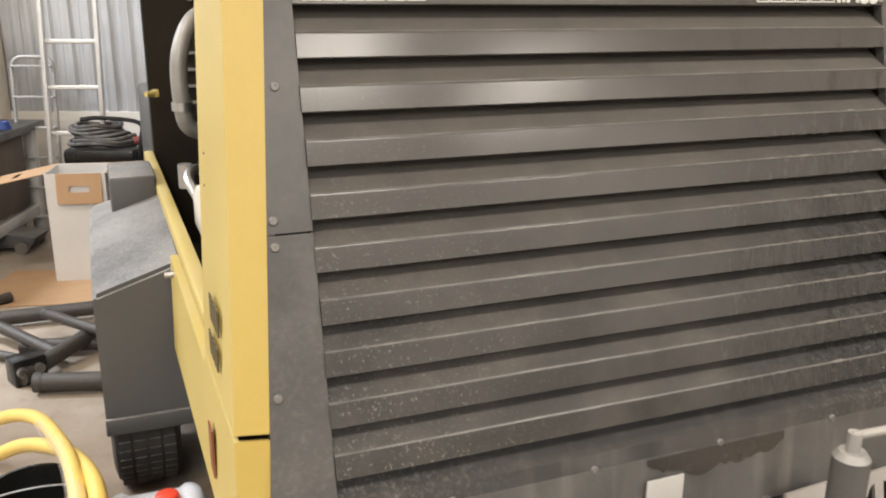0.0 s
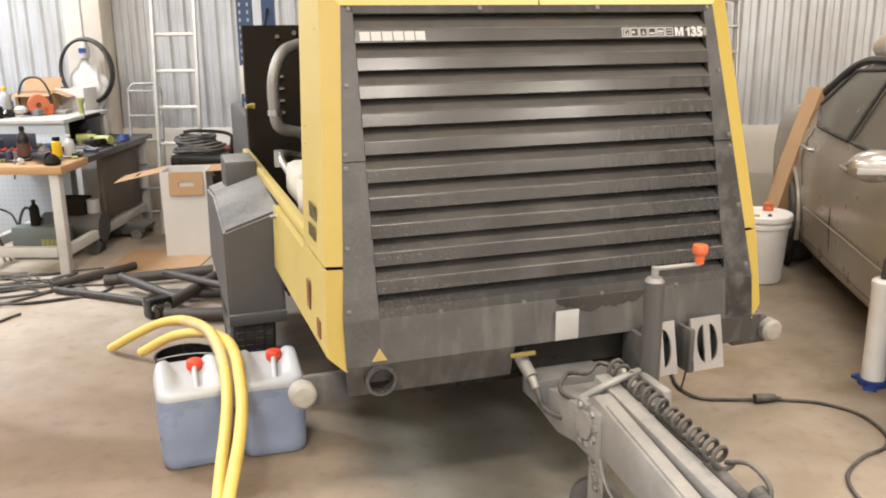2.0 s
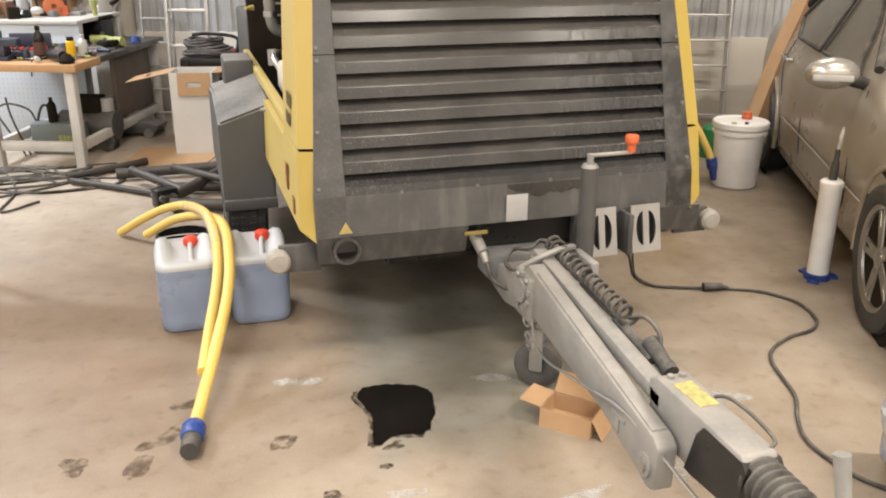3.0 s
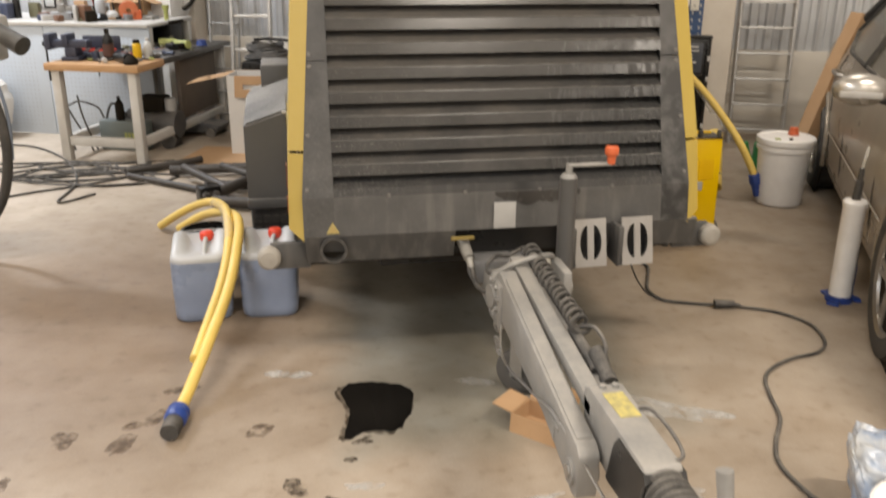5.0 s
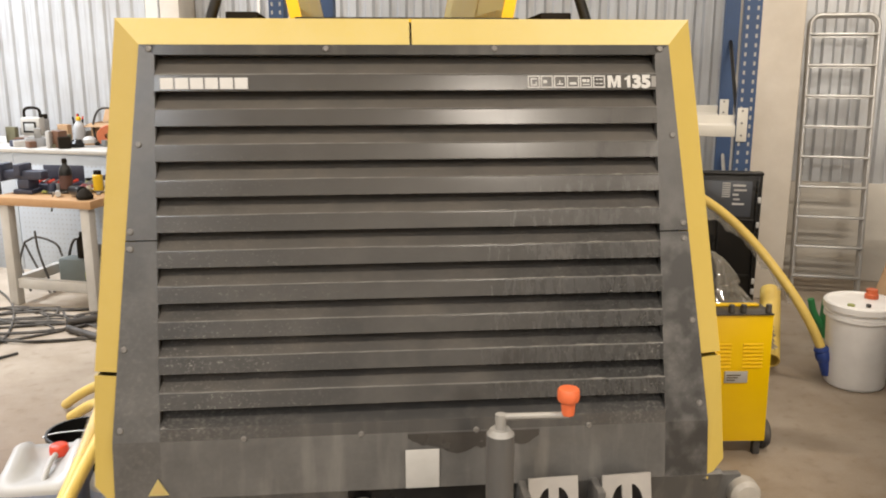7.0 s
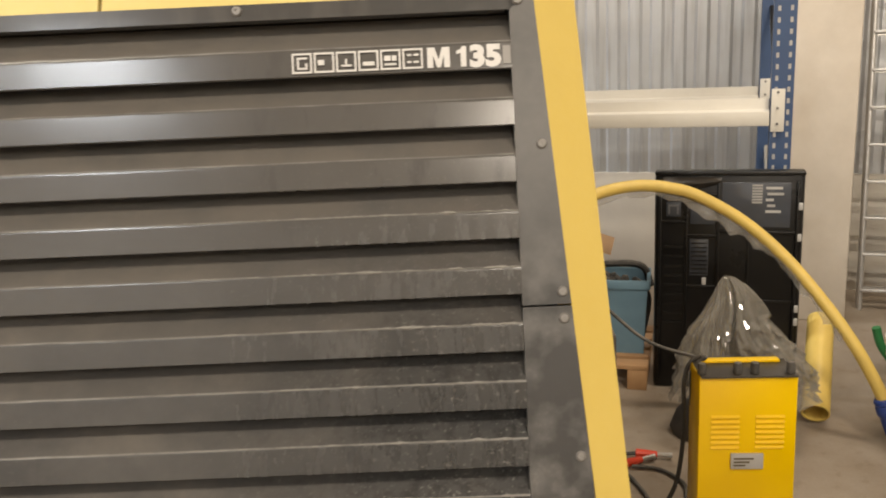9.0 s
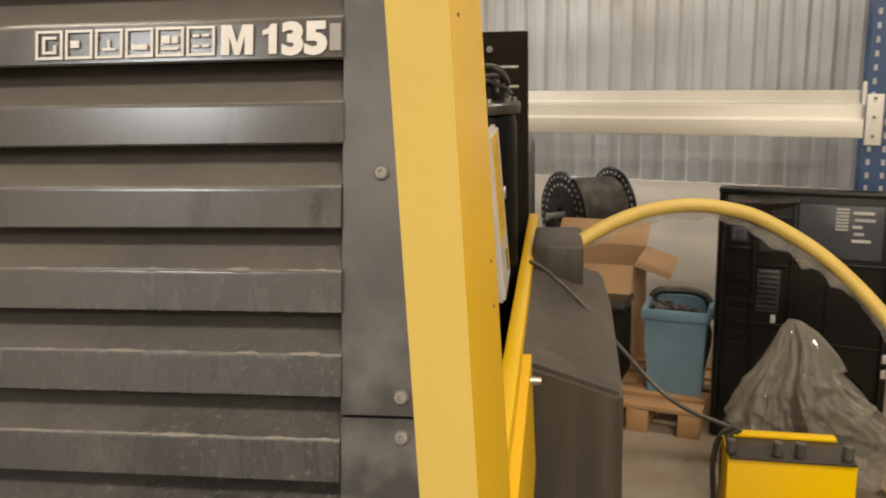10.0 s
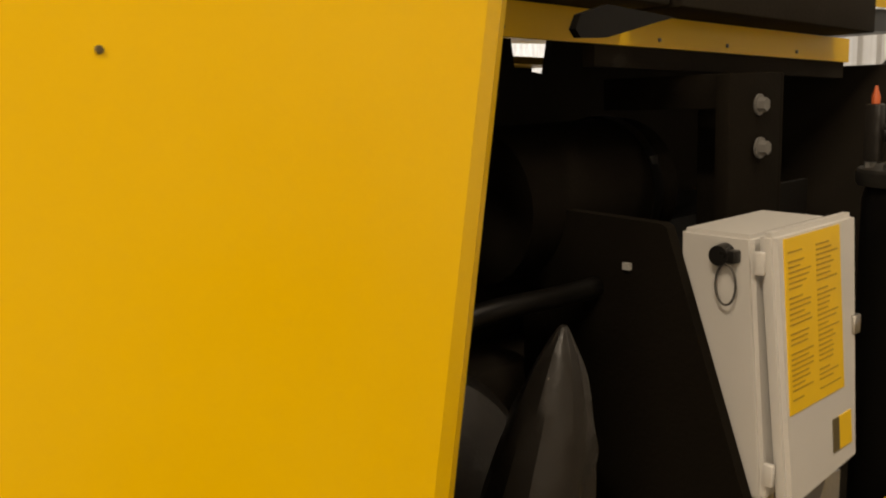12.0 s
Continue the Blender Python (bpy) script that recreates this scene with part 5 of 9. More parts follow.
    tube(bm, smooth_line([(0.04, -0.31, 0.605), (0.03, -0.20, 0.58), (-0.03, -0.24, 0.57), (-0.06, -0.16, 0.54), (-0.10, -0.20, 0.50), (-0.02, -0.26, 0.46)], 6), 0.0075, 8)
    part("cable_tail", bm, RUBBER, cb)
    bm = nb()
    rod(bm, (0.03, -0.80, 0.535), (0.03, -1.02, 0.502), 0.018, n=14)
    rod(bm, (0.03, -0.55, 0.55), (0.03, -0.80, 0.535), 0.009, n=10)
    P("height_damper", bm, RUBBER, "black gas damper beside the bar")
    bm = nb()
    for k, (x, y, z, r) in enumerate(((-0.04, -0.33, 0.575, 0.022), (0.0, -0.36, 0.585, 0.018), (0.04, -0.31, 0.59, 0.02), (-0.075, -0.37, 0.56, 0.018))):
        rod(bm, (x, y, z - 0.04), (x, y, z), r, r * 0.85, 10)
        rod(bm, (x, y, z), (x, y, z + 0.012), r * 0.55, n=8)
        P("pivot_nut", bm, GALV, "dusty pivot nut")
        bm = nb()
    tube(bm, smooth_line([(-0.11, -0.36, 0.55), (-0.05, -0.40, 0.60), (0.02, -0.39, 0.615), (0.09, -0.34, 0.60), (0.12, -0.28, 0.57)], 8), 0.011, 8)
    P("release_handle", bm, GALV, "bent grey release handle")
    # head with sticker, bellows and coupling
    bm = nb()
    prism(bm, [(-1.16, 0.39), (-1.135, 0.525), (-1.17, 0.545), (-1.54, 0.543), (-1.565, 0.515), (-1.54, 0.40), (-1.36, 0.385)], "x", -0.05, 0.046, 0.008)
    head = P("drawbar_head", bm, GALV, "grey drawbar head with worn black lower half")
    # black section round the lower front of the head
    bm = nb()
    prism(bm, [(-1.34, 0.381), (-1.375, 0.50), (-1.40, 0.53), (-1.555, 0.53), (-1.57, 0.51), (-1.545, 0.395), (-1.36, 0.379)], "x", -0.053, 0.049)
    part("head_black_end", bm, BLACK_GLOSS, head)
    bm = nb()
    sheet(bm, [(-0.028, -1.215, 0.5465), (-0.022, -1.335, 0.5458), (0.032, -1.335, 0.5458), (0.028, -1.215, 0.5465)], 0.0015)
    part("head_sticker", bm, mat("worn_sticker", (0.56, 0.47, 0.15), 0.5, 0, (0.22, 0.20, 0.12), 60, 0.5), head, "worn yellow sticker")
    for x in (0.0, 0.035):
        bm = nb()
        rod(bm, (x - 0.015, -1.185, 0.54), (x - 0.015, -1.185, 0.554), 0.010, n=8)
        part("head_bolt", bm, GALV, head)
    bm = nb()
    prof = []
    for i in range(6):
        prof += [(0.046, i * 0.024), (0.056, i * 0.024 + 0.007), (0.056, i * 0.024 + 0.013), (0.046, i * 0.024 + 0.02)]
    lathe(bm, prof, 24, look((0.0, -1.545, 0.485), (0.0, -2.0, 0.47)) @ pose(0, 0, 0, 180))
    part("bellows", bm, RUBBER, head, "ribbed black rubber bellows")
    bm = nb()
    rod(bm, (0.0, -1.66, 0.48), (0.0, -1.92, 0.47), 0.03, n=18)
    box(bm, -0.043, 0.044, -2.06, -1.86, 0.435, 0.515, 0.02)
    lathe(bm, [(0.035, 0.42), (0.05, 0.44), (0.05, 0.50), (0.03, 0.535), (0.0001, 0.54)], 18, pose(0.0, -2.05, 0))
    cp = part("coupling", bm, GALV, head, "worn grey ball coupling")
    bm = nb()
    rod(bm, (0.035, -1.78, 0.50), (0.03, -1.74, 0.66), 0.014, 0.018, 14)
    rod(bm, (0.0, -1.79, 0.50), (0.06, -1.77, 0.50), 0.018, n=12)
    part("brake_lever", bm, GALV, head, "short grey lever handle")
    bm = nb()
    tube(bm, smooth_line([(0.04, -1.30, 0.545), (0.058, -1.33, 0.556), (0.066, -1.40, 0.556), (0.066, -1.47, 0.55), (0.055, -1.52, 0.548), (0.035, -1.53, 0.54)], 6), 0.005, 8)
    part("grab_rod", bm, RUBBER, head, "bent dark grab rod")
    # safety cable below
    bm = nb()
    tube(bm, smooth_line([(-0.11, -0.46, 0.44), (-0.14, -0.62, 0.36), (-0.135, -0.90, 0.40), (-0.12, -1.15, 0.44), (-0.08, -1.42, 0.37), (-0.03, -1.62, 0.30), (0.03, -1.80, 0.28), (0.02, -1.95, 0.42)], 8), 0.0045, 6)
    P("safety_cable", bm, STEEL, "thin slack safety cable")
    for (x, y, z) in ((-0.125, -0.47, 0.40), (-0.13, -0.50, 0.36), (-0.12, -0.49, 0.32)):
        bm = nb()
        lathe(bm, [(0.012, -0.004), (0.02, -0.004), (0.02, 0.004), (0.012, 0.004)], 10, pose(x, y, z, 0, 80, 40 + 200 * x), closed=True)
        P("chain_link", bm, STEEL)
    # jockey wheel, jack tube, crank and knob
    bm = nb()
    rod(bm, (0.158, -0.30, 0.40), (0.158, -0.30, 0.872), 0.031, n=24)
    jack = P("jack_tube", bm, GREY_FENDER, "dusty grey jack tube")
    bm = nb()
    rod(bm, (0.158, -0.30, 0.872), (0.158, -0.30, 0.884), 0.030, 0.022, 24)
    rod(bm, (0.158, -0.30, 0.884), (0.158, -0.30, 0.918), 0.012, n=14)
    part("jack_cap", bm, GALV, jack)
    bm = nb()
    rod(bm, (0.152, -0.30, 0.912), (0.304, -0.318, 0.918), 0.0075, n=10)
    part("crank_arm", bm, GALV, jack, "bare steel crank arm")
    bm = nb()
    lathe(bm, [(0.007, -0.024), (0.0135, -0.021), (0.0150, -0.004), (0.0155, 0.006), (0.0220, 0.011), (0.0240, 0.017), (0.0240, 0.034), (0.0215, 0.039), (0.0001, 0.040)], 20, pose(0.302, -0.318, 0.94))
    part("crank_knob", bm, ORANGE, jack, "faded orange crank knob")
    bm = nb()
    rod(bm, (0.165, -0.30, 0.42), (0.20, -0.28, 0.12), 0.022, n=16)
    part("inner_tube", bm, CREAM, jack, "pale inner tube")
    bm = nb()
    box(bm, 0.10, 0.165, -0.335, -0.265, 0.44, 0.52, 0.006)
    part("jack_clamp", bm, GALV, jack)
    bm = nb()
    m = pose(0.03, -0.225, 0.093, 0, 90, 52) @ Matrix.Scale(0.8, 4)
    lathe(bm, [(0.045, -0.03), (0.085, -0.034), (0.112, -0.022), (0.115, 0.0), (0.112, 0.022), (0.085, 0.034), (0.045, 0.03)], 32, m, closed=True)
    jw = part("jockey_wheel", bm, GREY_FENDER, jack, "small black jockey wheel")
    bm = nb()
    lathe(bm, [(0.047, -0.024), (0.047, 0.024), (0.02, 0.03), (0.0001, 0.03)], 24, m)
    part("jockey_rim", bm, GREY_FENDER, jack)
    bm = nb()
    mf = pose(0.03, -0.225, 0, 0, 0, 52)
    box(bm, -0.042, -0.034, -0.025, 0.025, 0.08, 0.24, 0.003, mf)
    box(bm, 0.034, 0.042, -0.025, 0.025, 0.08, 0.24, 0.003, mf)
    box(bm, -0.042, 0.042, -0.025, 0.025, 0.235, 0.25, 0.003, mf)
    rod(bm, mf @ Vector((0, 0, 0.24)), (0.10, -0.27, 0.43), 0.018, n=12)
    part("jockey_fork", bm, GALV, jack)
    # two wheel chocks in their holder
    for x0 in (0.272, 0.462):
        m = pose(x0 + 0.064, -0.10, 0.452, -12, 0, 3)
        bm = nb()
        w, h = 0.128, 0.187
        outer = [(-w / 2, 0), (w / 2, 0), (w / 2, h), (-w / 2, h)]
        ov = [bm.verts.new(m @ Vector((x, y2, z))) for y2 in (-0.004, 0.004) for x, z in outer]
        slots = []
        nn = 20
        for cx in (-0.024, 0.024):
            for y2 in (-0.004, 0.004):
                slots.append([bm.verts.new(m @ Vector((math.copysign(0.013 + 0.031 * math.cos(a), cx), y2, 0.094 + 0.067 * math.sin(a)))) for a in [math.pi * (i / (nn - 1) - 0.5) for i in range(nn)]])
        for side, o in ((0, ov[:4]), (1, ov[4:])):
            edges = [bm.edges.new((o[i], o[(i + 1) % 4])) for i in range(4)]
            for sl in (slots[side], slots[2 + side]):
                edges += [bm.edges.new((sl[i], sl[(i + 1) % nn])) for i in range(nn)]
            bmesh.ops.triangle_fill(bm, use_beauty=True, edges=edges)
        for i in range(4):
            bm.faces.new((ov[i], ov[(i + 1) % 4], ov[4 + (i + 1) % 4], ov[4 + i]))
        for j in (0, 2):
            for i in range(nn):
                bm.faces.new((slots[j][i], slots[j][(i + 1) % nn], slots[j + 1][(i + 1) % nn], slots[j + 1][i]))
        ch = P("wheel_chock", bm, CHOCK, "dusty galvanised wheel chock with two oval slots")
        bm = nb()
        vs = [(-w / 2, 0.004, 0.0), (w / 2, 0.004, 0.0), (w / 2, 0.11, 0.02), (-w / 2, 0.11, 0.02), (-w / 2, 0.004, h), (w / 2, 0.004, h)]
        v = [bm.verts.new(m @ Vector(p)) for p in vs]
        for f in ((0, 3, 4), (1, 5, 2), (0, 1, 2, 3), (3, 2, 5, 4)):
            bm.faces.new([v[i] for i in f])
        part("chock_body", bm, GREY_LOW, ch)
        bm = nb()
        box(bm, x0 - 0.02, x0 + 0.0, -0.10, 0.03, 0.446, 0.606, 0.003)
        part("chock_holder", bm, GREY_LOW, ch)


compressor()
# ---- more materials ----
WOOD = mat("pale_wood", (0.50, 0.30, 0.15), 0.55, 0, (0.40, 0.22, 0.10), 9, 0.8, 0.15, 60)
DARKTOP = mat("oily_steel_top", (0.06, 0.056, 0.052), 0.45, 0.4, (0.13, 0.125, 0.115), 16, 0.9, 0.2, 60)
LEG_PAINT = mat("chipped_grey_white_paint", (0.56, 0.54, 0.50), 0.55, 0, (0.44, 0.42, 0.39), 10, 0.8, 0.1, 60)
PEG = mat("pale_grey_pegboard", (0.52, 0.575, 0.64), 0.6, 0, (0.46, 0.51, 0.57), 4, 0.7)
CARD = mat("brown_cardboard", (0.46, 0.29, 0.16), 0.85, 0, (0.40, 0.24, 0.12), 9, 0.7, 0.1, 80)
CARD_WHITE = mat("white_cardboard", (0.68, 0.66, 0.63), 0.7, 0, (0.6, 0.58, 0.55), 5, 0.7)
ALU = mat("dull_aluminium", (0.62, 0.61, 0.59), 0.4, 0.7, (0.5, 0.49, 0.47), 14, 0.8)
BLUE_STEEL = mat("blue_rack_paint", (0.035, 0.075, 0.17), 0.45, 0, (0.03, 0.06, 0.13), 10, 0.7)
BEAM = mat("cream_rack_beam", (0.69, 0.66, 0.59), 0.5, 0, (0.59, 0.56, 0.49), 7, 0.8, dust=0.2)
HOSE = mat("yellow_hose", (0.74, 0.53, 0.13), 0.45, 0, (0.62, 0.44, 0.12), 14, 0.8)
BLUE_PL = mat("blue_plastic", (0.022, 0.06, 0.26), 0.4, 0, (0.02, 0.045, 0.20), 20, 0.6)
WHITE_PL = mat("white_pail_plastic", (0.87, 0.855, 0.83), 0.4, 0, (0.76, 0.74, 0.71), 8, 0.6)
TUB_BLUE = mat("dusty_blue_tub", (0.17, 0.30, 0.39), 0.55, 0, (0.13, 0.24, 0.32), 10, 0.7)
HDPE = mat("milky_white_plastic", (0.47, 0.48, 0.495), 0.4, 0, (0.41, 0.42, 0.43), 8, 0.6)
GREEN_PL = mat("green_plastic", (0.03, 0.22, 0.07), 0.5, 0, (0.025, 0.17, 0.055), 12, 0.6)
RED_PL = mat("red_plastic", (0.70, 0.06, 0.025), 0.4, 0, (0.6, 0.05, 0.02), 20, 0.6)
LIME = mat("lime_plastic", (0.36, 0.38, 0.12), 0.45, 0, (0.30, 0.32, 0.10), 20, 0.6)
NAVY = mat("navy_enamel", (0.03, 0.035, 0.06), 0.5, 0, (0.05, 0.055, 0.08), 16, 0.8)
CHARGER_Y = mat("charger_yellow", (0.82, 0.52, 0.0), 0.35, 0, (0.78, 0.48, 0.0), 5, 0.6)
CAR_PAINT = mat("dusty_beige_car_paint", (0.34, 0.295, 0.235), 0.30, 0.35, (0.40, 0.355, 0.295), 4, 0.8, dust=0.5)
CAR_GLASS = mat("dark_dusty_car_glass", (0.105, 0.095, 0.075), 0.22, 0, (0.15, 0.135, 0.105), 3, 0.8)
ALLOY = mat("alloy_wheel", (0.42, 0.40, 0.37), 0.35, 0.8, (0.3, 0.28, 0.25), 10, 0.8)
OIL = mat("black_oil", (0.008, 0.007, 0.006), 0.12, 0, (0.015, 0.013, 0.011), 6, 0.6)


def stain_mat(name, colour, scale, cut, rough=0.6, strength=1.0):
    """A thin broken film of dirt or paint that lets the floor show."""
    m = mat(name, colour, rough, 0, tuple(c * 0.75 for c in colour), 14, 0.9)
    n, l = m.node_tree.nodes, m.node_tree.links
    nz = n.new("ShaderNodeTexNoise")
    nz.inputs["Scale"].default_value, nz.inputs["Detail"].default_value, nz.inputs["Roughness"].default_value = scale, 6, 0.65
    co = n.new("ShaderNodeTexCoord")
    l.new(co.outputs["Object"], nz.inputs["Vector"])
    mr = n.new("ShaderNodeMapRange")
    mr.inputs["From Min"].default_value, mr.inputs["From Max"].default_value = cut - 0.12, cut + 0.12
    mr.inputs["To Max"].default_value = strength
    l.new(nz.outputs["Fac"], mr.inputs["Value"])
    tr = n.new("ShaderNodeBsdfTransparent")
    mx = n.new("ShaderNodeMixShader")
    l.new(mr.outputs[0], mx.inputs[0])
    l.new(tr.outputs[0], mx.inputs[1])
    l.new(n["Principled BSDF"].outputs[0], mx.inputs[2])
    l.new(mx.outputs[0], n["Material Output"].inputs["Surface"])
    return m


STAIN = stain_mat("dried_brown_stain", (0.14, 0.09, 0.055), 18, 0.52, 0.6, 0.55)
STAIN_DARK = stain_mat("dried_dark_oil", (0.06, 0.042, 0.025), 26, 0.52, 0.4, 0.6)
CHALK = stain_mat("pale_worn_patch", (0.60, 0.58, 0.54), 16, 0.5, 0.6, 0.6)


def clear_mat(name, colour, share, rough=0.25, bump=0.1, bump_scale=12):
    m = bpy.data.materials.new(name)
    m.use_nodes = True
    n, l = m.node_tree.nodes, m.node_tree.links
    b = n["Principled BSDF"]
    b.inputs["Base Color"].default_value, b.inputs["Roughness"].default_value = (*colour, 1), rough
    tr = n.new("ShaderNodeBsdfTransparent")
    mx = n.new("ShaderNodeMixShader")
    mx.inputs[0].default_value = share
    nz = n.new("ShaderNodeTexNoise")
    nz.inputs["Scale"].default_value = bump_scale
    bp = n.new("ShaderNodeBump")
    bp.inputs["Strength"].default_value = bump
    l.new(nz.outputs["Fac"], bp.inputs["Height"])
    l.new(bp.outputs[0], b.inputs["Normal"])
    l.new(b.outputs[0], mx.inputs[1])
    l.new(tr.outputs[0], mx.inputs[2])
    l.new(mx.outputs[0], n["Material Output"].inputs["Surface"])
    return m


FILM = clear_mat("clear_plastic_film", (0.62, 0.6, 0.55), 0.70, 0.10)
BAG_FILM = clear_mat("crumpled_clear_film", (0.30, 0.28, 0.24), 0.52, 0.05, 0.2, 26)
BAG_FILM.node_tree.nodes["Principled BSDF"].inputs["Specular IOR Level"].default_value = 1.0
BAG_FILM.node_tree.nodes["Principled BSDF"].inputs["Coat Weight"].default_value = 1.0
LIQUID = mat("blue_grey_fluid", (0.25, 0.30, 0.41), 0.3, 0, (0.20, 0.245, 0.345), 5, 0.7)

# ---- building frame: pilasters, pallet rack ----
for nm, u0, u1, v1 in (("column_west", -1.95, -1.63, 0.27), ("column_east", 2.83, 3.19, 0.74)):
    bm = nb()
    box(bm, u0, u1, -v1, 0.0, 0.0, HALL_H, 0.012)
    setting(nm, room_mesh(bm), PLASTER, "beige painted concrete column with chipped edges")


def pallet_rack():
    r0, r1 = Vector((-0.64, 3.54, 0)), Vector((2.04, 2.73, 0))
    d = (r1 - r0).normalized()
    back = Vector((-d.y, d.x, 0))
    ang = math.degrees(math.atan2(d.y, d.x))
    t = thing("pallet_rack", pose(r0.x, r0.y, 0, 0, 0, ang), "blue steel pallet rack with cream beams, standing along the wall", "rack")
    L = (r1 - r0).length
    H = 3.4
    for x in (0.0, L):
        for y in (0.0, 0.95):
            bm = nb()
            # C-profile upright
            w, dp_, th = 0.095, 0.07, 0.004
            x0 = x - w / 2
            prism(bm, [(x0, y), (x0 + w, y), (x0 + w, y + dp_), (x0 + w - 0.02, y + dp_), (x0 + w - 0.02, y + dp_ - th), (x0 + w - th, y + dp_ - th), (x0 + w - th, y + th),
                       (x0 + th, y + th), (x0 + th, y + dp_ - th), (x0 + 0.02, y + dp_ - th), (x0 + 0.02, y + dp_), (x0, y + dp_)], "z", 0, H)
            up = part("upright", bm, BLUE_STEEL, t, "blue perforated steel upright")
            if y == 0.0:
                bm = nb()
                k = 0.06
                while k < H - 0.05:
                    for xx in (x - 0.026, x + 0.026):
                        box(bm, xx - 0.006, xx + 0.006, -0.0015, 0.003, k, k + 0.022)
                    k += 0.05
                tagged(part("punched_slot", bm, PALE, up), kind="stuff")
        for k in range(4):
            bm = nb()
            z0 = 0.3 + k * 0.75
            rod(bm, (x, 0.04, z0), (x, 0.98, z0 + 0.72 if k % 2 else z0 + 0.72), 0.012, n=8)
            part("brace", bm, BLACK_GLOSS if k % 2 else GALV, t)
    for z in (1.19, 2.75):
        for y in (0.0, 0.93):
            bm = nb()
            prism(bm, [(y - 0.005, z + 0.02), (y + 0.05, z + 0.02), (y + 0.05, z + 0.142), (y + 0.028, z + 0.142), (y + 0.028, z + 0.092), (y - 0.005, z + 0.086)], "x", 0.05, L - 0.05, 0.004)
            b = part("beam", bm, BEAM, t, "cream step beam")
            for x in (0.0, L):
                bm = nb()
                box(bm, x - 0.045, x + 0.012, y - 0.012, y - 0.006, z - 0.005, z + 0.185, 0.002)
                part("beam_hook", bm, BEAM, b)
                for zz in (0.03, 0.10, 0.17):
                    bm = nb()
                    rod(bm, (x - 0.018, y - 0.012, z + zz), (x - 0.018, y - 0.017, z + zz), 0.006, n=8)
                    part("hook_pin", bm, SCREW, b)
    return t


pallet_rack()


def ladder(name, m, width, height, spacing, r, label, rounded, material=ALU, double=False, z0=0.12):
    t = thing(name, m, label, "ladder")
    secs = (0.0, 0.07) if double else (0.0,)
    for o in secs:
        bm = nb()
        if rounded:
            rr = 0.07
            pts = [Vector((-width / 2, o, 0)), Vector((-width / 2, o, height - rr))]
            pts += [Vector((-width / 2 + rr - rr * math.cos(a), o, height - rr + rr * math.sin(a))) for a in [math.pi / 2 * i / 6 for i in range(1, 7)]]
            pts += [Vector((width / 2 - rr + rr * math.sin(a), o, height - rr + rr * math.cos(a))) for a in [math.pi / 2 * i / 6 for i in range(0, 7)]]
            pts += [Vector((width / 2, o, 0))]
            tube(bm, pts, r, 12)
            part("rail_frame", bm, material, t, "bent tube frame")
        else:
            for x in (-width / 2, width / 2):
                b2 = nb()
                box(b2, x - 0.013, x + 0.013, o - 0.03, o + 0.03, 0, height, 0.004)
                part("rail", b2, material, t)
            bm.free()
        z = z0
        while z < height - 0.05:
            bm = nb()
            if rounded:
                box(bm, -width / 2, width / 2, o - 0.03 + o, o + 0.03, z - 0.008, z + 0.008, 0.004)
            else:
                box(bm, -width / 2, width / 2, o - 0.014, o + 0.014, z - 0.014, z + 0.014, 0.004)
            part("rung", bm, material, t)
            z += spacing
    return t


ladder("step_ladder", pose(3.14, 3.64, 0.0, 7, 0, -20) @ pose(0, 0, 0, -14, 0, 0), 0.44, 1.95, 0.212, 0.0145, "folded aluminium step ladder leaning against the wall", True, double=True)
ladder("aluminium_ladder", pose(-1.11, 4.62, 0.0, -8, 0, -14), 0.33, 3.3, 0.285, 0.013, "tall aluminium ladder leaning beside the carton", False, z0=0.16)
ladder("small_step_ladder", pose(-1.36, 5.02, 0.0, -6, 0, -20), 0.27, 1.18, 0.2, 0.012, "small grey folded step ladder by the column", True, mat("grey_tube", (0.4, 0.39, 0.37), 0.45, 0.3))


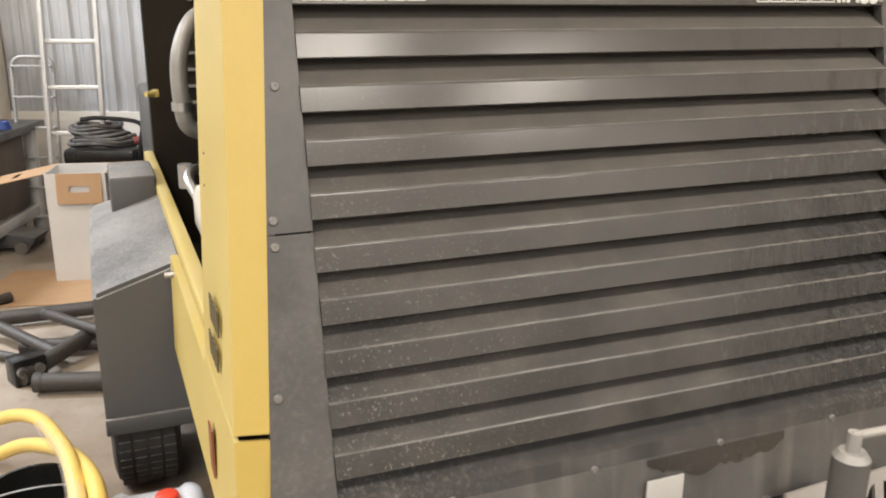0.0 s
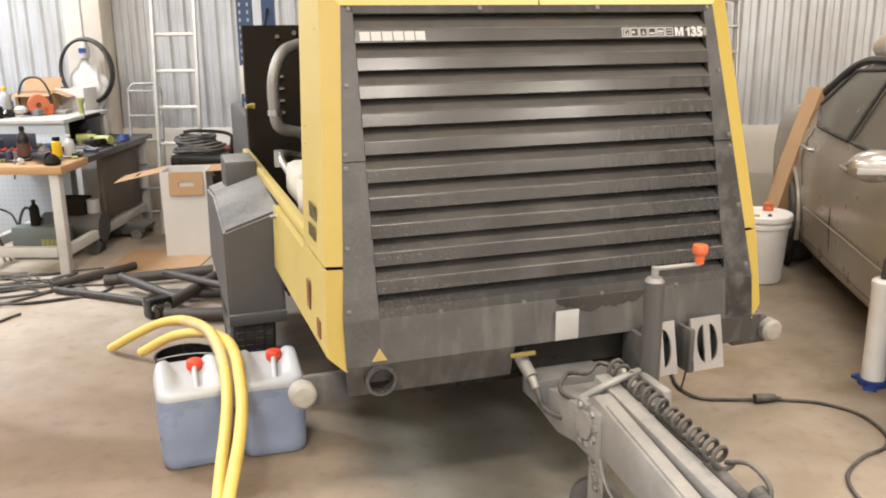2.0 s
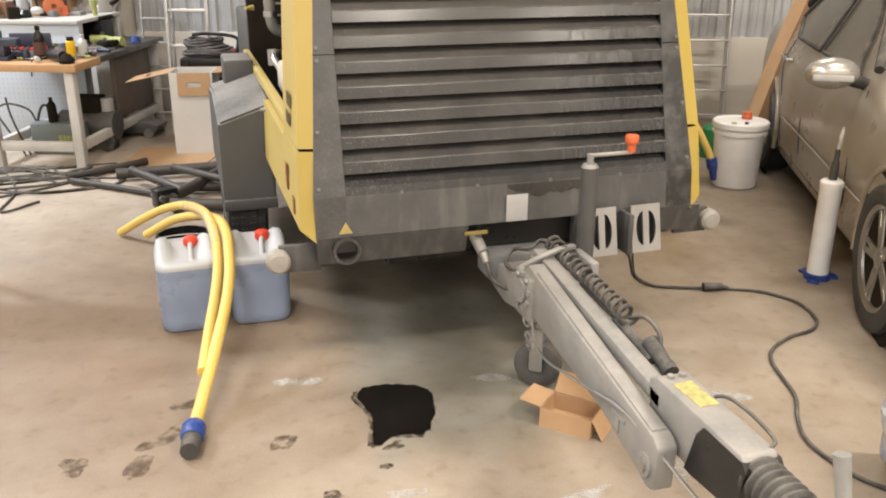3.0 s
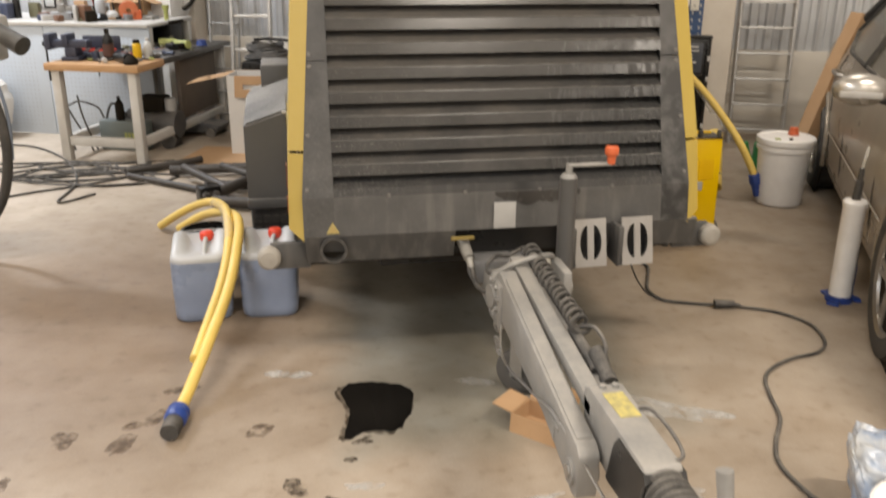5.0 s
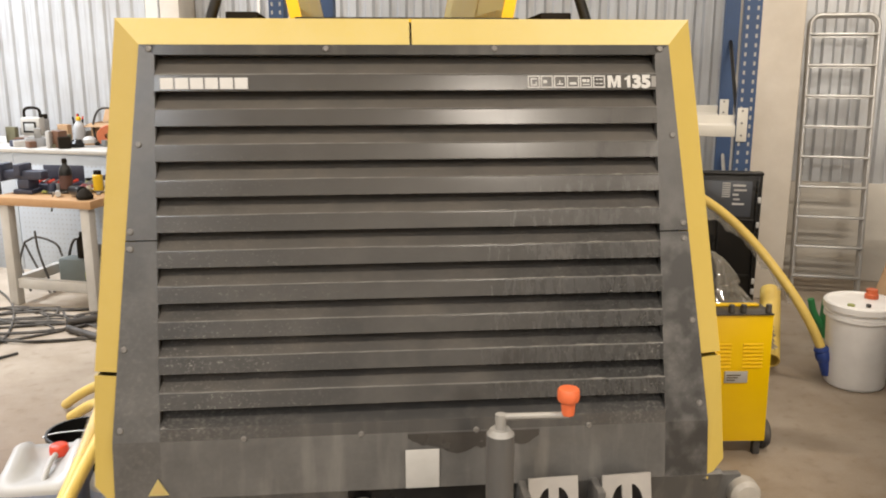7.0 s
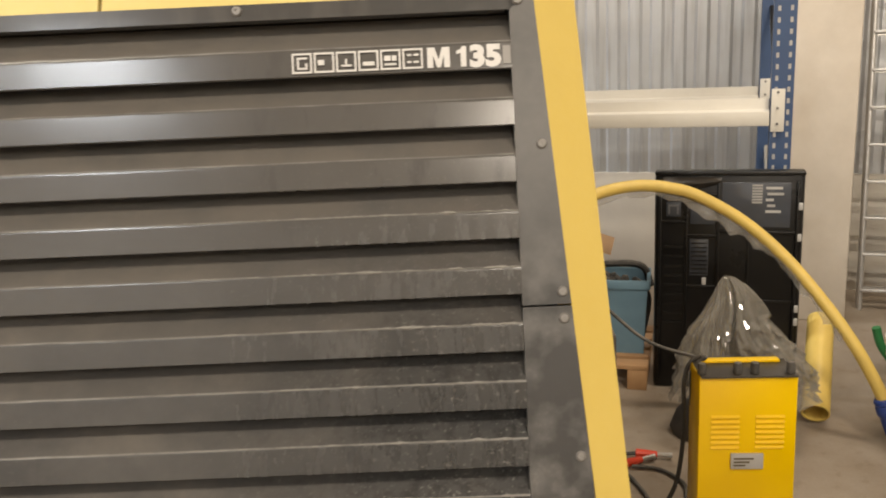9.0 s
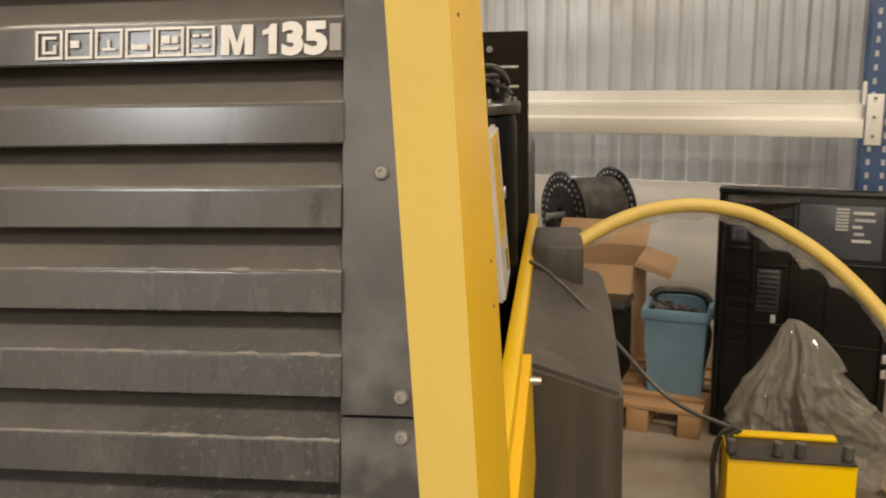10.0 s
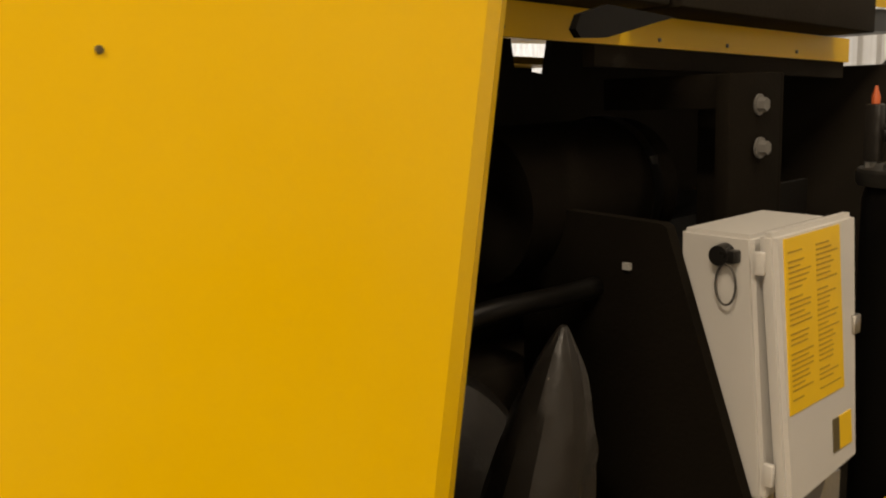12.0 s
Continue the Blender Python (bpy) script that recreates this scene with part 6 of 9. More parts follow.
# ---- cans, hoses and spill beside the compressor ----
def jerrycan(m, label):
    t = thing("jerrycan", m, label, "jerrycan", "fluid cans")
    w, d, h = 0.262, 0.285, 0.335
    def rounded(w, d, r, n=5):
        pts = []
        for cx, cy, a0 in ((w / 2 - r, d / 2 - r, 0), (-w / 2 + r, d / 2 - r, 90), (-w / 2 + r, -d / 2 + r, 180), (w / 2 - r, -d / 2 + r, 270)):
            for i in range(n + 1):
                a = radians(a0 + 90 * i / n)
                pts.append((cx + r * math.cos(a), cy + r * math.sin(a)))
        return pts

    def shell(bm, levels):
        rings = []
        for z, s in levels:
            ring = []
            for x, y in rounded(w, d, 0.06):
                ring.append(bm.verts.new((x * s, y * s, z)))
            rings.append(ring)
        k = len(rings[0])
        for a, b in zip(rings, rings[1:]):
            for i in range(k):
                bm.faces.new((a[i], a[(i + 1) % k], b[(i + 1) % k], b[i]))
        bm.faces.new(rings[0][::-1])
        bm.faces.new(rings[-1])
        return bm
    def top(x, y):
        """How far the moulded top rises: two side ridges with a valley for cap and grip between."""
        side = max(0.0, min(1.0, (abs(x) / (w / 2) - 0.22) / 0.45))
        back = max(0.0, min(1.0, (y / d + 0.42) / 0.5))
        return 0.048 * side * side * (3 - 2 * side) * back + 0.006 * back

    bm = nb()
    rings = []
    for s_, z, k in ((0.997, 0.2855, 0), (0.995, 0.295, 0), (0.985, 0.302, 0.1), (0.95, 0.310, 0.45), (0.88, 0.314, 0.85), (0.74, 0.312, 1.0), (0.58, 0.307, 1.0), (0.42, 0.304, 1.0), (0.26, 0.303, 1.0), (0.12, 0.303, 1.0)):
        rings.append([bm.verts.new((x * s_, y * s_, z + k * top(x * s_, y * s_))) for x, y in rounded(w, d, 0.06)])
    kk = len(rings[0])
    for a, b in zip(rings, rings[1:]):
        for i in range(kk):
            bm.faces.new((a[i], a[(i + 1) % kk], b[(i + 1) % kk], b[i]))
    bm.faces.new(rings[-1])
    part("can_body", bm, HDPE, t, "milky white empty upper body", angle=70)
    part("fluid_body", shell(nb(), [(0.0, 0.88), (0.012, 0.955), (0.05, 0.985), (0.09, 0.975), (0.10, 0.99), (0.235, 1.0), (0.245, 0.99), (0.255, 1.0), (0.285, 0.997)]), LIQUID, t, "lower body filled with blue-grey fluid", angle=60)
    cx, cy = 0.03, 0.075
    bm = nb()
    lathe(bm, [(0.03, 0.30), (0.026, 0.325), (0.024, 0.335)], 16, pose(cx, cy, 0))
    part("neck", bm, HDPE, t)
    bm = nb()
    lathe(bm, [(0.030, 0.325), (0.032, 0.329), (0.0325, 0.342), (0.031, 0.355), (0.029, 0.360), (0.026, 0.362), (0.0001, 0.363)], 24, pose(cx, cy, 0))
    cap = part("screw_cap", bm, RED_PL, t, "orange-red screw cap")
    bm = nb()
    tube(bm, smooth_line([(cx - 0.004, cy - 0.03, 0.338), (cx - 0.008, cy - 0.075, 0.336), (cx - 0.01, cy - 0.125, 0.322), (cx - 0.012, cy - 0.165, 0.300)], 6), 0.010, 10)
    part("grip", bm, HDPE, t, "moulded plastic grip")
    return t


jerrycan(pose(-1.222, 0.765, 0, 0, 0, 3), "white plastic can of blue fluid with a red cap")
jerrycan(pose(-0.917, 0.765, 0, 0, 0, -2), "white plastic can of blue fluid under the hose")


def hose(name, line, r, m, label, group="", category="hose"):
    t = thing(name, Matrix(), label, category, group)
    part("hose_run", tube(nb(), smooth_line(line, 10), r, 14), m, t)
    return t


def coupling_end(t, p, d, mat_a=None, mat_b=None, r=0.03):
    d = Vector(d).normalized()
    p = Vector(p)
    bm = nb()
    lathe(bm, [(r * 0.8, -0.005), (r * 1.12, 0.0), (r * 1.2, 0.012), (r * 1.05, 0.02), (r * 1.2, 0.03), (r * 1.2, 0.06), (r, 0.075)], 18, Matrix.Translation(p) @ d.to_track_quat("Z", "Y").to_matrix().to_4x4())
    part("coupling_collar", bm, mat_a or BLUE_PL, t, "blue plastic coupling")
    bm = nb()
    lathe(bm, [(r * 0.9, 0.07), (r * 1.0, 0.08), (r * 0.95, 0.15), (r * 0.7, 0.15)], 12, Matrix.Translation(p) @ d.to_track_quat("Z", "Y").to_matrix().to_4x4())
    part("coupling_tail", bm, mat_b or RUBBER, t, "black coupling tail")


h = hose("yellow_air_hose", [(-1.58, 2.02, 0.024), (-1.45, 1.86, 0.14), (-1.33, 1.74, 0.225), (-1.225, 1.52, 0.305), (-1.15, 1.22, 0.372), (-1.108, 1.0, 0.392), (-1.088, 0.76, 0.362), (-1.094, 0.57, 0.305), (-1.12, 0.41, 0.235), (-1.15, 0.25, 0.185), (-1.19, -0.01, 0.13)], 0.0225, HOSE, "yellow rubber hose draped over the fluid cans", "yellow hoses")
h = hose("yellow_air_hose", [(-1.42, 1.62, 0.13), (-1.27, 1.46, 0.25), (-1.14, 1.22, 0.335), (-1.065, 0.97, 0.385), (-1.042, 0.76, 0.396), (-1.043, 0.59, 0.376), (-1.052, 0.43, 0.338), (-1.07, 0.32, 0.29), (-1.096, 0.22, 0.239), (-1.127, 0.12, 0.192), (-1.156, 0.02, 0.146), (-1.185, -0.06, 0.10), (-1.212, -0.14, 0.058), (-1.235, -0.225, 0.036)], 0.0225, HOSE, "yellow rubber hose with a blue coupling on the floor", "yellow hoses")
coupling_end(h, (-1.235, -0.225, 0.037), (-0.12, -0.97, -0.01), None, None, 0.034)
# clear tape sleeve between the strands
bm = nb()
tube(bm, smooth_line([(-1.20, 1.42, 0.325), (-1.13, 1.12, 0.382), (-1.098, 0.88, 0.38), (-1.09, 0.72, 0.35)], 6), 0.027, 12)
tp = thing("tape_wrap", Matrix(), "clear plastic wrap round the yellow hoses", "plastic wrap")
part("wrap_sleeve", bm, clear_mat("thin_wrap", (0.7, 0.68, 0.62), 0.8, 0.15), tp)


def bucket_open(m, r, h, material, label, name="bucket"):
    t = thing(name, m, label, "bucket")
    bm = nb()
    lathe(bm, [(r * 0.8, 0.0), (r * 0.98, h - 0.02), (r * 1.04, h - 0.015), (r * 1.04, h), (r * 0.97, h), (r * 0.95, h - 0.03), (r * 0.77, 0.01), (0.0001, 0.01)], 36)
    part("pail_body", bm, material, t)
    bm = nb()
    tube(bm, [Vector((r * 1.04 * math.cos(a), -0.3 * r + r * 1.0 * math.sin(a) * 0.25, h - 0.01 + 0.01 * math.sin(a))) for a in [math.pi * i / 16 for i in range(17)]], 0.003, 6)
    part("bail", bm, STEEL, t, "thin wire bail")
    return t


bucket_open(pose(-1.225, 1.16, 0), 0.125, 0.27, BLACK_GLOSS, "black plastic bucket behind the fluid cans")


def blot(name, cx, cy, rx, ry, seed, material, label, turn=0.0, n=40, rough=0.35, z=0.0012):
    """A flat spill with an uneven edge."""
    bm = nb()
    vs = []
    for i in range(n):
        a = 2 * math.pi * i / n
        k = 1 + rough * noise.noise(Vector((math.cos(a) * 1.3 + seed, math.sin(a) * 1.3, seed * 0.7))) + rough * 0.5 * noise.noise(Vector((math.cos(a) * 4 + seed, math.sin(a) * 4, seed)))
        x, y = rx * k * math.cos(a), ry * k * math.sin(a)
        c, s = math.cos(radians(turn)), math.sin(radians(turn))
        vs.append(bm.verts.new((cx + c * x - s * y, cy + s * x + c * y, z)))
    bm.faces.new(vs)
    r = bmesh.ops.extrude_face_region(bm, geom=list(bm.faces))
    for v in r["geom"]:
        if isinstance(v, bmesh.types.BMVert):
            v.co.z = 0.0003
    return tagged(part(name, bm, material), label, "stain", kind="structure")


def spill(name, corners, material, label, seed, ragged, z):
    """A pool between a few rounded corners, its edge broken up."""
    pts = smooth_line([Vector((x, y, 0)) for x, y in corners + corners[:3]], 14)
    pts = pts[14:14 * (len(corners) + 1)]
    mid = sum(pts, Vector()) / len(pts)
    bm = nb()
    vs = []
    for p in pts:
        k = 1 + ragged * (noise.noise(p * 16 + Vector((seed, 0, 0))) + 0.7 * noise.noise(p * 55 + Vector((0, seed, 0))))
        q = mid + (p - mid) * k
        vs.append(bm.verts.new((q.x, q.y, z)))
    bm.faces.new(vs)
    r = bmesh.ops.extrude_face_region(bm, geom=list(bm.faces))
    for v in r["geom"]:
        if isinstance(v, bmesh.types.BMVert):
            v.co.z = 0.0003
    return tagged(part(name, bm, material), label, "stain", kind="structure")


POOL = [(-0.645, -0.10), (-0.53, -0.055), (-0.385, -0.135), (-0.405, -0.31), (-0.475, -0.425), (-0.565, -0.415), (-0.655, -0.455), (-0.625, -0.27)]
spill("oil_puddle", POOL, OIL, "glossy black oil puddle on the floor", 2.3, 0.07, 0.0013)
spill("oil_edge", [(-0.535 + (x + 0.535) * 1.07 - 0.012, -0.25 + (y + 0.25) * 1.06 - 0.008) for x, y in POOL], STAIN_DARK, "dried brown rim of the oil puddle", 5.1, 0.12, 0.0006)
blot("oil_splash", -0.585, -0.475, 0.035, 0.022, 8.4, STAIN_DARK, "dried brown oil edge", 30, 40, 0.8)
for i, (x, y, a, b) in enumerate(((-0.645, -0.586, 0.022, 0.014), (-1.33, -0.20, 0.10, 0.035), (-1.42, -0.36, 0.06, 0.035), (-0.83, -0.72, 0.05, 0.035), (-0.72, -0.80, 0.03, 0.02), (-1.25, 0.0, 0.07, 0.03), (-0.95, -0.35, 0.05, 0.035), (-1.75, -0.55, 0.05, 0.02), (-1.62, -0.30, 0.06, 0.04))):
    blot("floor_stain", x, y, a, b, 2.7 * i + 1, STAIN_DARK if i in (0, 3, 4) else STAIN, "dark dried shoe and oil mark", 37 * i, 44, 0.5, 0.0009)
for i, (x, y, a, b, tn) in enumerate(((-0.84, 0.06, 0.085, 0.03, -12), (-0.12, -0.12, 0.085, 0.03, -14), (-0.62, -0.74, 0.06, 0.02, -5), (-0.15, -0.95, 0.17, 0.05, 25), (0.33, -0.92, 0.14, 0.06, -25), (0.55, -0.45, 0.17, 0.07, -30), (-0.42, -1.10, 0.12, 0.02, 40))):
    blot("worn_patch", x, y, a, b, 5.3 * i + 2, CHALK, "pale worn paint patch on the floor", tn, 40, 0.6, 0.0007)


def small_carton(m, w, d, h, label, name="carton", flap=0.6, material=None, inner=None, flaps=(1, 1, 1, 1), tilt=(35, 35, 35, 35)):
    material = material or CARD
    t = thing(name, m, label, "carton")
    th = 0.004
    bm = nb()
    box(bm, -w / 2, w / 2, -d / 2, d / 2, 0, th)
    for a in ((-w / 2, w / 2, -d / 2, -d / 2 + th), (-w / 2, w / 2, d / 2 - th, d / 2), (-w / 2, -w / 2 + th, -d / 2 + th, d / 2 - th), (w / 2 - th, w / 2, -d / 2 + th, d / 2 - th)):
        box(bm, *a, th, h)
    part("carton_body", bm, material, t)
    edges = ((0, -d / 2, w, 0), (w / 2, 0, d, 90), (0, d / 2, w, 180), (-w / 2, 0, d, 270))
    for i, (x, y, L, tn) in enumerate(edges):
        if not flaps[i]:
            continue
        bm = nb()
        f = flap * min(w, d)
        box(bm, -L / 2 + 0.002, L / 2 - 0.002, -f, 0, -0.0015, 0.0015)
        ob = part("flap", bm, inner or material, t)
        ob.matrix_basis = pose(x, y, h + 0.002, 0, 0, tn) @ pose(0, 0, 0, tilt[i], 0, 0)
    return t


small_carton(pose(0.043, -0.511, 0, 0, 0, -45.8), 0.19, 0.13, 0.068, "small open brown carton under the drawbar", flap=0.62, tilt=(84, 60, -52, -8))

# black extension lead on the floor
lead = thing("extension_lead", Matrix(), "black extension lead with a plug joint on the floor", "cable")
part("lead_run", tube(nb(), smooth_line([(0.35, 1.62, 0.009), (0.72, 1.42, 0.009), (0.98, 1.18, 0.009), (1.05, 0.98, 0.009), (0.985, 0.80, 0.009), (0.925, 0.65, 0.009), (0.945, 0.52, 0.009), (1.05, 0.462, 0.009), (1.20, 0.40, 0.012), (1.30, 0.368, 0.009), (1.42, 0.29, 0.009), (1.494, 0.145, 0.009), (1.455, -0.03, 0.009), (1.36, -0.122, 0.009), (1.234, -0.152, 0.009), (1.096, -0.222, 0.009), (1.02, -0.305, 0.009), (0.97, -0.43, 0.009), (0.92, -0.585, 0.009), (0.827, -0.72, 0.009), (0.767, -0.836, 0.009), (0.758, -0.957, 0.009), (0.787, -1.094, 0.009), (0.92, -1.3, 0.009)], 8), 0.0075, 8), RUBBER, lead)
part("lead_run", tube(nb(), smooth_line([(0.53, 0.03, 0.475), (0.56, 0.07, 0.42), (0.68, 0.26, 0.25), (0.84, 0.50, 0.07), (0.92, 0.535, 0.014), (1.04, 0.472, 0.008), (1.18, 0.405, 0.012)], 8), 0.004, 6), RUBBER, lead, "thin black wire beside the lead")
bm = nb()
rod(bm, (1.155, 0.405, 0.022), (1.245, 0.385, 0.022), 0.022, 0.018, 12)
rod(bm, (1.245, 0.385, 0.02), (1.275, 0.378, 0.015), 0.012, 0.009, 10)
part("lead_joint", bm, RUBBER, lead, "black plug and socket")
# ---- parked car ----
def parked_car():
    ang = 63.6
    t = thing("car", pose(1.63, -0.17, 0, 0, 0, ang), "dusty beige saloon car parked beside the compressor", "car")
    # local: x rearward from the front wheel, y: outward of the near side is +y
    W = 1.76
    st = [(-0.95, 0.42, 0.60, 0.62, 0.22), (-0.80, 0.30, 0.70, 0.74, 0.10), (-0.45, 0.22, 0.80, 0.86, 0.03), (0.0, 0.20, 0.86, 0.92, 0.0), (0.45, 0.20, 0.90, 0.97, 0.0), (0.62, 0.20, 0.91, 1.03, 0.0),
          (1.00, 0.20, 0.92, 1.26, 0.0), (1.35, 0.20, 0.93, 1.40, 0.0), (1.90, 0.20, 0.94, 1.45, 0.0), (2.45, 0.20, 0.95, 1.41, 0.01), (2.95, 0.21, 0.97, 1.26, 0.02), (3.30, 0.24, 0.98, 1.06, 0.05), (3.65, 0.32, 0.95, 1.0, 0.14)]
    bm = nb()
    grid = []
    for x, zs, zb, zt, ins in st:
        row = []
        half = W / 2
        greenhouse = zt - zb
        prof = [(0.045, zs - 0.01), (0.006, zs + 0.03), (0.0, zs + 0.18), (-0.012, 0.52 + (zb - 0.9) * 0.5), (0.0, zb - 0.12), (0.05, zb)]
        if greenhouse > 0.12:
            prof += [(0.06 + greenhouse * 0.25, zb + greenhouse * 0.5), (0.06 + greenhouse * 0.5, zt - 0.04), (0.12 + greenhouse * 0.6, zt - 0.005)]
        else:
            prof += [(0.10, zb + greenhouse * 0.4), (0.18, zb + greenhouse * 0.75), (0.30, zt - 0.01)]
        prof += [(half, zt + 0.015)]
        near = [bm.verts.new((x, -(ins + o), z)) for o, z in prof]
        far = [bm.verts.new((x, -(W - ins - o), z)) for o, z in prof[-2::-1]]
        grid.append(near + far)
    for a, b in zip(grid, grid[1:]):
        for i in range(len(a) - 1):
            bm.faces.new((a[i], a[i + 1], b[i + 1], b[i]))
    bm.faces.new(grid[0])
    bm.faces.new(grid[-1][::-1])
    bmesh.ops.recalc_face_normals(bm, faces=bm.faces)
    bmesh.ops.subdivide_edges(bm, edges=list(bm.edges), cuts=1, use_grid_fill=True, smooth=0.6)
    body = part("car_body", bm, CAR_PAINT, t, "dusty beige car body", angle=50)
    # underside
    bm = nb()
    box(bm, -0.8, 3.5, -W + 0.12, -0.12, 0.17, 0.26)
    part("underbody", bm, BLACK, t)

    def side(x, z, o=0.0):
        # inset of the flank at a height
        g = max(0.0, z - 0.93)
        return Vector((x, -(0.05 + g * 0.52) + o, z))
    # side windows with rubber surround
    for pts in ([(0.98, 0.965), (1.72, 0.975), (1.72, 1.365), (1.42, 1.345), (1.20, 1.20)], [(1.80, 0.975), (2.42, 0.985), (2.62, 1.10), (2.36, 1.335), (1.80, 1.37)]):
        bm = nb()
        vs = [bm.verts.new(side(x, z, 0.022)) for x, z in pts]
        bm.faces.new(vs)
        r = bmesh.ops.extrude_face_region(bm, geom=list(bm.faces))
        for v in r["geom"]:
            if isinstance(v, bmesh.types.BMVert):
                v.co.y -= 0.03
        w = part("side_window", bm, CAR_GLASS, t, "dusty dark side window")
        bm = nb()
        loop = [side(x, z, 0.024) for x, z in pts]
        tube(bm, loop + [loop[0], loop[0].lerp(loop[1], 0.1)], 0.013, 6)
        part("window_seal", bm, RUBBER, w)
    # roof line trim
    bm = nb()
    tube(bm, smooth_line([side(0.72, 1.02, 0.03), side(1.16, 1.27, 0.015), side(1.42, 1.385, 0.02), side(1.9, 1.415, 0.02), side(2.42, 1.37, 0.02), side(2.78, 1.13, 0.02)], 6), 0.024, 8)
    part("roof_trim", bm, RUBBER, body, "black roof-line trim")
    # bonnet-to-windscreen glass
    bm = nb()
    sheet(bm, [(0.60, -0.22, 1.0), (0.60, -W + 0.22, 1.0), (1.24, -W + 0.36, 1.39), (1.24, -0.36, 1.39)], 0.01)
    part("windscreen", bm, CAR_GLASS, t, "dusty windscreen")
    # door shut lines and mouldings
    for line in ([(0.72, 0.30), (0.70, 0.60), (0.74, 0.92)], [(1.76, 0.28), (1.77, 0.60), (1.76, 0.94)], [(2.42, 0.60), (2.52, 0.80), (2.50, 0.96)], [(0.72, 0.275), (1.2, 0.27), (1.76, 0.275), (2.25, 0.28)]):
        bm = nb()
        tube(bm, smooth_line([Vector((x, 0.011 if 0.3 < z < 0.8 else -0.001 - max(0, z - 0.8) * 0.34, z)) for x, z in line], 6), 0.0035, 6)
        part("shut_line", bm, RUBBER, body)
    bm = nb()
    tube(bm, smooth_line([(0.35, 0.016, 0.46), (1.0, 0.02, 0.47), (1.75, 0.02, 0.48), (2.3, 0.017, 0.48)], 6), 0.006, 8)
    part("side_moulding", bm, CAR_PAINT, body)
    for x in (1.56, 2.40):
        bm = nb()
        tube(bm, smooth_line([(x - 0.09, -0.012, 0.845), (x - 0.07, 0.022, 0.85), (x + 0.06, 0.026, 0.855), (x + 0.09, -0.012, 0.855)], 6), 0.013, 10)
        dh = part("door_handle", bm, ALLOY, t, "pale door handle")
    # mirror
    bm = nb()
    bmesh.ops.create_uvsphere(bm, u_segments=20, v_segments=12, radius=0.5, matrix=pose(0.82, 0.115, 0.985, 0, 0, 8) @ Matrix.Diagonal((0.13, 0.27, 0.155, 1)))
    mir = part("wing_mirror", bm, mat("silver_mirror_shell", (0.52, 0.50, 0.46), 0.25, 0.6, (0.4, 0.38, 0.35), 8, 0.7), t, "silver wing mirror")
    bm = nb()
    rod(bm, (0.85, -0.06, 0.93), (0.83, 0.03, 0.96), 0.03, 0.035)
    part("mirror_arm", bm, RUBBER, mir)
    bm = nb()
    box(bm, 0.745, 0.76, 0.03, 0.22, 0.955, 0.985, 0.005)
    part("mirror_lamp", bm, PALE, mir, "clear indicator strip")
    # wheels
    for x in (0.0, 2.80):
        r = 0.325
        # flat black disc stands in for the shaded gap behind the wheel
        bm = nb()
        lathe(bm, [(0.0001, 0.0), (r + 0.055, 0.0), (r + 0.055, 0.012), (0.0001, 0.012)], 40, pose(x, 0.002, r + 0.01, -90, 0, 0))
        part("arch_gap_disc", bm, BLACK, t, "black disc for the shaded wheel arch gap")
        bm = nb()
        pts = [Vector((x + (r + 0.06) * math.cos(a), 0.012, r + 0.01 + (r + 0.06) * math.sin(a))) for a in [radians(-15) + radians(210) * i / 30 for i in range(31)]]
        tube(bm, pts, 0.016, 8)
        part("arch_lip", bm, CAR_PAINT, body)
        m = pose(x, 0.03, r + 0.002, -90, 0, 0)
        bm = nb()
        lathe(bm, [(0.225, -0.19), (0.29, -0.195), (0.315, -0.18), (r, -0.15), (r, -0.02), (0.315, 0.005), (0.29, 0.012), (0.235, 0.006), (0.225, -0.01)], 48, m, closed=True)
        ty = part("tyre", bm, RUBBER, t, "black car tyre")
        bm = nb()
        lathe(bm, [(0.232, 0.006), (0.225, 0.0), (0.212, -0.004), (0.20, -0.10), (0.232, -0.10)], 48, m, closed=True)
        part("wheel_rim", bm, ALLOY, ty, "dull alloy wheel rim")
        bm = nb()
        lathe(bm, [(0.0001, -0.09), (0.19, -0.09), (0.19, -0.10), (0.0001, -0.10)], 30, m)
        part("brake_disc", bm, BLACK_GLOSS, ty)
        for k in range(5):
            for off in (-7, 7):
                bm = nb()
                a = 72 * k + off
                mm = m @ Matrix.Rotation(radians(a), 4, "Z")
                prism(bm, [(0.02, -0.022), (0.02, 0.022), (0.215, 0.011), (0.215, -0.011)], "z", -0.03, -0.008, 0.003)
                for v in bm.verts:
                    v.co = mm @ v.co
                part("spoke", bm, ALLOY, ty)
        bm = nb()
        lathe(bm, [(0.045, -0.03), (0.045, -0.004), (0.03, 0.002), (0.0001, 0.003)], 20, m)
        part("hub_cap", bm, ALLOY, ty)
    # the far side wheels
    for x in (0.0, 2.80):
        bm = nb()
        lathe(bm, [(0.0001, 0.0), (0.30, 0.0), (0.325, 0.02), (0.325, 0.17), (0.30, 0.19), (0.0001, 0.19)], 30, pose(x, -W + 0.01, 0.327, -90, 0, 0))
        part("far_tyre", bm, RUBBER, t)
    return t


parked_car()
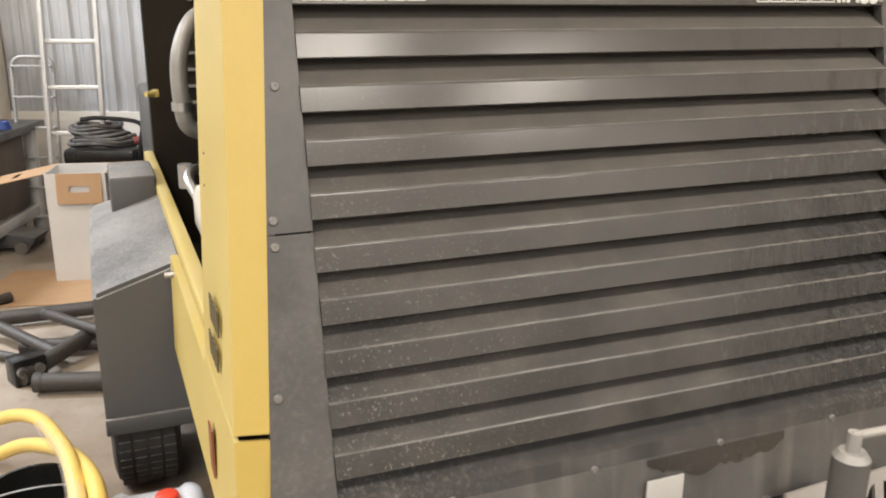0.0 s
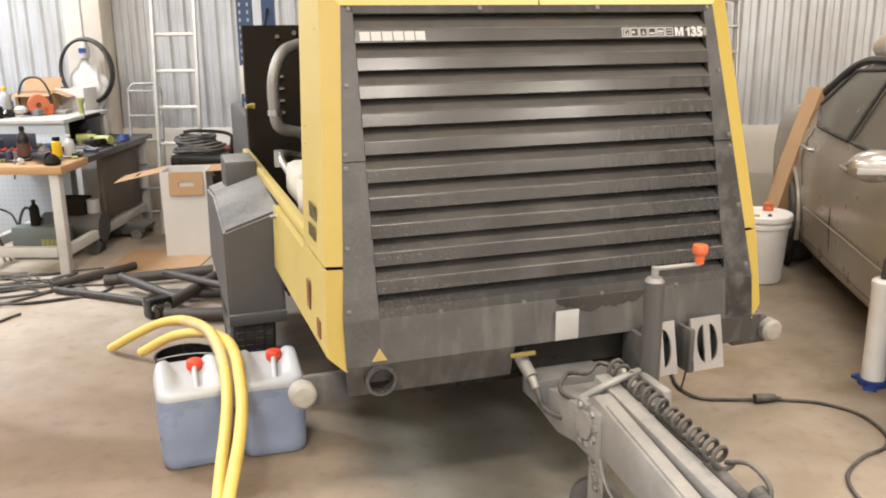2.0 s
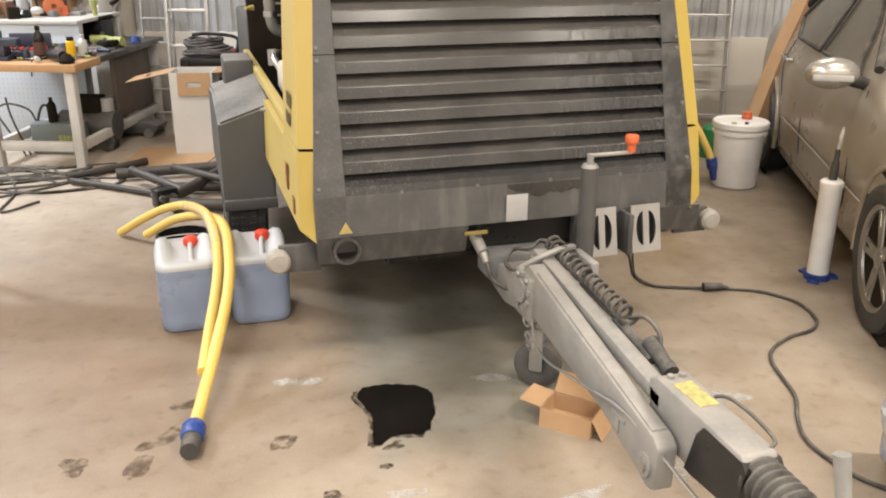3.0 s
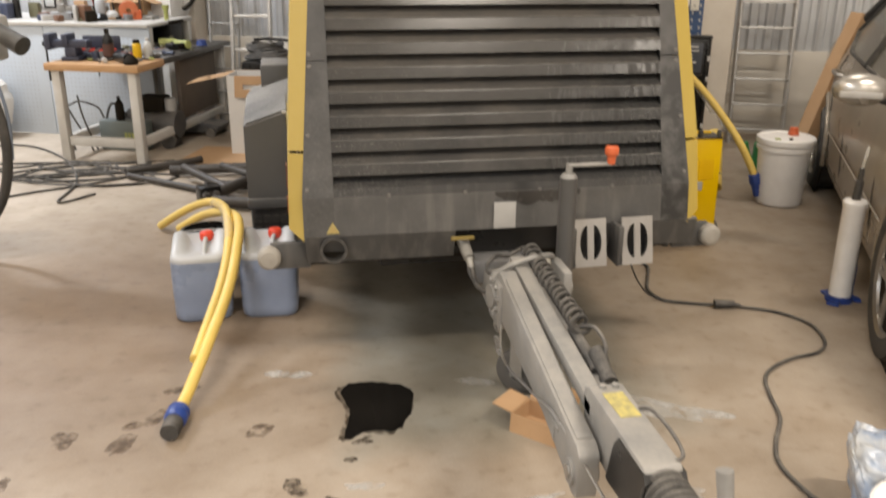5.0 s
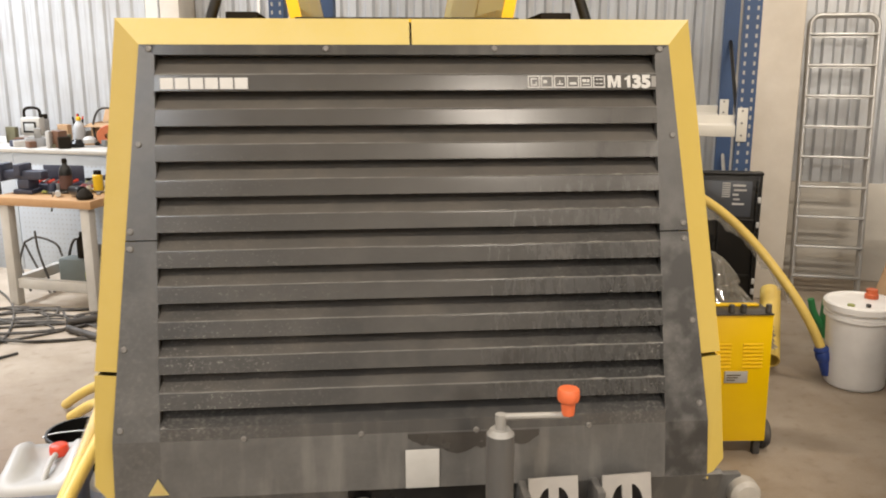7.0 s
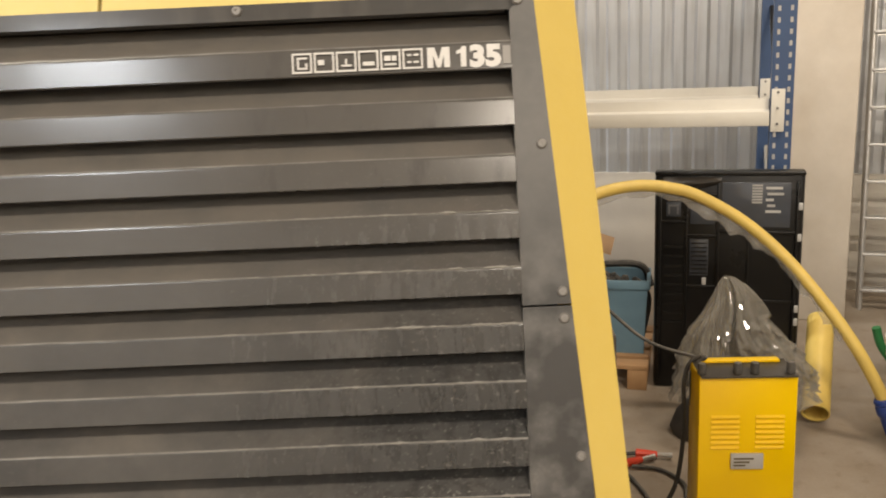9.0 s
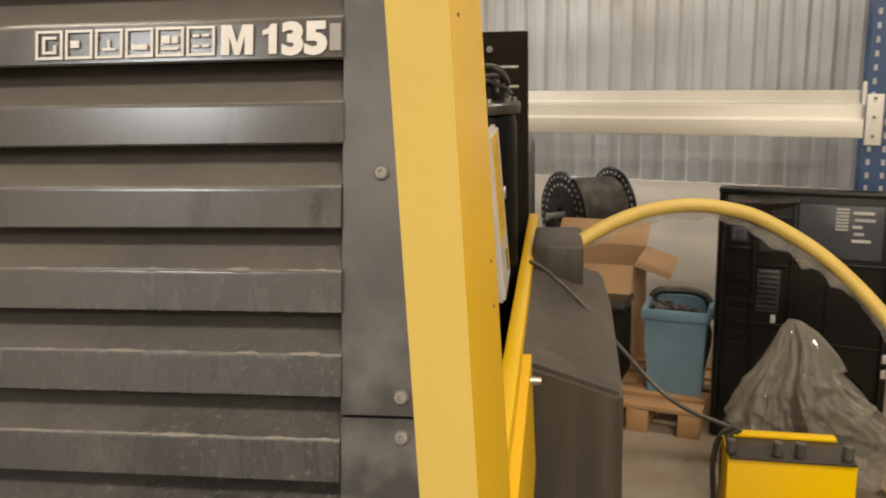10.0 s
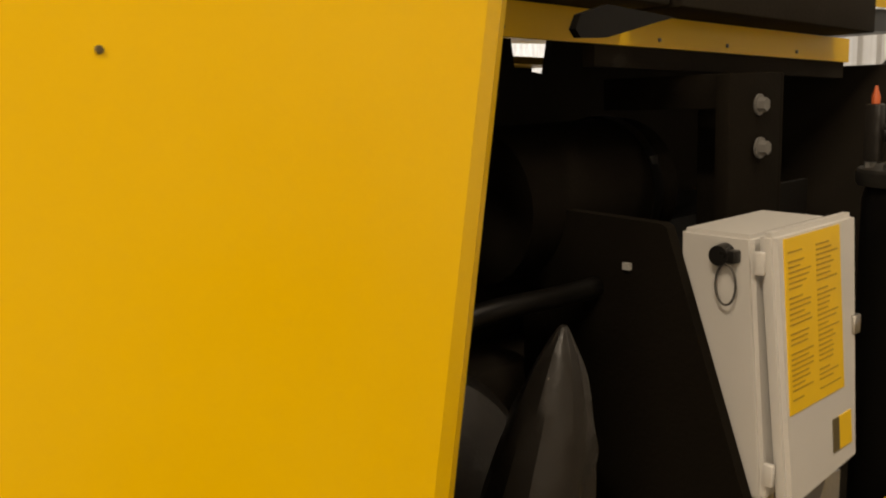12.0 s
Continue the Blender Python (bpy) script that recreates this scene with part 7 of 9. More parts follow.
# rolled cover on the car roof
rl = thing("rolled_cover", pose(1.63, -0.17, 0, 0, 0, 63.6), "beige rolled tarpaulin lying on the car roof", "tarpaulin")
bm = nb()
tube(bm, smooth_line([(2.28, -0.34, 1.47), (2.1, -0.38, 1.50), (1.7, -0.42, 1.52), (1.2, -0.50, 1.50)], 8), 0.085, 20, lambda f: 0.72 + 0.3 * min(1, f * 6) + 0.02 * math.sin(f * 40))
part("cover_roll", bm, mat("beige_canvas", (0.44, 0.37, 0.29), 0.85, 0, (0.37, 0.31, 0.24), 14, 0.7, 0.3, 60), rl)
bm = nb()
lathe(bm, [(0.086, -0.01), (0.091, -0.01), (0.091, 0.01), (0.086, 0.01)], 24, look((2.1, -0.38, 1.50), (1.7, -0.42, 1.52)), closed=True)
part("cover_strap", bm, HDPE, rl, "pale strap")

# brown paper tube leaning on the car, behind the pail
pt = thing("cardboard_tube", Matrix(), "long brown cardboard tube leaning against the car", "cardboard tube")
bm = nb()
a, b = Vector((2.58, 2.24, 0.02)), Vector((2.985, 2.26, 1.19))
q4 = look(a, b)
w, d = 0.062, 0.045
vs = []
for i in range(9):
    f = i / 8
    c = a.lerp(b, f) + Vector((0.008 * math.sin(f * 7), 0.006 * math.sin(f * 5), 0))
    vs.append([bm.verts.new(c + q4.to_3x3() @ Vector((x, y, 0))) for x, y in ((-w, -d), (w, -d), (w, d), (-w, d))])
for r0, r1 in zip(vs, vs[1:]):
    for i in range(4):
        bm.faces.new((r0[i], r0[(i + 1) % 4], r1[(i + 1) % 4], r1[i]))
bm.faces.new(vs[0][::-1])
part("tube_wall", bm, CARD, pt)

# suction pump with blue foot
sp = thing("suction_pump", pose(1.805, 0.40, 0, 0, 0, 20), "white tube hand pump on a blue foot", "pump")
bm = nb()
lathe(bm, [(0.052, 0.02), (0.052, 0.47), (0.055, 0.475), (0.055, 0.50), (0.045, 0.51), (0.0001, 0.512)], 28)
part("pump_barrel", bm, WHITE_PL, sp, "white plastic barrel")
bm = nb()
for a0 in (0, 120, 240):
    box(bm, 0.0, 0.098, -0.024, 0.024, 0.0, 0.016, 0.004, Matrix.Rotation(radians(a0 - 40), 4, "Z"))
rod(bm, (0, 0, 0.0), (0, 0, 0.03), 0.065, n=24)
part("pump_foot", bm, BLUE_PL, sp, "blue plastic foot")
bm = nb()
box(bm, 0.055, 0.085, -0.015, 0.015, 0.01, 0.17, 0.004)
part("pump_valve", bm, BLUE_PL, sp)
bm = nb()
rod(bm, (0.07, 0.0, 0.17), (0.07, 0.0, 0.30), 0.016)
part("pump_hose", bm, RUBBER, sp)
bm = nb()
rod(bm, (0, 0, 0.51), (0.005, 0, 0.60), 0.02, 0.018, 14)
rod(bm, (0.005, 0, 0.60), (0.006, 0, 0.66), 0.012, 0.012, 12)
part("pump_handle", bm, RUBBER, sp, "black pump grip")
bm = nb()
tube(bm, smooth_line([(0.006, 0, 0.66), (0.02, 0.0, 0.72), (0.06, 0.02, 0.75), (0.08, 0.04, 0.70)], 6), 0.008, 8)
part("pump_tube", bm, FILM, sp)
# ---- beside and behind the compressor, east ----
# lidded white pail
pl = thing("white_pail", pose(2.40, 1.99, 0, 0, 0, 10), "white plastic pail with lid and orange cap", "pail")
bm = nb()
lathe(bm, [(0.135, 0.0), (0.145, 0.01), (0.165, 0.36), (0.178, 0.365), (0.178, 0.385), (0.168, 0.39), (0.17, 0.42)], 44)
part("pail_body", bm, WHITE_PL, pl)
bm = nb()
lathe(bm, [(0.18, 0.405), (0.185, 0.41), (0.185, 0.44), (0.178, 0.448), (0.165, 0.449), (0.16, 0.442), (0.0001, 0.444)], 44)
part("pail_lid", bm, WHITE_PL, pl, "white snap-on lid")
bm = nb()
lathe(bm, [(0.034, 0.445), (0.034, 0.465), (0.028, 0.47), (0.028, 0.492), (0.0001, 0.494)], 18, pose(0.08, 0.03, 0))
part("pail_cap", bm, ORANGE, pl, "orange screw cap")
bm = nb()
rod(bm, (-0.05, -0.10, 0.444), (-0.05, -0.10, 0.458), 0.012, n=12)
part("pail_vent", bm, RUBBER, pl)
bm = nb()
rod(bm, (-0.12, -0.06, 0.444), (-0.12, -0.06, 0.453), 0.018, n=12)
part("pail_tab", bm, LIME, pl)
bm = nb()
box(bm, 0.172, 0.192, -0.03, 0.03, 0.355, 0.40, 0.004)
part("pail_ear", bm, HDPE, pl)
# green watering can behind
wc = thing("watering_can", pose(2.70, 2.72, 0, 0, 0, 0), "green plastic watering can behind the pail", "watering can")
bm = nb()
lathe(bm, [(0.09, 0.0), (0.095, 0.02), (0.085, 0.22), (0.06, 0.25), (0.0001, 0.25)], 24)
part("can_body", bm, GREEN_PL, wc)
bm = nb()
tube(bm, smooth_line([(-0.08, 0, 0.06), (-0.14, 0, 0.15), (-0.17, 0, 0.24)], 6), 0.02, 10)
part("can_spout", bm, GREEN_PL, wc)
bm = nb()
tube(bm, smooth_line([(0.08, 0, 0.08), (0.15, 0, 0.17), (0.08, 0, 0.27), (0.0, 0, 0.25)], 6), 0.012, 8)
part("can_handle", bm, GREEN_PL, wc)

# yellow hose arching over
hy = hose("arched_air_hose", [(0.83, 2.11, 0.86), (0.876, 2.15, 0.904), (0.985, 2.20, 0.967), (1.096, 2.25, 1.010), (1.209, 2.30, 1.03), (1.319, 2.32, 1.036), (1.428, 2.33, 1.022), (1.557, 2.33, 0.982), (1.743, 2.30, 0.869), (1.905, 2.24, 0.715), (2.035, 2.15, 0.54), (2.125, 2.08, 0.392), (2.19, 2.04, 0.262), (2.222, 2.02, 0.185)], 0.0245, HOSE, "yellow hose arching from the compressor to the floor", "yellow hoses")
coupling_end(hy, (2.222, 2.02, 0.19), (0.30, -0.06, -0.95), BLUE_PL, BLUE_PL, 0.034)
bm = nb()
rnd = random.Random(5)
ln = smooth_line([(0.94, 2.18, 0.925), (1.12, 2.26, 0.992), (1.32, 2.32, 1.012), (1.50, 2.33, 0.978), (1.68, 2.31, 0.885), (1.85, 2.26, 0.745), (1.99, 2.18, 0.575), (2.08, 2.11, 0.44)], 10)
prev = None
for i, p in enumerate(ln):
    hgt = 0.014 + 0.006 * rnd.random() + (0.045 * (0.5 + noise.noise(Vector((i * 0.31, 2.2, 0)))) if i > 30 else 0.012 * math.sin(i * 0.4) ** 2)
    row = [bm.verts.new(p + Vector((0.006 * rnd.uniform(-1, 1), 0.02 * s + 0.004 * rnd.uniform(-1, 1), -hgt * k))) for s, k in ((-1, 0), (-0.6, 0.6), (0.2, 1.0), (0.8, 0.6), (1, 0))]
    if prev:
        for j in range(4):
            bm.faces.new((prev[j], prev[j + 1], row[j + 1], row[j]))
    prev = row
part("torn_wrap", bm, FILM, hy, "torn clear plastic wrap")


# battery charger
def charger():
    t = thing("battery_charger", pose(1.405, 1.235, 0, 0, 0, -4), "yellow wheeled battery charger standing on the floor", "charger")
    w, d, z0, z1 = 0.29, 0.15, 0.07, 0.63
    bm = nb()
    prism(bm, [(0.0, z0), (d, z0), (d, z1 + 0.0), (0.015, z1 - 0.0)], "x", -w / 2, w / 2, 0.006)
    case = part("charger_case", bm, CHARGER_Y, t, "yellow painted steel case")
    for cx in (-0.066, 0.066):
        for k in range(7):
            bm = nb()
            prism(bm, [(-0.007, 0.0), (0.0, 0.006), (0.002, 0.0)], "x", -0.042, 0.042)
            z = 0.50 - k * 0.0165
            o = part("vent", bm, CHARGER_Y, case)
            o.matrix_basis = pose(cx, 0.0125 * (z - z0) / (z1 - z0) + 0.002, z)
    bm = nb()
    box(bm, -0.048, 0.048, -0.001, 0.0065, 0.335, 0.385, 0.001)
    part("data_plate", bm, PALE, case, "grey data plate")
    bm = nb()
    for k in range(3):
        box(bm, -0.04, -0.005 + 0.012 * k, -0.0025, -0.0012, 0.345 + 0.011 * k, 0.350 + 0.011 * k)
    part("plate_print", bm, PRINT, case)
    bm = nb()
    box(bm, -w / 2 + 0.004, w / 2 - 0.004, 0.004, d, z1 - 0.003, z1 + 0.003, 0.001)
    top = part("control_panel", bm, mat("brown_black_panel", (0.045, 0.037, 0.028), 0.4, 0, (0.03, 0.025, 0.02), 14, 0.8), t, "dark control panel with a yellow strip")
    bm = nb()
    box(bm, -0.12, 0.12, 0.115, 0.145, z1 + 0.003, z1 + 0.012, 0.003)
    part("panel_strip", bm, CHARGER_Y, top)
    for x in (-0.135, -0.03, 0.02, 0.125):
        bm = nb()
        lathe(bm, [(0.011, z1 + 0.003), (0.0135, z1 + 0.006), (0.0125, z1 + 0.034), (0.011, z1 + 0.038), (0.0001, z1 + 0.039)], 14, pose(x, 0.028, 0))
        part("knob", bm, RUBBER, top, "black control knob")
    for s in (-1, 1):
        bm = nb()
        lathe(bm, [(0.02, -0.018), (0.058, -0.02), (0.066, -0.01), (0.066, 0.01), (0.058, 0.02), (0.02, 0.018)], 24, pose(s * (w / 2 + 0.025), 0.10, 0.066, 0, 90, 0), closed=True)
        wh = part("charger_wheel", bm, RUBBER, t, "black rubber wheel")
        bm = nb()
        lathe(bm, [(0.0001, -0.012), (0.022, -0.012), (0.022, 0.012), (0.0001, 0.012)], 12, pose(s * (w / 2 + 0.025), 0.10, 0.066, 0, 90, 0))
        part("wheel_hub", bm, PALE, wh)
        bm = nb()
        box(bm, s * 0.12 - 0.015, s * 0.12 + 0.015, 0.02, 0.05, 0, z0 + 0.01, 0.003)
        part("foot", bm, RUBBER, t)
    return t


charger()
# leads with red clamps
cl = thing("charger_leads", Matrix(), "black charger leads with red clamps on the floor", "cable")
part("lead_run", tube(nb(), smooth_line([(1.30, 1.37, 0.655), (1.268, 1.39, 0.62), (1.255, 1.40, 0.54), (1.262, 1.41, 0.40), (1.25, 1.45, 0.18), (1.22, 1.56, 0.02), (1.20, 1.70, 0.011), (1.17, 1.83, 0.011), (1.12, 1.93, 0.011), (1.16, 1.99, 0.012), (1.235, 1.985, 0.02)], 8), 0.0075, 8), RUBBER, cl)
part("lead_run", tube(nb(), smooth_line([(1.31, 1.36, 0.655), (1.275, 1.375, 0.60), (1.278, 1.38, 0.46), (1.29, 1.39, 0.25), (1.285, 1.44, 0.05), (1.32, 1.58, 0.011), (1.36, 1.74, 0.011), (1.30, 1.86, 0.011), (1.20, 1.89, 0.014)], 8), 0.0075, 8), RUBBER, cl)
for p, q in (((1.245, 1.93, 0.02), (1.165, 1.90, 0.02)), ((1.315, 1.965, 0.02), (1.235, 1.985, 0.02))):
    bm = nb()
    rod(bm, p, q, 0.013, 0.018, 10)
    part("clamp_grip", bm, RED_PL, cl, "red clamp grip")
    bm = nb()
    rod(bm, p, Vector(p) + (Vector(p) - Vector(q)) * 0.7, 0.008, 0.011, 8)
    part("clamp_jaw", bm, STEEL, cl)
part("mains_lead", tube(nb(), smooth_line([(0.775, 1.92, 0.935), (0.83, 1.85, 0.92), (0.93, 1.76, 0.85), (1.03, 1.66, 0.76), (1.16, 1.52, 0.66), (1.30, 1.40, 0.635)], 8), 0.006, 8), RUBBER, cl, "thin black mains lead")

# crumpled film bag
fb = thing("plastic_film_bag", Matrix(), "crumpled clear plastic bag over a dark sack", "plastic bag")
bm = nb()
rnd = random.Random(11)
rows = []
apex = Vector((1.612, 2.10, 0.70))
nseg, nrow = 84, 24
for k in range(nrow):
    f = k / (nrow - 1)
    row = []
    for i in range(nseg):
        a = 2 * math.pi * i / nseg
        # the sheet hangs from one pulled-up tip: short flank to the west, long one to the east
        reach = 0.015 + (0.225 if math.cos(a) < 0 else 0.375) * f ** (0.72 if math.cos(a) < 0 else 0.95)
        # long folds that run down from the tip and wander a little
        fold = a + 0.5 * noise.noise(Vector((f * 2.3, a * 0.4, 5.0)))
        ridge = 1 - abs(noise.noise(Vector((math.cos(fold) * 3.4, math.sin(fold) * 3.4, f * 1.6)))) * 2.2
        crumple = 1 - 2 * abs(noise.noise(Vector((math.cos(a) * 5 * f + 3, math.sin(a) * 5 * f, f * 7.5)))) * 1.8
        wide = reach * (0.86 + 0.13 * ridge + 0.11 * crumple * min(1, f * 3))
        drop = 0.46 * f ** (0.9 if math.cos(a) < 0 else 1.25) + 0.016 * crumple * min(1, f * 3) + 0.03 * f * (1 - ridge)
        row.append(bm.verts.new((apex.x + wide * math.cos(a) + 0.012 * math.sin(f * 9), apex.y + wide * 0.62 * math.sin(a), max(0.16, apex.z - drop + 0.006 * rnd.uniform(-1, 1) * f))))
    rows.append(row)
for a, b in zip(rows, rows[1:]):
    for i in range(nseg):
        bm.faces.new((a[i], a[(i + 1) % nseg], b[(i + 1) % nseg], b[i]))
bm.faces.new(rows[0])
part("film", bm, BAG_FILM, fb, "wrinkled glossy clear film", smooth=False)
bm = nb()
lathe(bm, [(0.19, 0.0), (0.21, 0.03), (0.20, 0.08), (0.16, 0.125), (0.09, 0.15), (0.0001, 0.155)], 32, pose(1.66, 2.18, 0) @ Matrix.Diagonal((1.1, 0.8, 1, 1)))
for v in bm.verts:
    v.co += Vector((0.03, 0.03, 0.02 if v.co.z > 0.05 else 0.0)) * noise.noise(v.co * 7)
part("sack", bm, mat("dark_sack", (0.035, 0.03, 0.026), 0.6, 0, (0.07, 0.06, 0.05), 12, 0.9), fb, "dark filled sack")

# yellow duct pipe
yp = thing("yellow_pipe", Matrix(), "short length of wide yellow plastic pipe", "pipe")
bm = nb()
d = Vector((2.23, 2.64, 0.36)) - Vector((2.03, 2.19, 0.06))
m = Matrix.Translation((2.03, 2.19, 0.062)) @ d.to_track_quat("Z", "Y").to_matrix().to_4x4()
lathe(bm, [(0.051, 0), (0.057, 0), (0.057, 0.52), (0.051, 0.52)], 30, m, closed=True)
part("pipe_wall", bm, HOSE, yp)


# big black appliance panel
def black_panel():
    t = thing("appliance_cover", pose(1.472, 2.70, 0, 0, 0, -16.5), "large black plastic equipment panel standing upright", "appliance cover")
    w, h = 0.632, 1.035
    bm = nb()
    box(bm, 0, w, 0, 0.05, 0.0, h, 0.018)
    b = part("panel_body", bm, BLACK_GLOSS, t, "glossy black moulded plastic")
    # moulded ribs that part the panel into fields
    for x0, x1, z0, z1, dpt in ((0.27, 0.283, 0.10, 0.985, 0.014), (0.135, 0.146, 0.30, 0.92, 0.011), (0.146, 0.27, 0.735, 0.747, 0.011), (0.02, 0.135, 0.80, 0.81, 0.01), (0.283, 0.60, 0.755, 0.768, 0.012),
                                (0.02, 0.27, 0.925, 0.934, 0.012), (0.40, 0.41, 0.45, 0.755, 0.009), (0.283, 0.60, 0.44, 0.45, 0.009), (0.60, 0.61, 0.05, 0.99, 0.016), (0.02, 0.03, 0.05, 0.99, 0.016), (0.146, 0.27, 0.50, 0.51, 0.009)):
        bm = nb()
        box(bm, x0, x1, -dpt, 0.003, z0, z1, 0.003)
        part("moulded_rib", bm, BLACK_GLOSS, b)
    # smoked window with its label rows, a smaller one beside it and a barred vent
    smoked = mat("smoked_glossy_window", (0.075, 0.082, 0.095), 0.16, 0, (0.055, 0.06, 0.07), 5, 0.8)
    for x0, x1, z0, z1 in ((0.29, 0.575, 0.785, 0.985), (0.156, 0.262, 0.795, 0.885), (0.05, 0.115, 0.828, 0.895)):
        bm = nb()
        box(bm, x0, x1, -0.009, 0.003, z0, z1, 0.003)
        part("smoked_window", bm, smoked, b, "smoked glossy window")
    bm = nb()
    for x0, x1, z0, z1 in ((0.06, 0.105, 0.875, 0.883), (0.06, 0.068, 0.84, 0.875), (0.097, 0.105, 0.84, 0.875)):
        box(bm, x0, x1, -0.0115, -0.009, z0, z1)
    part("window_mark", bm, mat("faded_grey_mark", (0.12, 0.125, 0.135), 0.4), b, "faded grey mark")
    for k in range(7):
        bm = nb()
        box(bm, 0.415, 0.458, -0.0115, -0.0085, 0.968 - 0.0125 * k, 0.976 - 0.0125 * k)
        part("label_row", bm, PALE, b, "pale unreadable label row")
    rnd = random.Random(2)
    for k in range(5):
        bm = nb()
        x0 = 0.472 + 0.006 * (k % 2)
        box(bm, x0, x0 + rnd.uniform(0.03, 0.07), -0.0115, -0.0085, 0.955 - 0.026 * k, 0.966 - 0.026 * k)
        part("label_row", bm, PALE if k % 2 else LETTER, b, "pale unreadable label row")
    bm = nb()
    box(bm, 0.156, 0.238, -0.006, 0.003, 0.555, 0.725, 0.003)
    part("vent_field", bm, smoked, b)
    for k in range(8):
        bm = nb()
        box(bm, 0.162, 0.232, -0.0095, -0.0055, 0.565 + 0.02 * k, 0.571 + 0.02 * k)
        part("vent_bar", bm, BLACK_GLOSS, b)
    # buckled shiny strip along the top
    bm = nb()
    cols = []
    for i in range(25):
        x = 0.035 + 0.25 * i / 24
        k = 1.0 - 0.55 * (i / 24) ** 2
        cols.append([bm.verts.new((x, -0.004 - 0.014 * q * (1 - q) * 4 - 0.006 * noise.noise(Vector((x * 14, q * 2, 0))), 1.008 - 0.066 * k * q)) for q in (0, 0.25, 0.5, 0.75, 1)])
    for p, q in zip(cols, cols[1:]):
        for j in range(4):
            bm.faces.new((p[j], p[j + 1], q[j + 1], q[j]))
    part("buckled_strip", bm, mat("brown_black_gloss", (0.03, 0.025, 0.02), 0.2, 0, (0.02, 0.017, 0.014), 9, 0.8), b, "buckled glossy brown-black strip")
    for x0, z0 in ((0.212, 0.515), (0.607, 0.865), (0.607, 0.725), (0.607, 0.40), (0.607, 0.34)):
        bm = nb()
        box(bm, x0, x0 + 0.018, -0.0195, -0.003, z0, z0 + 0.032, 0.003)
        part("white_clip", bm, LETTER, b, "small white clip")
    for k in range(9):
        bm = nb()
        box(bm, 0.045, 0.125, -0.0045, 0.003, 0.32 + k * 0.045, 0.332 + k * 0.045)
        part("slot_bar", bm, BLACK_GLOSS, b)
    bm = nb()
    box(bm, 0.0, w, -0.012, 0.06, h - 0.02, h, 0.006)
    part("panel_rim", bm, BLACK_GLOSS, b)
    return t


black_panel()
# blue tub of scrap on a pallet
pal = thing("pallet", pose(1.22, 3.02, 0, 0, 0, -16), "rough wooden pallet on the floor", "pallet")
for k in range(5):
    bm = nb()
    box(bm, -0.22, 0.31, -0.3 + k * 0.13, -0.21 + k * 0.13, 0.10, 0.122, 0.002)
    part("deck_board", bm, WOOD, pal)
for x in (-0.17, 0.05, 0.26):
    bm = nb()
    box(bm, x - 0.045, x + 0.045, -0.3, 0.31, 0.0, 0.099, 0.003)
    part("bearer", bm, WOOD, pal)
tb = thing("blue_tub", pose(1.372, 2.94, 0.123, 0, 0, -14), "dusty blue plastic tub full of black hoses on the pallet", "tub")
bm = nb()
w, d, h, th = 0.255, 0.24, 0.37, 0.006
for z0, z1, s0, s1 in ((0, h, 0.86, 1.0),):
    ring0 = [(-w / 2 * s0, -d / 2 * s0), (w / 2 * s0, -d / 2 * s0), (w / 2 * s0, d / 2 * s0), (-w / 2 * s0, d / 2 * s0)]
    ring1 = [(x / s0 * s1, y / s0 * s1) for x, y in ring0]
    A = [bm.verts.new((x, y, 0)) for x, y in ring0]
    B = [bm.verts.new((x, y, h)) for x, y in ring1]
    C = [bm.verts.new((x * 0.95, y * 0.95, h)) for x, y in ring1]
    D = [bm.verts.new((x * 0.95, y * 0.95, 0.02)) for x, y in ring0]
    for a, b in ((A, B), (B, C), (C, D)):
        for i in range(4):
            bm.faces.new((a[i], a[(i + 1) % 4], b[(i + 1) % 4], b[i]))
    bm.faces.new(A[::-1])
    bm.faces.new(D)
part("tub_wall", bm, TUB_BLUE, tb)
bm = nb()
for a in ((-w / 2 - 0.012, w / 2 + 0.012, -d / 2 - 0.012, -d / 2 + 0.002), (-w / 2 - 0.012, w / 2 + 0.012, d / 2 - 0.002, d / 2 + 0.012), (-w / 2 - 0.012, -w / 2 + 0.002, -d / 2, d / 2), (w / 2 - 0.002, w / 2 + 0.012, -d / 2, d / 2)):
    box(bm, *a, h - 0.04, h + 0.004, 0.004)
part("tub_rim", bm, TUB_BLUE, tb, "thick rolled rim")
sc = thing("scrap_hoses", pose(1.372, 2.94, 0.123, 0, 0, -14), "black scrap hoses lying in the blue tub", "hose")
rnd = random.Random(7)
for k in range(9):
    x, y = rnd.uniform(-0.10, 0.10), rnd.uniform(-0.07, 0.07)
    bm = nb()
    tube(bm, smooth_line([(x, y, 0.05), (x + rnd.uniform(-.05, .05), y, 0.27), (x + rnd.uniform(-.07, .07), y + 0.02, 0.36), (x * 0.6, y * 0.5, 0.30), (-x * .5, -y, 0.15)], 6), rnd.uniform(0.012, 0.022), 8)
    part("hose_piece", bm, RUBBER, sc)
bm = nb()
tube(bm, smooth_line([(-0.12, 0.08, 0.2), (-0.12, 0.08, 0.375), (-0.02, 0.08, 0.405), (0.10, 0.06, 0.395), (0.14, 0.05, 0.3)], 6), 0.018, 8)
part("hose_piece", bm, RUBBER, sc)
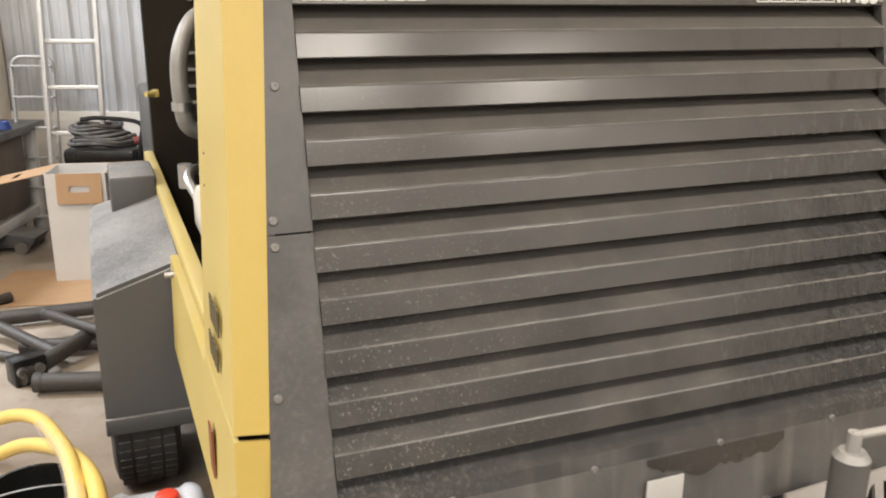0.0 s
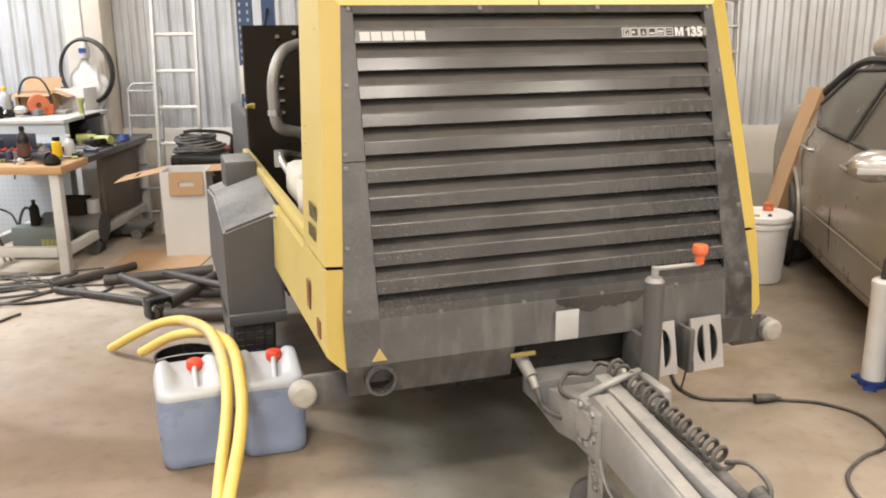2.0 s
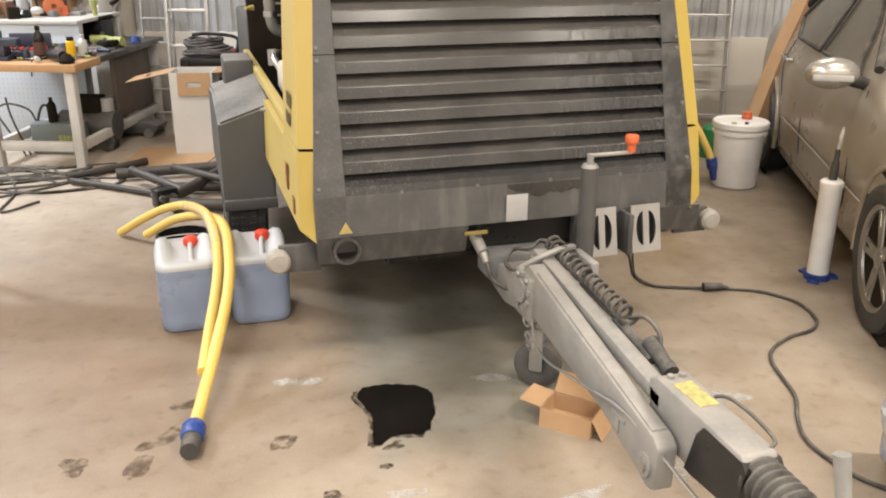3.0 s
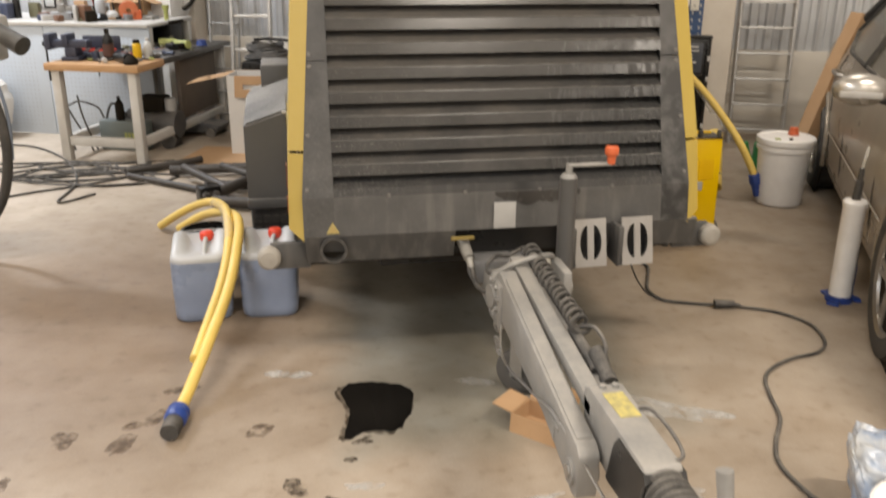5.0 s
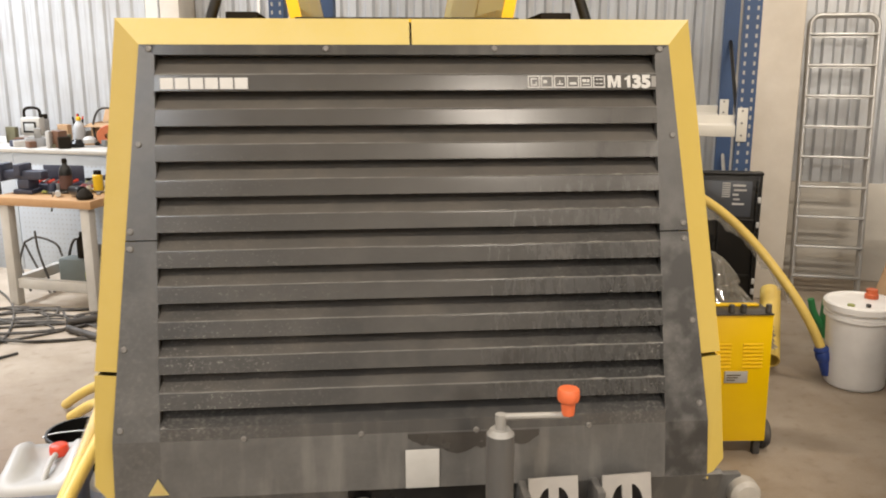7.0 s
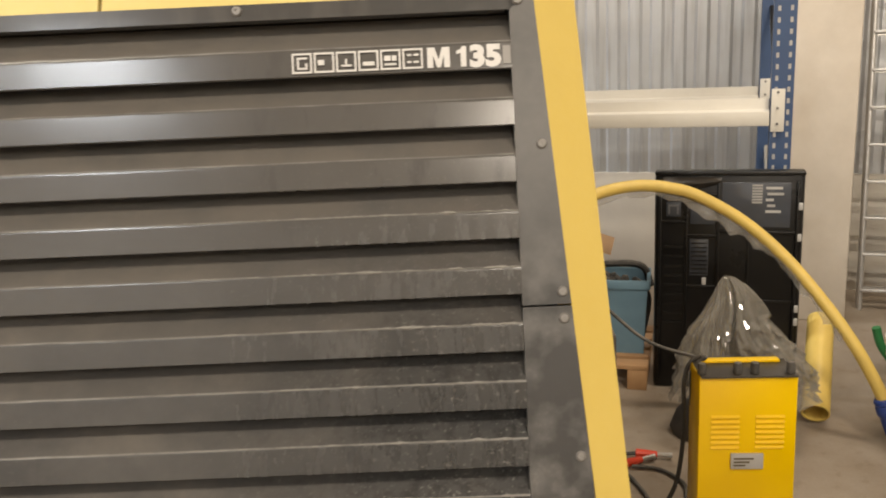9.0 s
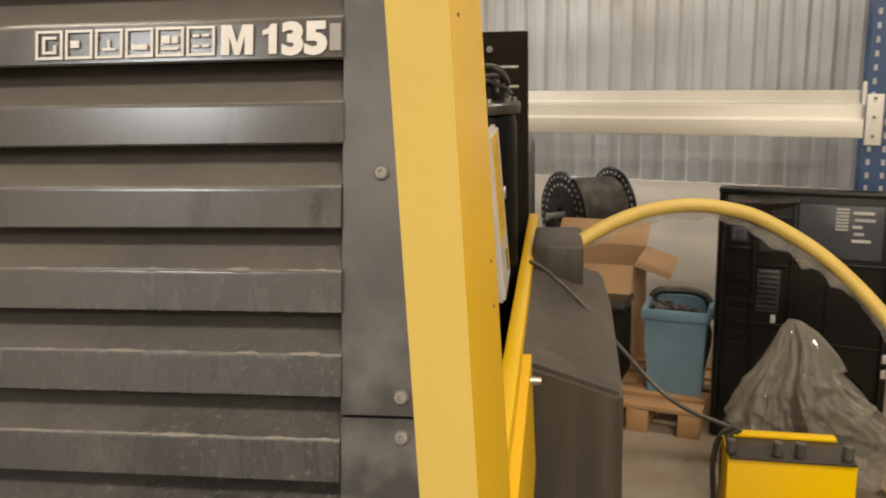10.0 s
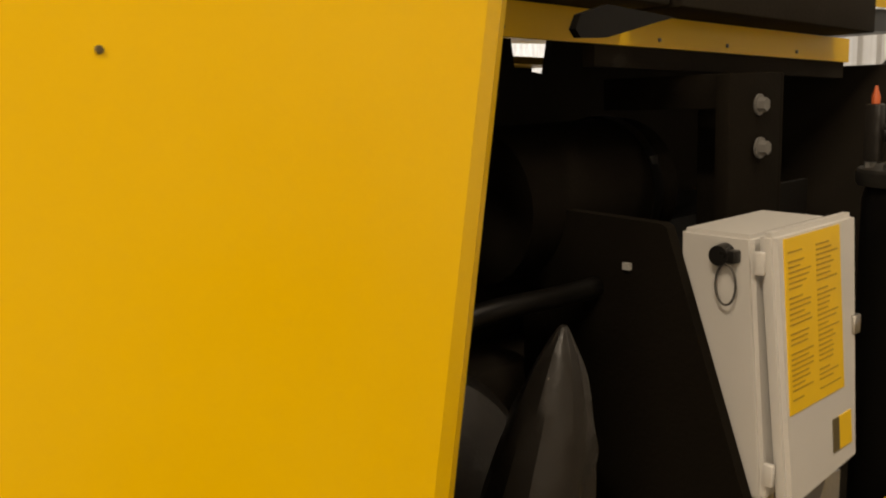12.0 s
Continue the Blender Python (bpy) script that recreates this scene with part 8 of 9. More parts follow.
# open cardboard and cable reel by the wall
small_carton(pose(1.02, 3.40, 0, 0, 0, -14), 0.46, 0.40, 0.60, "big open brown cardboard box by the wall", "cardboard_box", 0.42, tilt=(62, 18, -35, 15))
bx = thing("black_crate", pose(1.07, 3.02, 0.0, 0, 0, -16), "dark plastic crate beside the tub", "crate")
bm = nb()
box(bm, -0.11, 0.09, -0.10, 0.12, 0.123, 0.47, 0.02)
part("crate_wall", bm, BLACK, bx)
bm = nb()
box(bm, -0.12, 0.10, -0.11, 0.13, 0.455, 0.485, 0.008)
part("crate_rim", bm, BLACK_GLOSS, bx)


def cable_reel():
    t = thing("cable_reel", pose(1.02, 4.14, 0, 0, 0, 30), "black cable reel with perforated flanges on a stand", "reel")
    cz = 0.655
    for x in (-0.16, 0.16):
        bm = nb()
        m = pose(x, 0, cz, 0, 90, 0)
        lathe(bm, [(0.05, -0.008), (0.235, -0.008), (0.245, 0.0), (0.235, 0.008), (0.05, 0.008)], 40, m, closed=True)
        fl = part("flange", bm, BLACK_GLOSS, t, "black round flange")
        bm = nb()
        for ring, cnt in ((0.215, 34), (0.17, 26)):
            for i in range(cnt):
                a = 2 * math.pi * i / cnt
                rod(bm, m @ Vector((ring * math.cos(a), ring * math.sin(a), -0.0095)), m @ Vector((ring * math.cos(a), ring * math.sin(a), 0.0095)), 0.0085, n=6)
        tagged(part("hole_row", bm, PALE, fl, "row of round holes"), kind="stuff")
    bm = nb()
    lathe(bm, [(0.19, -0.15), (0.20, -0.05), (0.195, 0.06), (0.19, 0.15)], 36, pose(0, 0, cz, 0, 90, 0))
    part("cable_winding", bm, RUBBER, t, "wound black cable")
    bm = nb()
    rod(bm, (-0.26, 0, cz), (0.26, 0, cz), 0.02)
    part("reel_axle", bm, GALV, t)
    for x in (-0.24, 0.24):
        for s in (-1, 1):
            bm = nb()
            rod(bm, (x, 0, cz), (x, s * 0.25, 0.012), 0.016)
            part("stand_leg", bm, BLACK_GLOSS, t)
    return t


cable_reel()
# ---- work benches, west ----
rng = random.Random(21)


def bottle(m, r, h, body, cap, label, name="bottle", group="", band=None):
    t = thing(name, m, label, "bottle", group)
    bm = nb()
    lathe(bm, [(r * 0.92, 0), (r, 0.006), (r, h * 0.62), (r * 0.82, h * 0.74), (r * 0.36, h * 0.84), (r * 0.34, h * 0.88)], 18)
    part("bottle_body", bm, body, t)
    bm = nb()
    lathe(bm, [(r * 0.42, h * 0.87), (r * 0.42, h * 0.98), (r * 0.3, h), (0.0001, h)], 14)
    part("bottle_cap", bm, cap, t)
    if band:
        bm = nb()
        lathe(bm, [(r * 1.012, h * 0.14), (r * 1.012, h * 0.52), (r * 0.9, h * 0.52), (r * 0.9, h * 0.14)], 18, closed=True)
        part("bottle_label", bm, band, t)
    return t


def spray_can(m, r, h, body, cap, label, group="spray cans on the shelf"):
    t = thing("spray_can", m, label, "spray can", group)
    bm = nb()
    lathe(bm, [(r * 0.95, 0), (r, 0.004), (r, h * 0.78), (r * 0.8, h * 0.82), (0.0001, h * 0.82)], 16)
    part("can_body", bm, body, t)
    bm = nb()
    lathe(bm, [(r * 0.78, h * 0.80), (r * 0.78, h * 0.98), (r * 0.7, h), (0.0001, h)], 14)
    part("can_cap", bm, cap, t)
    return t


def bench():
    t = thing("workbench", room_pose(-1.57, 1.36), "workbench with wood front edge and oily steel top", "workbench")
    # local y points to the wall
    w, d, H = 0.76, 1.70, 0.75
    y0 = -0.85
    bm = nb()
    box(bm, -w / 2, w / 2, y0, y0 + 0.42, H - 0.055, H, 0.006)
    part("wood_top", bm, WOOD, t, "worn pale wooden top board")
    bm = nb()
    box(bm, -w / 2 + 0.01, w / 2, y0 + 0.423, y0 + d, H - 0.045, H + 0.002, 0.004)
    part("steel_top", bm, DARKTOP, t, "dark oily steel top plate")
    legs = [(-w / 2 + 0.07, y0 + 0.06), (w / 2 - 0.07, y0 + 0.06), (-w / 2 + 0.07, y0 + d - 0.1), (w / 2 - 0.07, y0 + d - 0.1)]
    for x, y in legs:
        bm = nb()
        box(bm, x - 0.034, x + 0.034, y - 0.034, y + 0.034, 0, H - 0.056, 0.006)
        part("leg", bm, LEG_PAINT, t, "chipped pale grey leg")
    for a, b in (((legs[0][0], legs[0][1]), (legs[1][0], legs[1][1])), ((legs[2][0], legs[2][1]), (legs[3][0], legs[3][1]))):
        bm = nb()
        box(bm, a[0] + 0.041, b[0] - 0.041, a[1] - 0.025, a[1] + 0.025, 0.12, 0.19, 0.005)
        part("cross_rail", bm, LEG_PAINT, t)
    for x in (legs[0][0], legs[1][0]):
        bm = nb()
        box(bm, x - 0.025, x + 0.025, legs[0][1] + 0.041, legs[2][1] - 0.041, 0.12, 0.19, 0.005)
        part("side_rail", bm, LEG_PAINT, t)
    bm = nb()
    box(bm, legs[1][0] - 0.02, legs[1][0] + 0.02, -0.1, 0.60, 0.22, H - 0.06, 0.004)
    part("side_apron", bm, mat("dirty_brown_board", (0.13, 0.10, 0.075), 0.8, 0, (0.07, 0.055, 0.045), 6, 0.9), t, "dark hanging apron")
    return t


bench()
BT = 0.752


def on_bench(x, y, z=BT, turn=0.0):
    return room_pose(-1.57, 1.36) @ pose(x, y, z, 0, 0, turn)


# vice
vc = thing("bench_vice", on_bench(-0.24, -0.66, BT, 5), "dark blue-grey steel bench vice on the wooden top", "vice")
bm = nb()
box(bm, -0.07, 0.07, -0.06, 0.08, 0, 0.03, 0.006)
box(bm, -0.045, 0.045, -0.05, 0.07, 0.03, 0.10, 0.012)
part("vice_base", bm, NAVY, vc)
bm = nb()
box(bm, -0.17, 0.14, -0.045, 0.045, 0.095, 0.155, 0.012)
part("vice_slide", bm, NAVY, vc)
bm = nb()
box(bm, -0.19, -0.14, -0.07, 0.07, 0.08, 0.20, 0.012)
part("front_jaw", bm, NAVY, vc)
bm = nb()
box(bm, -0.05, 0.0, -0.07, 0.07, 0.12, 0.20, 0.010)
part("fixed_jaw", bm, NAVY, vc)
bm = nb()
rod(bm, (-0.21, 0, 0.12), (-0.21, 0, -0.16), 0.008)
rod(bm, (-0.23, 0, 0.12), (-0.18, 0, 0.12), 0.02)
part("vice_bar", bm, BLACK_GLOSS, vc, "black tommy bar")
bottle(on_bench(0.02, -0.60), 0.042, 0.235, BLACK_GLOSS, BLACK, "black plastic oil bottle on the bench", band=mat("brown_label", (0.09, 0.04, 0.03), 0.5))
spray_can(on_bench(0.21, -0.52), 0.033, 0.15, STICKER, BLACK, "small yellow spray can on the bench", "tools on the bench")
bottle(on_bench(0.27, -0.46), 0.035, 0.16, mat("clear_bottle", (0.55, 0.55, 0.53), 0.2), LETTER, "small clear bottle on the bench")
# black power tool
dt = thing("angle_grinder", on_bench(0.22, -0.74, BT, -30), "black angle grinder lying on the wooden edge", "power tool", "tools on the bench")
bm = nb()
rod(bm, (-0.10, 0, 0.04), (0.06, 0, 0.045), 0.032, 0.036, 16)
part("grinder_body", bm, BLACK_GLOSS, dt)
bm = nb()
lathe(bm, [(0.0001, 0.0), (0.05, 0.002), (0.055, 0.02), (0.03, 0.06), (0.0001, 0.075)], 18, pose(0.09, 0, 0.0))
part("grinder_head", bm, BLACK, dt)
bm = nb()
tube(bm, smooth_line([(-0.10, 0, 0.04), (-0.16, -0.02, 0.02), (-0.17, -0.10, 0.01), (-0.16, -0.125, -0.10)], 6), 0.005, 6)
part("grinder_lead", bm, RUBBER, dt)
# loose hand tools
for i in range(34):
    x, y = rng.uniform(-0.16, 0.34), rng.uniform(-0.72, 0.36)
    tl = thing("hand_tool", on_bench(x, y, BT + 0.003 if y < -0.43 else BT + 0.003, rng.uniform(0, 180)), "small steel hand tool lying on the bench", "tool", "tools on the bench")
    L = rng.uniform(0.07, 0.17)
    bm = nb()
    rod(bm, (-L / 2, 0, 0.007), (L * 0.25, 0, 0.007), 0.0065, n=8)
    part("tool_shaft", bm, STEEL if i % 3 else RUBBER, tl)
    bm = nb()
    if i % 2:
        lathe(bm, [(0.008, 0.0), (0.016, 0.0), (0.016, 0.01), (0.008, 0.01)], 10, pose(L * 0.25 + 0.014, 0, 0.002), closed=True)
    else:
        rod(bm, (L * 0.25, 0, 0.009), (L * 0.5, 0, 0.009), 0.011, 0.009, 10)
    part("tool_end", bm, STEEL if i % 2 else (RED_PL if i % 4 else LIME), tl)
ro = thing("red_rag", on_bench(0.10, -0.50, BT), "crumpled dark red rag on the bench", "rag")
bm = nb()
bmesh.ops.create_icosphere(bm, subdivisions=3, radius=1)
for v in bm.verts:
    k = 1 + 0.5 * noise.noise(v.co * 2.2)
    v.co = Vector((v.co.x * 0.09 * k, v.co.y * 0.06 * k, max(0.0, v.co.z * 0.035 * k + 0.012)))
part("rag_cloth", bm, mat("dark_red_cloth", (0.22, 0.05, 0.045), 0.9, 0, (0.15, 0.04, 0.035), 20, 0.8), ro)


# sockets, bits and swarf over the bench top
for i in range(26):
    x, y = rng.uniform(-0.30, 0.36), rng.uniform(-0.80, 0.38)
    o = thing("steel_socket", on_bench(x, y, BT + 0.003, rng.uniform(0, 180)), "loose steel socket lying on the bench", "socket", "sockets on the bench")
    r, L = rng.uniform(0.009, 0.02), rng.uniform(0.025, 0.07)
    bm = nb()
    rod(bm, (-L / 2, 0, r), (L / 2, 0, r), r, r * rng.uniform(0.6, 1.0), 10)
    part("socket_body", bm, (STEEL, SCREW, BLACK_GLOSS, RUBBER, LETTER)[i % 5], o)
ck = thing("plastic_tool_case", on_bench(-0.12, -0.50, BT + 0.001, 8), "open dark blue tool case full of parts on the bench", "case")
bm = nb()
box(bm, -0.16, 0.14, -0.09, 0.09, 0, 0.05, 0.01)
part("case_shell", bm, NAVY, ck)
bm = nb()
box(bm, -0.16, 0.14, 0.088, 0.10, 0.04, 0.16, 0.006)
part("case_lid", bm, NAVY, ck, "raised dark blue lid")
for k in range(7):
    bm = nb()
    rod(bm, (-0.13 + 0.04 * k, -0.05, 0.055), (-0.13 + 0.04 * k, 0.05 - 0.01 * (k % 3), 0.06), 0.012, n=8)
    part("case_tool", bm, STEEL if k % 2 else RED_PL, ck)


# lime drills and toolbox at the back of the bench
def drill(m, label):
    t = thing("cordless_drill", m, label, "drill", "drills on the bench")
    bm = nb()
    rod(bm, (-0.07, 0, 0.045), (0.07, 0, 0.045), 0.034, 0.030, 16)
    part("drill_body", bm, LIME, t)
    bm = nb()
    rod(bm, (0.07, 0, 0.045), (0.12, 0, 0.045), 0.024, 0.016, 14)
    part("drill_chuck", bm, BLACK_GLOSS, t)
    bm = nb()
    box(bm, -0.06, -0.015, 0.02, 0.12, 0.02, 0.06, 0.012)
    part("drill_grip", bm, BLACK, t)
    bm = nb()
    box(bm, -0.08, 0.01, 0.12, 0.18, 0.012, 0.068, 0.008)
    part("drill_battery", bm, BLACK_GLOSS, t)
    return t


drill(on_bench(0.10, 0.20, BT + 0.003, 20), "lime green cordless drill lying on the steel top")
drill(on_bench(0.27, 0.12, BT + 0.003, 160), "lime green cordless drill beside the toolbox")
tb2 = thing("toolbox", on_bench(-0.26, 0.52, BT + 0.003, 0), "long black toolbox on the back of the bench", "toolbox")
bm = nb()
box(bm, -0.28, 0.30, -0.11, 0.11, 0, 0.17, 0.012)
part("toolbox_body", bm, BLACK_GLOSS, tb2)
bm = nb()
box(bm, -0.29, 0.31, -0.12, 0.12, 0.17, 0.20, 0.01)
part("toolbox_lid", bm, BLACK, tb2)
sv = thing("lime_flashlight", on_bench(-0.03, 0.47, BT + 0.204, 0), "lime green torch standing on the toolbox", "torch")
bm = nb()
lathe(bm, [(0.02, 0), (0.018, 0.08), (0.03, 0.10), (0.03, 0.13), (0.0001, 0.13)], 14)
part("torch_body", bm, LIME, sv)
gb = thing("grey_tray", on_bench(-0.28, 0.50, BT + 0.204, 3), "flat grey tray on the toolbox", "tray")
bm = nb()
box(bm, -0.12, 0.13, -0.07, 0.07, 0, 0.035, 0.006)
part("tray_shell", bm, GALV, gb)
bl = thing("blue_rope_bundle", on_bench(0.33, 0.36, BT + 0.003), "small blue bundle of wire on the bench", "wire")
bm = nb()
for k in range(4):
    tube(bm, [Vector((0.045 * math.cos(a) * (1 - 0.1 * k), 0.03 * math.sin(a), 0.012 + 0.012 * k)) for a in [2 * math.pi * i / 18 for i in range(19)]], 0.007, 6)
part("wire_coil", bm, BLUE_PL, bl)

# items under the bench
uc = thing("small_air_compressor", room_pose(-1.45, 1.55), "small grey air compressor under the bench", "compressor")
bm = nb()
rod(bm, (-0.22, 0, 0.19), (0.22, 0, 0.19), 0.11, n=24)
part("air_tank", bm, GREY_FENDER, uc)
bm = nb()
box(bm, -0.10, 0.12, -0.08, 0.08, 0.29, 0.42, 0.02)
part("pump_head", bm, BLACK, uc)
bm = nb()
rod(bm, (0.15, 0, 0.30), (0.15, 0, 0.40), 0.05)
part("air_filter_pot", bm, PALE, uc)
bm = nb()
tube(bm, smooth_line([(-0.2, -0.08, 0.26), (-0.3, -0.12, 0.36), (-0.36, -0.14, 0.2), (-0.36, -0.16, 0.02)], 6), 0.01, 8)
part("air_lead", bm, RUBBER, uc)
for s in (-1, 1):
    bm = nb()
    rod(bm, (s * 0.16, -0.12, 0.065), (s * 0.16, -0.09, 0.065), 0.065, n=20)
    part("wheel", bm, RUBBER, uc)
    bm = nb()
    box(bm, s * 0.16 - 0.02, s * 0.16 + 0.02, -0.08, 0.08, 0.0, 0.12, 0.004)
    part("foot", bm, RUBBER, uc)
# tins, pots and heaps of fittings that crowd the bench top
MUTED = [mat("tin_" + nm, c, 0.5, mt, tuple(v * 0.7 for v in c), 18, 0.8) for nm, c, mt in (("olive", (0.16, 0.15, 0.09), 0), ("rust", (0.17, 0.085, 0.05), 0), ("zinc", (0.34, 0.33, 0.31), 0.7), ("grey", (0.20, 0.20, 0.20), 0), ("cream", (0.46, 0.42, 0.34), 0), ("navy", (0.05, 0.06, 0.10), 0))]
for i in range(46):
    x, y = rng.uniform(-0.34, 0.35), rng.uniform(-0.62, 0.36)
    if abs(x - 0.02) < 0.06 and abs(y + 0.60) < 0.06:
        continue
    tn = thing("small_tin", on_bench(x, y, BT + 0.003, rng.uniform(0, 180)), "small dull tin or fitting among the tools on the bench", "tin", "tins on the bench")
    bm = nb()
    r, hh = rng.uniform(0.014, 0.034), rng.choice((0.02, 0.03, 0.045, 0.06, 0.085))
    if i % 3 == 0:
        box(bm, -r * 1.4, r * 1.4, -r, r, 0, hh * 0.7, 0.004)
    elif i % 3 == 1:
        lathe(bm, [(r * 0.95, 0), (r, 0.003), (r, hh * 0.9), (r * 0.9, hh), (r * 0.82, hh), (r * 0.8, hh * 0.8), (0.0001, hh * 0.8)], 14)
    else:
        rod(bm, (-hh, 0, r * 0.5), (hh, 0, r * 0.5), r * 0.5, r * 0.4, 10)
        rod(bm, (hh, 0, r * 0.55), (hh * 1.3, 0, r * 0.55), r * 0.55, r * 0.55, 6)
    part("tin_body", bm, MUTED[(i * 5 + i // 4) % 6], tn)
cu = thing("cable_bundle", room_pose(-1.88, 1.86), "black cables hanging down under the bench", "cable")
for pts in ([(-0.05, 0, 0.45), (-0.02, -0.02, 0.32), (0.03, -0.03, 0.18), (0.10, -0.04, 0.02)], [(-0.16, 0.02, 0.36), (-0.20, 0, 0.22), (-0.14, -0.03, 0.10), (-0.10, -0.04, 0.015)], [(-0.16, 0.02, 0.36), (-0.05, 0.02, 0.40), (0.10, 0.02, 0.36), (0.16, 0.0, 0.28)], [(-0.16, 0.02, 0.34), (-0.08, 0, 0.22), (0.02, -0.03, 0.09), (0.06, -0.04, 0.012)]):
    part("cable_run", tube(nb(), smooth_line(pts, 7), 0.008, 7), RUBBER, cu)
jc = thing("green_tool_case", room_pose(-1.62, 1.72), "grey-green tool case with yellow print on the floor", "case")
bm = nb()
box(bm, -0.20, 0.20, -0.07, 0.07, 0, 0.24, 0.015)
part("case_shell", bm, mat("grey_green_case", (0.17, 0.195, 0.185), 0.5, 0, (0.13, 0.15, 0.14), 8, 0.8), jc)
bm = nb()
for k in range(5):
    box(bm, 0.02 + k * 0.032, 0.044 + k * 0.032, -0.0725, -0.069, 0.10, 0.15)
part("case_print", bm, LIME, jc, "yellow printed bars")
bottle(room_pose(-1.66, 1.72, 0.24), 0.035, 0.19, BLACK, BLACK_GLOSS, "black spray bottle on the tool case")
cyl = thing("trolley_jack", room_pose(-1.40, 1.05), "grey trolley jack lying under the bench", "jack")
bm = nb()
prism(bm, [(-0.35, 0.03), (0.3, 0.03), (0.34, 0.10), (0.1, 0.14), (-0.3, 0.09)], "y", -0.11, 0.11, 0.01)
part("jack_frame", bm, GREY_FENDER, cyl)
for x, y in ((-0.30, -0.13), (0.26, -0.13), (-0.30, 0.13), (0.26, 0.13)):
    bm = nb()
    rod(bm, (x, y - 0.015, 0.04), (x, y + 0.015, 0.04), 0.04, n=16)
    part("jack_roller", bm, STEEL, cyl)


# ---- wall bench with pegboard ----
def wall_bench():
    t = thing("wall_bench", room_pose(-3.0, 0.92), "long wall bench with a pale pegboard front", "workbench")
    w, d, H = 2.9, 0.84, 0.93
    bm = nb()
    box(bm, -w / 2, w / 2, -d / 2, d / 2, H, H + 0.03, 0.004)
    part("bench_top", bm, LEG_PAINT, t, "pale worn bench top")
    for k in range(3):
        bm = nb()
        x0 = -w / 2 + k * w / 3
        box(bm, x0 + 0.003, x0 + w / 3 - 0.003, -d / 2 + 0.02, -d / 2 + 0.04, 0.0, H - 0.001, 0.002)
        pn = part("pegboard", bm, PEG, t, "pale grey perforated board")
        bm = nb()
        for i in range(int((w / 3 - 0.1) / 0.038)):
            for j in range(21):
                x, z = x0 + 0.05 + i * 0.038, 0.08 + j * 0.038
                v = [bm.verts.new((x + dx, -d / 2 + 0.0188, z + dz)) for dx, dz in ((-0.005, -0.005), (0.005, -0.005), (0.005, 0.005), (-0.005, 0.005))]
                bm.faces.new(v)
        tagged(part("peg_hole", bm, mat("peg_hole_shade", (0.45, 0.47, 0.5), 0.8), pn, "grid of small peg holes"), kind="stuff")
    for x in (-w / 2 + 0.04, w / 2 - 0.04):
        for y in (-d / 2 + 0.08, d / 2 - 0.04):
            bm = nb()
            box(bm, x - 0.03, x + 0.03, y - 0.03, y + 0.03, 0, H - 0.001, 0.004)
            part("leg", bm, LEG_PAINT, t)
    return t


wall_bench()
WB = 0.961


def on_wall(u, v, turn=0.0, z=WB):
    return room_pose(u, v, z, turn)


names = [(-3.60, 0.9, HDPE, BLACK), (-3.48, 0.85, STICKER, BLACK), (-3.36, 0.95, LETTER, BLACK), (-3.22, 0.85, HDPE, RED_PL), (-3.05, 1.0, LETTER, BLACK_GLOSS), (-2.92, 1.05, BLACK_GLOSS, BLACK), (-3.75, 1.0, RED_PL, BLACK), (-2.66, 0.75, mat("grey_can", (0.3, 0.3, 0.3), 0.4), BLACK)]
for i, (u, v, a, b) in enumerate(names):
    spray_can(on_wall(u, v), 0.033, 0.19 + 0.03 * (i % 3), a, b, "spray can with a black cap on the wall bench" if b is BLACK else "small can on the wall bench")
bottle(on_wall(-2.18, 0.95), 0.045, 0.22, HDPE, STICKER, "white bottle with a yellow cap on the wall bench")
# portable lamp
pl2 = thing("work_lamp", on_wall(-2.72, 0.82, 10), "grey portable work lamp on the wall bench", "lamp")
bm = nb()
box(bm, -0.085, 0.085, -0.05, 0.05, 0.05, 0.20, 0.02)
part("lamp_case", bm, LEG_PAINT, pl2)
bm = nb()
box(bm, -0.055, 0.055, -0.056, -0.049, 0.075, 0.165, 0.01)
part("lamp_bezel", bm, BLACK_GLOSS, pl2)
bm = nb()
box(bm, -0.04, 0.04, -0.06, -0.0555, 0.09, 0.15, 0.004)
part("lamp_glass", bm, mat("pale_lens", (0.6, 0.62, 0.62), 0.2), pl2)
bm = nb()
tube(bm, smooth_line([(-0.07, 0, 0.19), (-0.06, 0, 0.26), (0, 0, 0.275), (0.06, 0, 0.26), (0.07, 0, 0.19)], 5), 0.012, 8)
part("lamp_handle", bm, BLACK, pl2)
bm = nb()
box(bm, -0.10, 0.10, -0.06, 0.06, 0.0, 0.05, 0.01)
part("lamp_foot", bm, LEG_PAINT, pl2)
small_carton(on_wall(-2.02, 0.72, 8), 0.30, 0.2, 0.16, "low brown carton of parts on the wall bench", tilt=(10, 20, -60, 20))
small_carton(on_wall(-1.82, 0.50, -5), 0.28, 0.22, 0.18, "plain white carton at the back of the wall bench", flaps=(0, 0, 0, 0), material=CARD_WHITE)
rl2 = thing("orange_reel", on_wall(-1.90, 0.98, 30) @ Matrix.Scale(0.7, 4), "orange cable reel on the wall bench", "reel")
bm = nb()
lathe(bm, [(0.03, -0.05), (0.11, -0.05), (0.115, -0.045), (0.07, -0.035), (0.07, 0.035), (0.115, 0.045), (0.11, 0.05), (0.03, 0.05)], 28, pose(0, 0, 0.115, 90, 0, 0), closed=True)
part("reel_drum", bm, mat("faded_orange", (0.60, 0.17, 0.07), 0.5, 0, (0.5, 0.13, 0.05), 20, 0.7), rl2)
bm = nb()
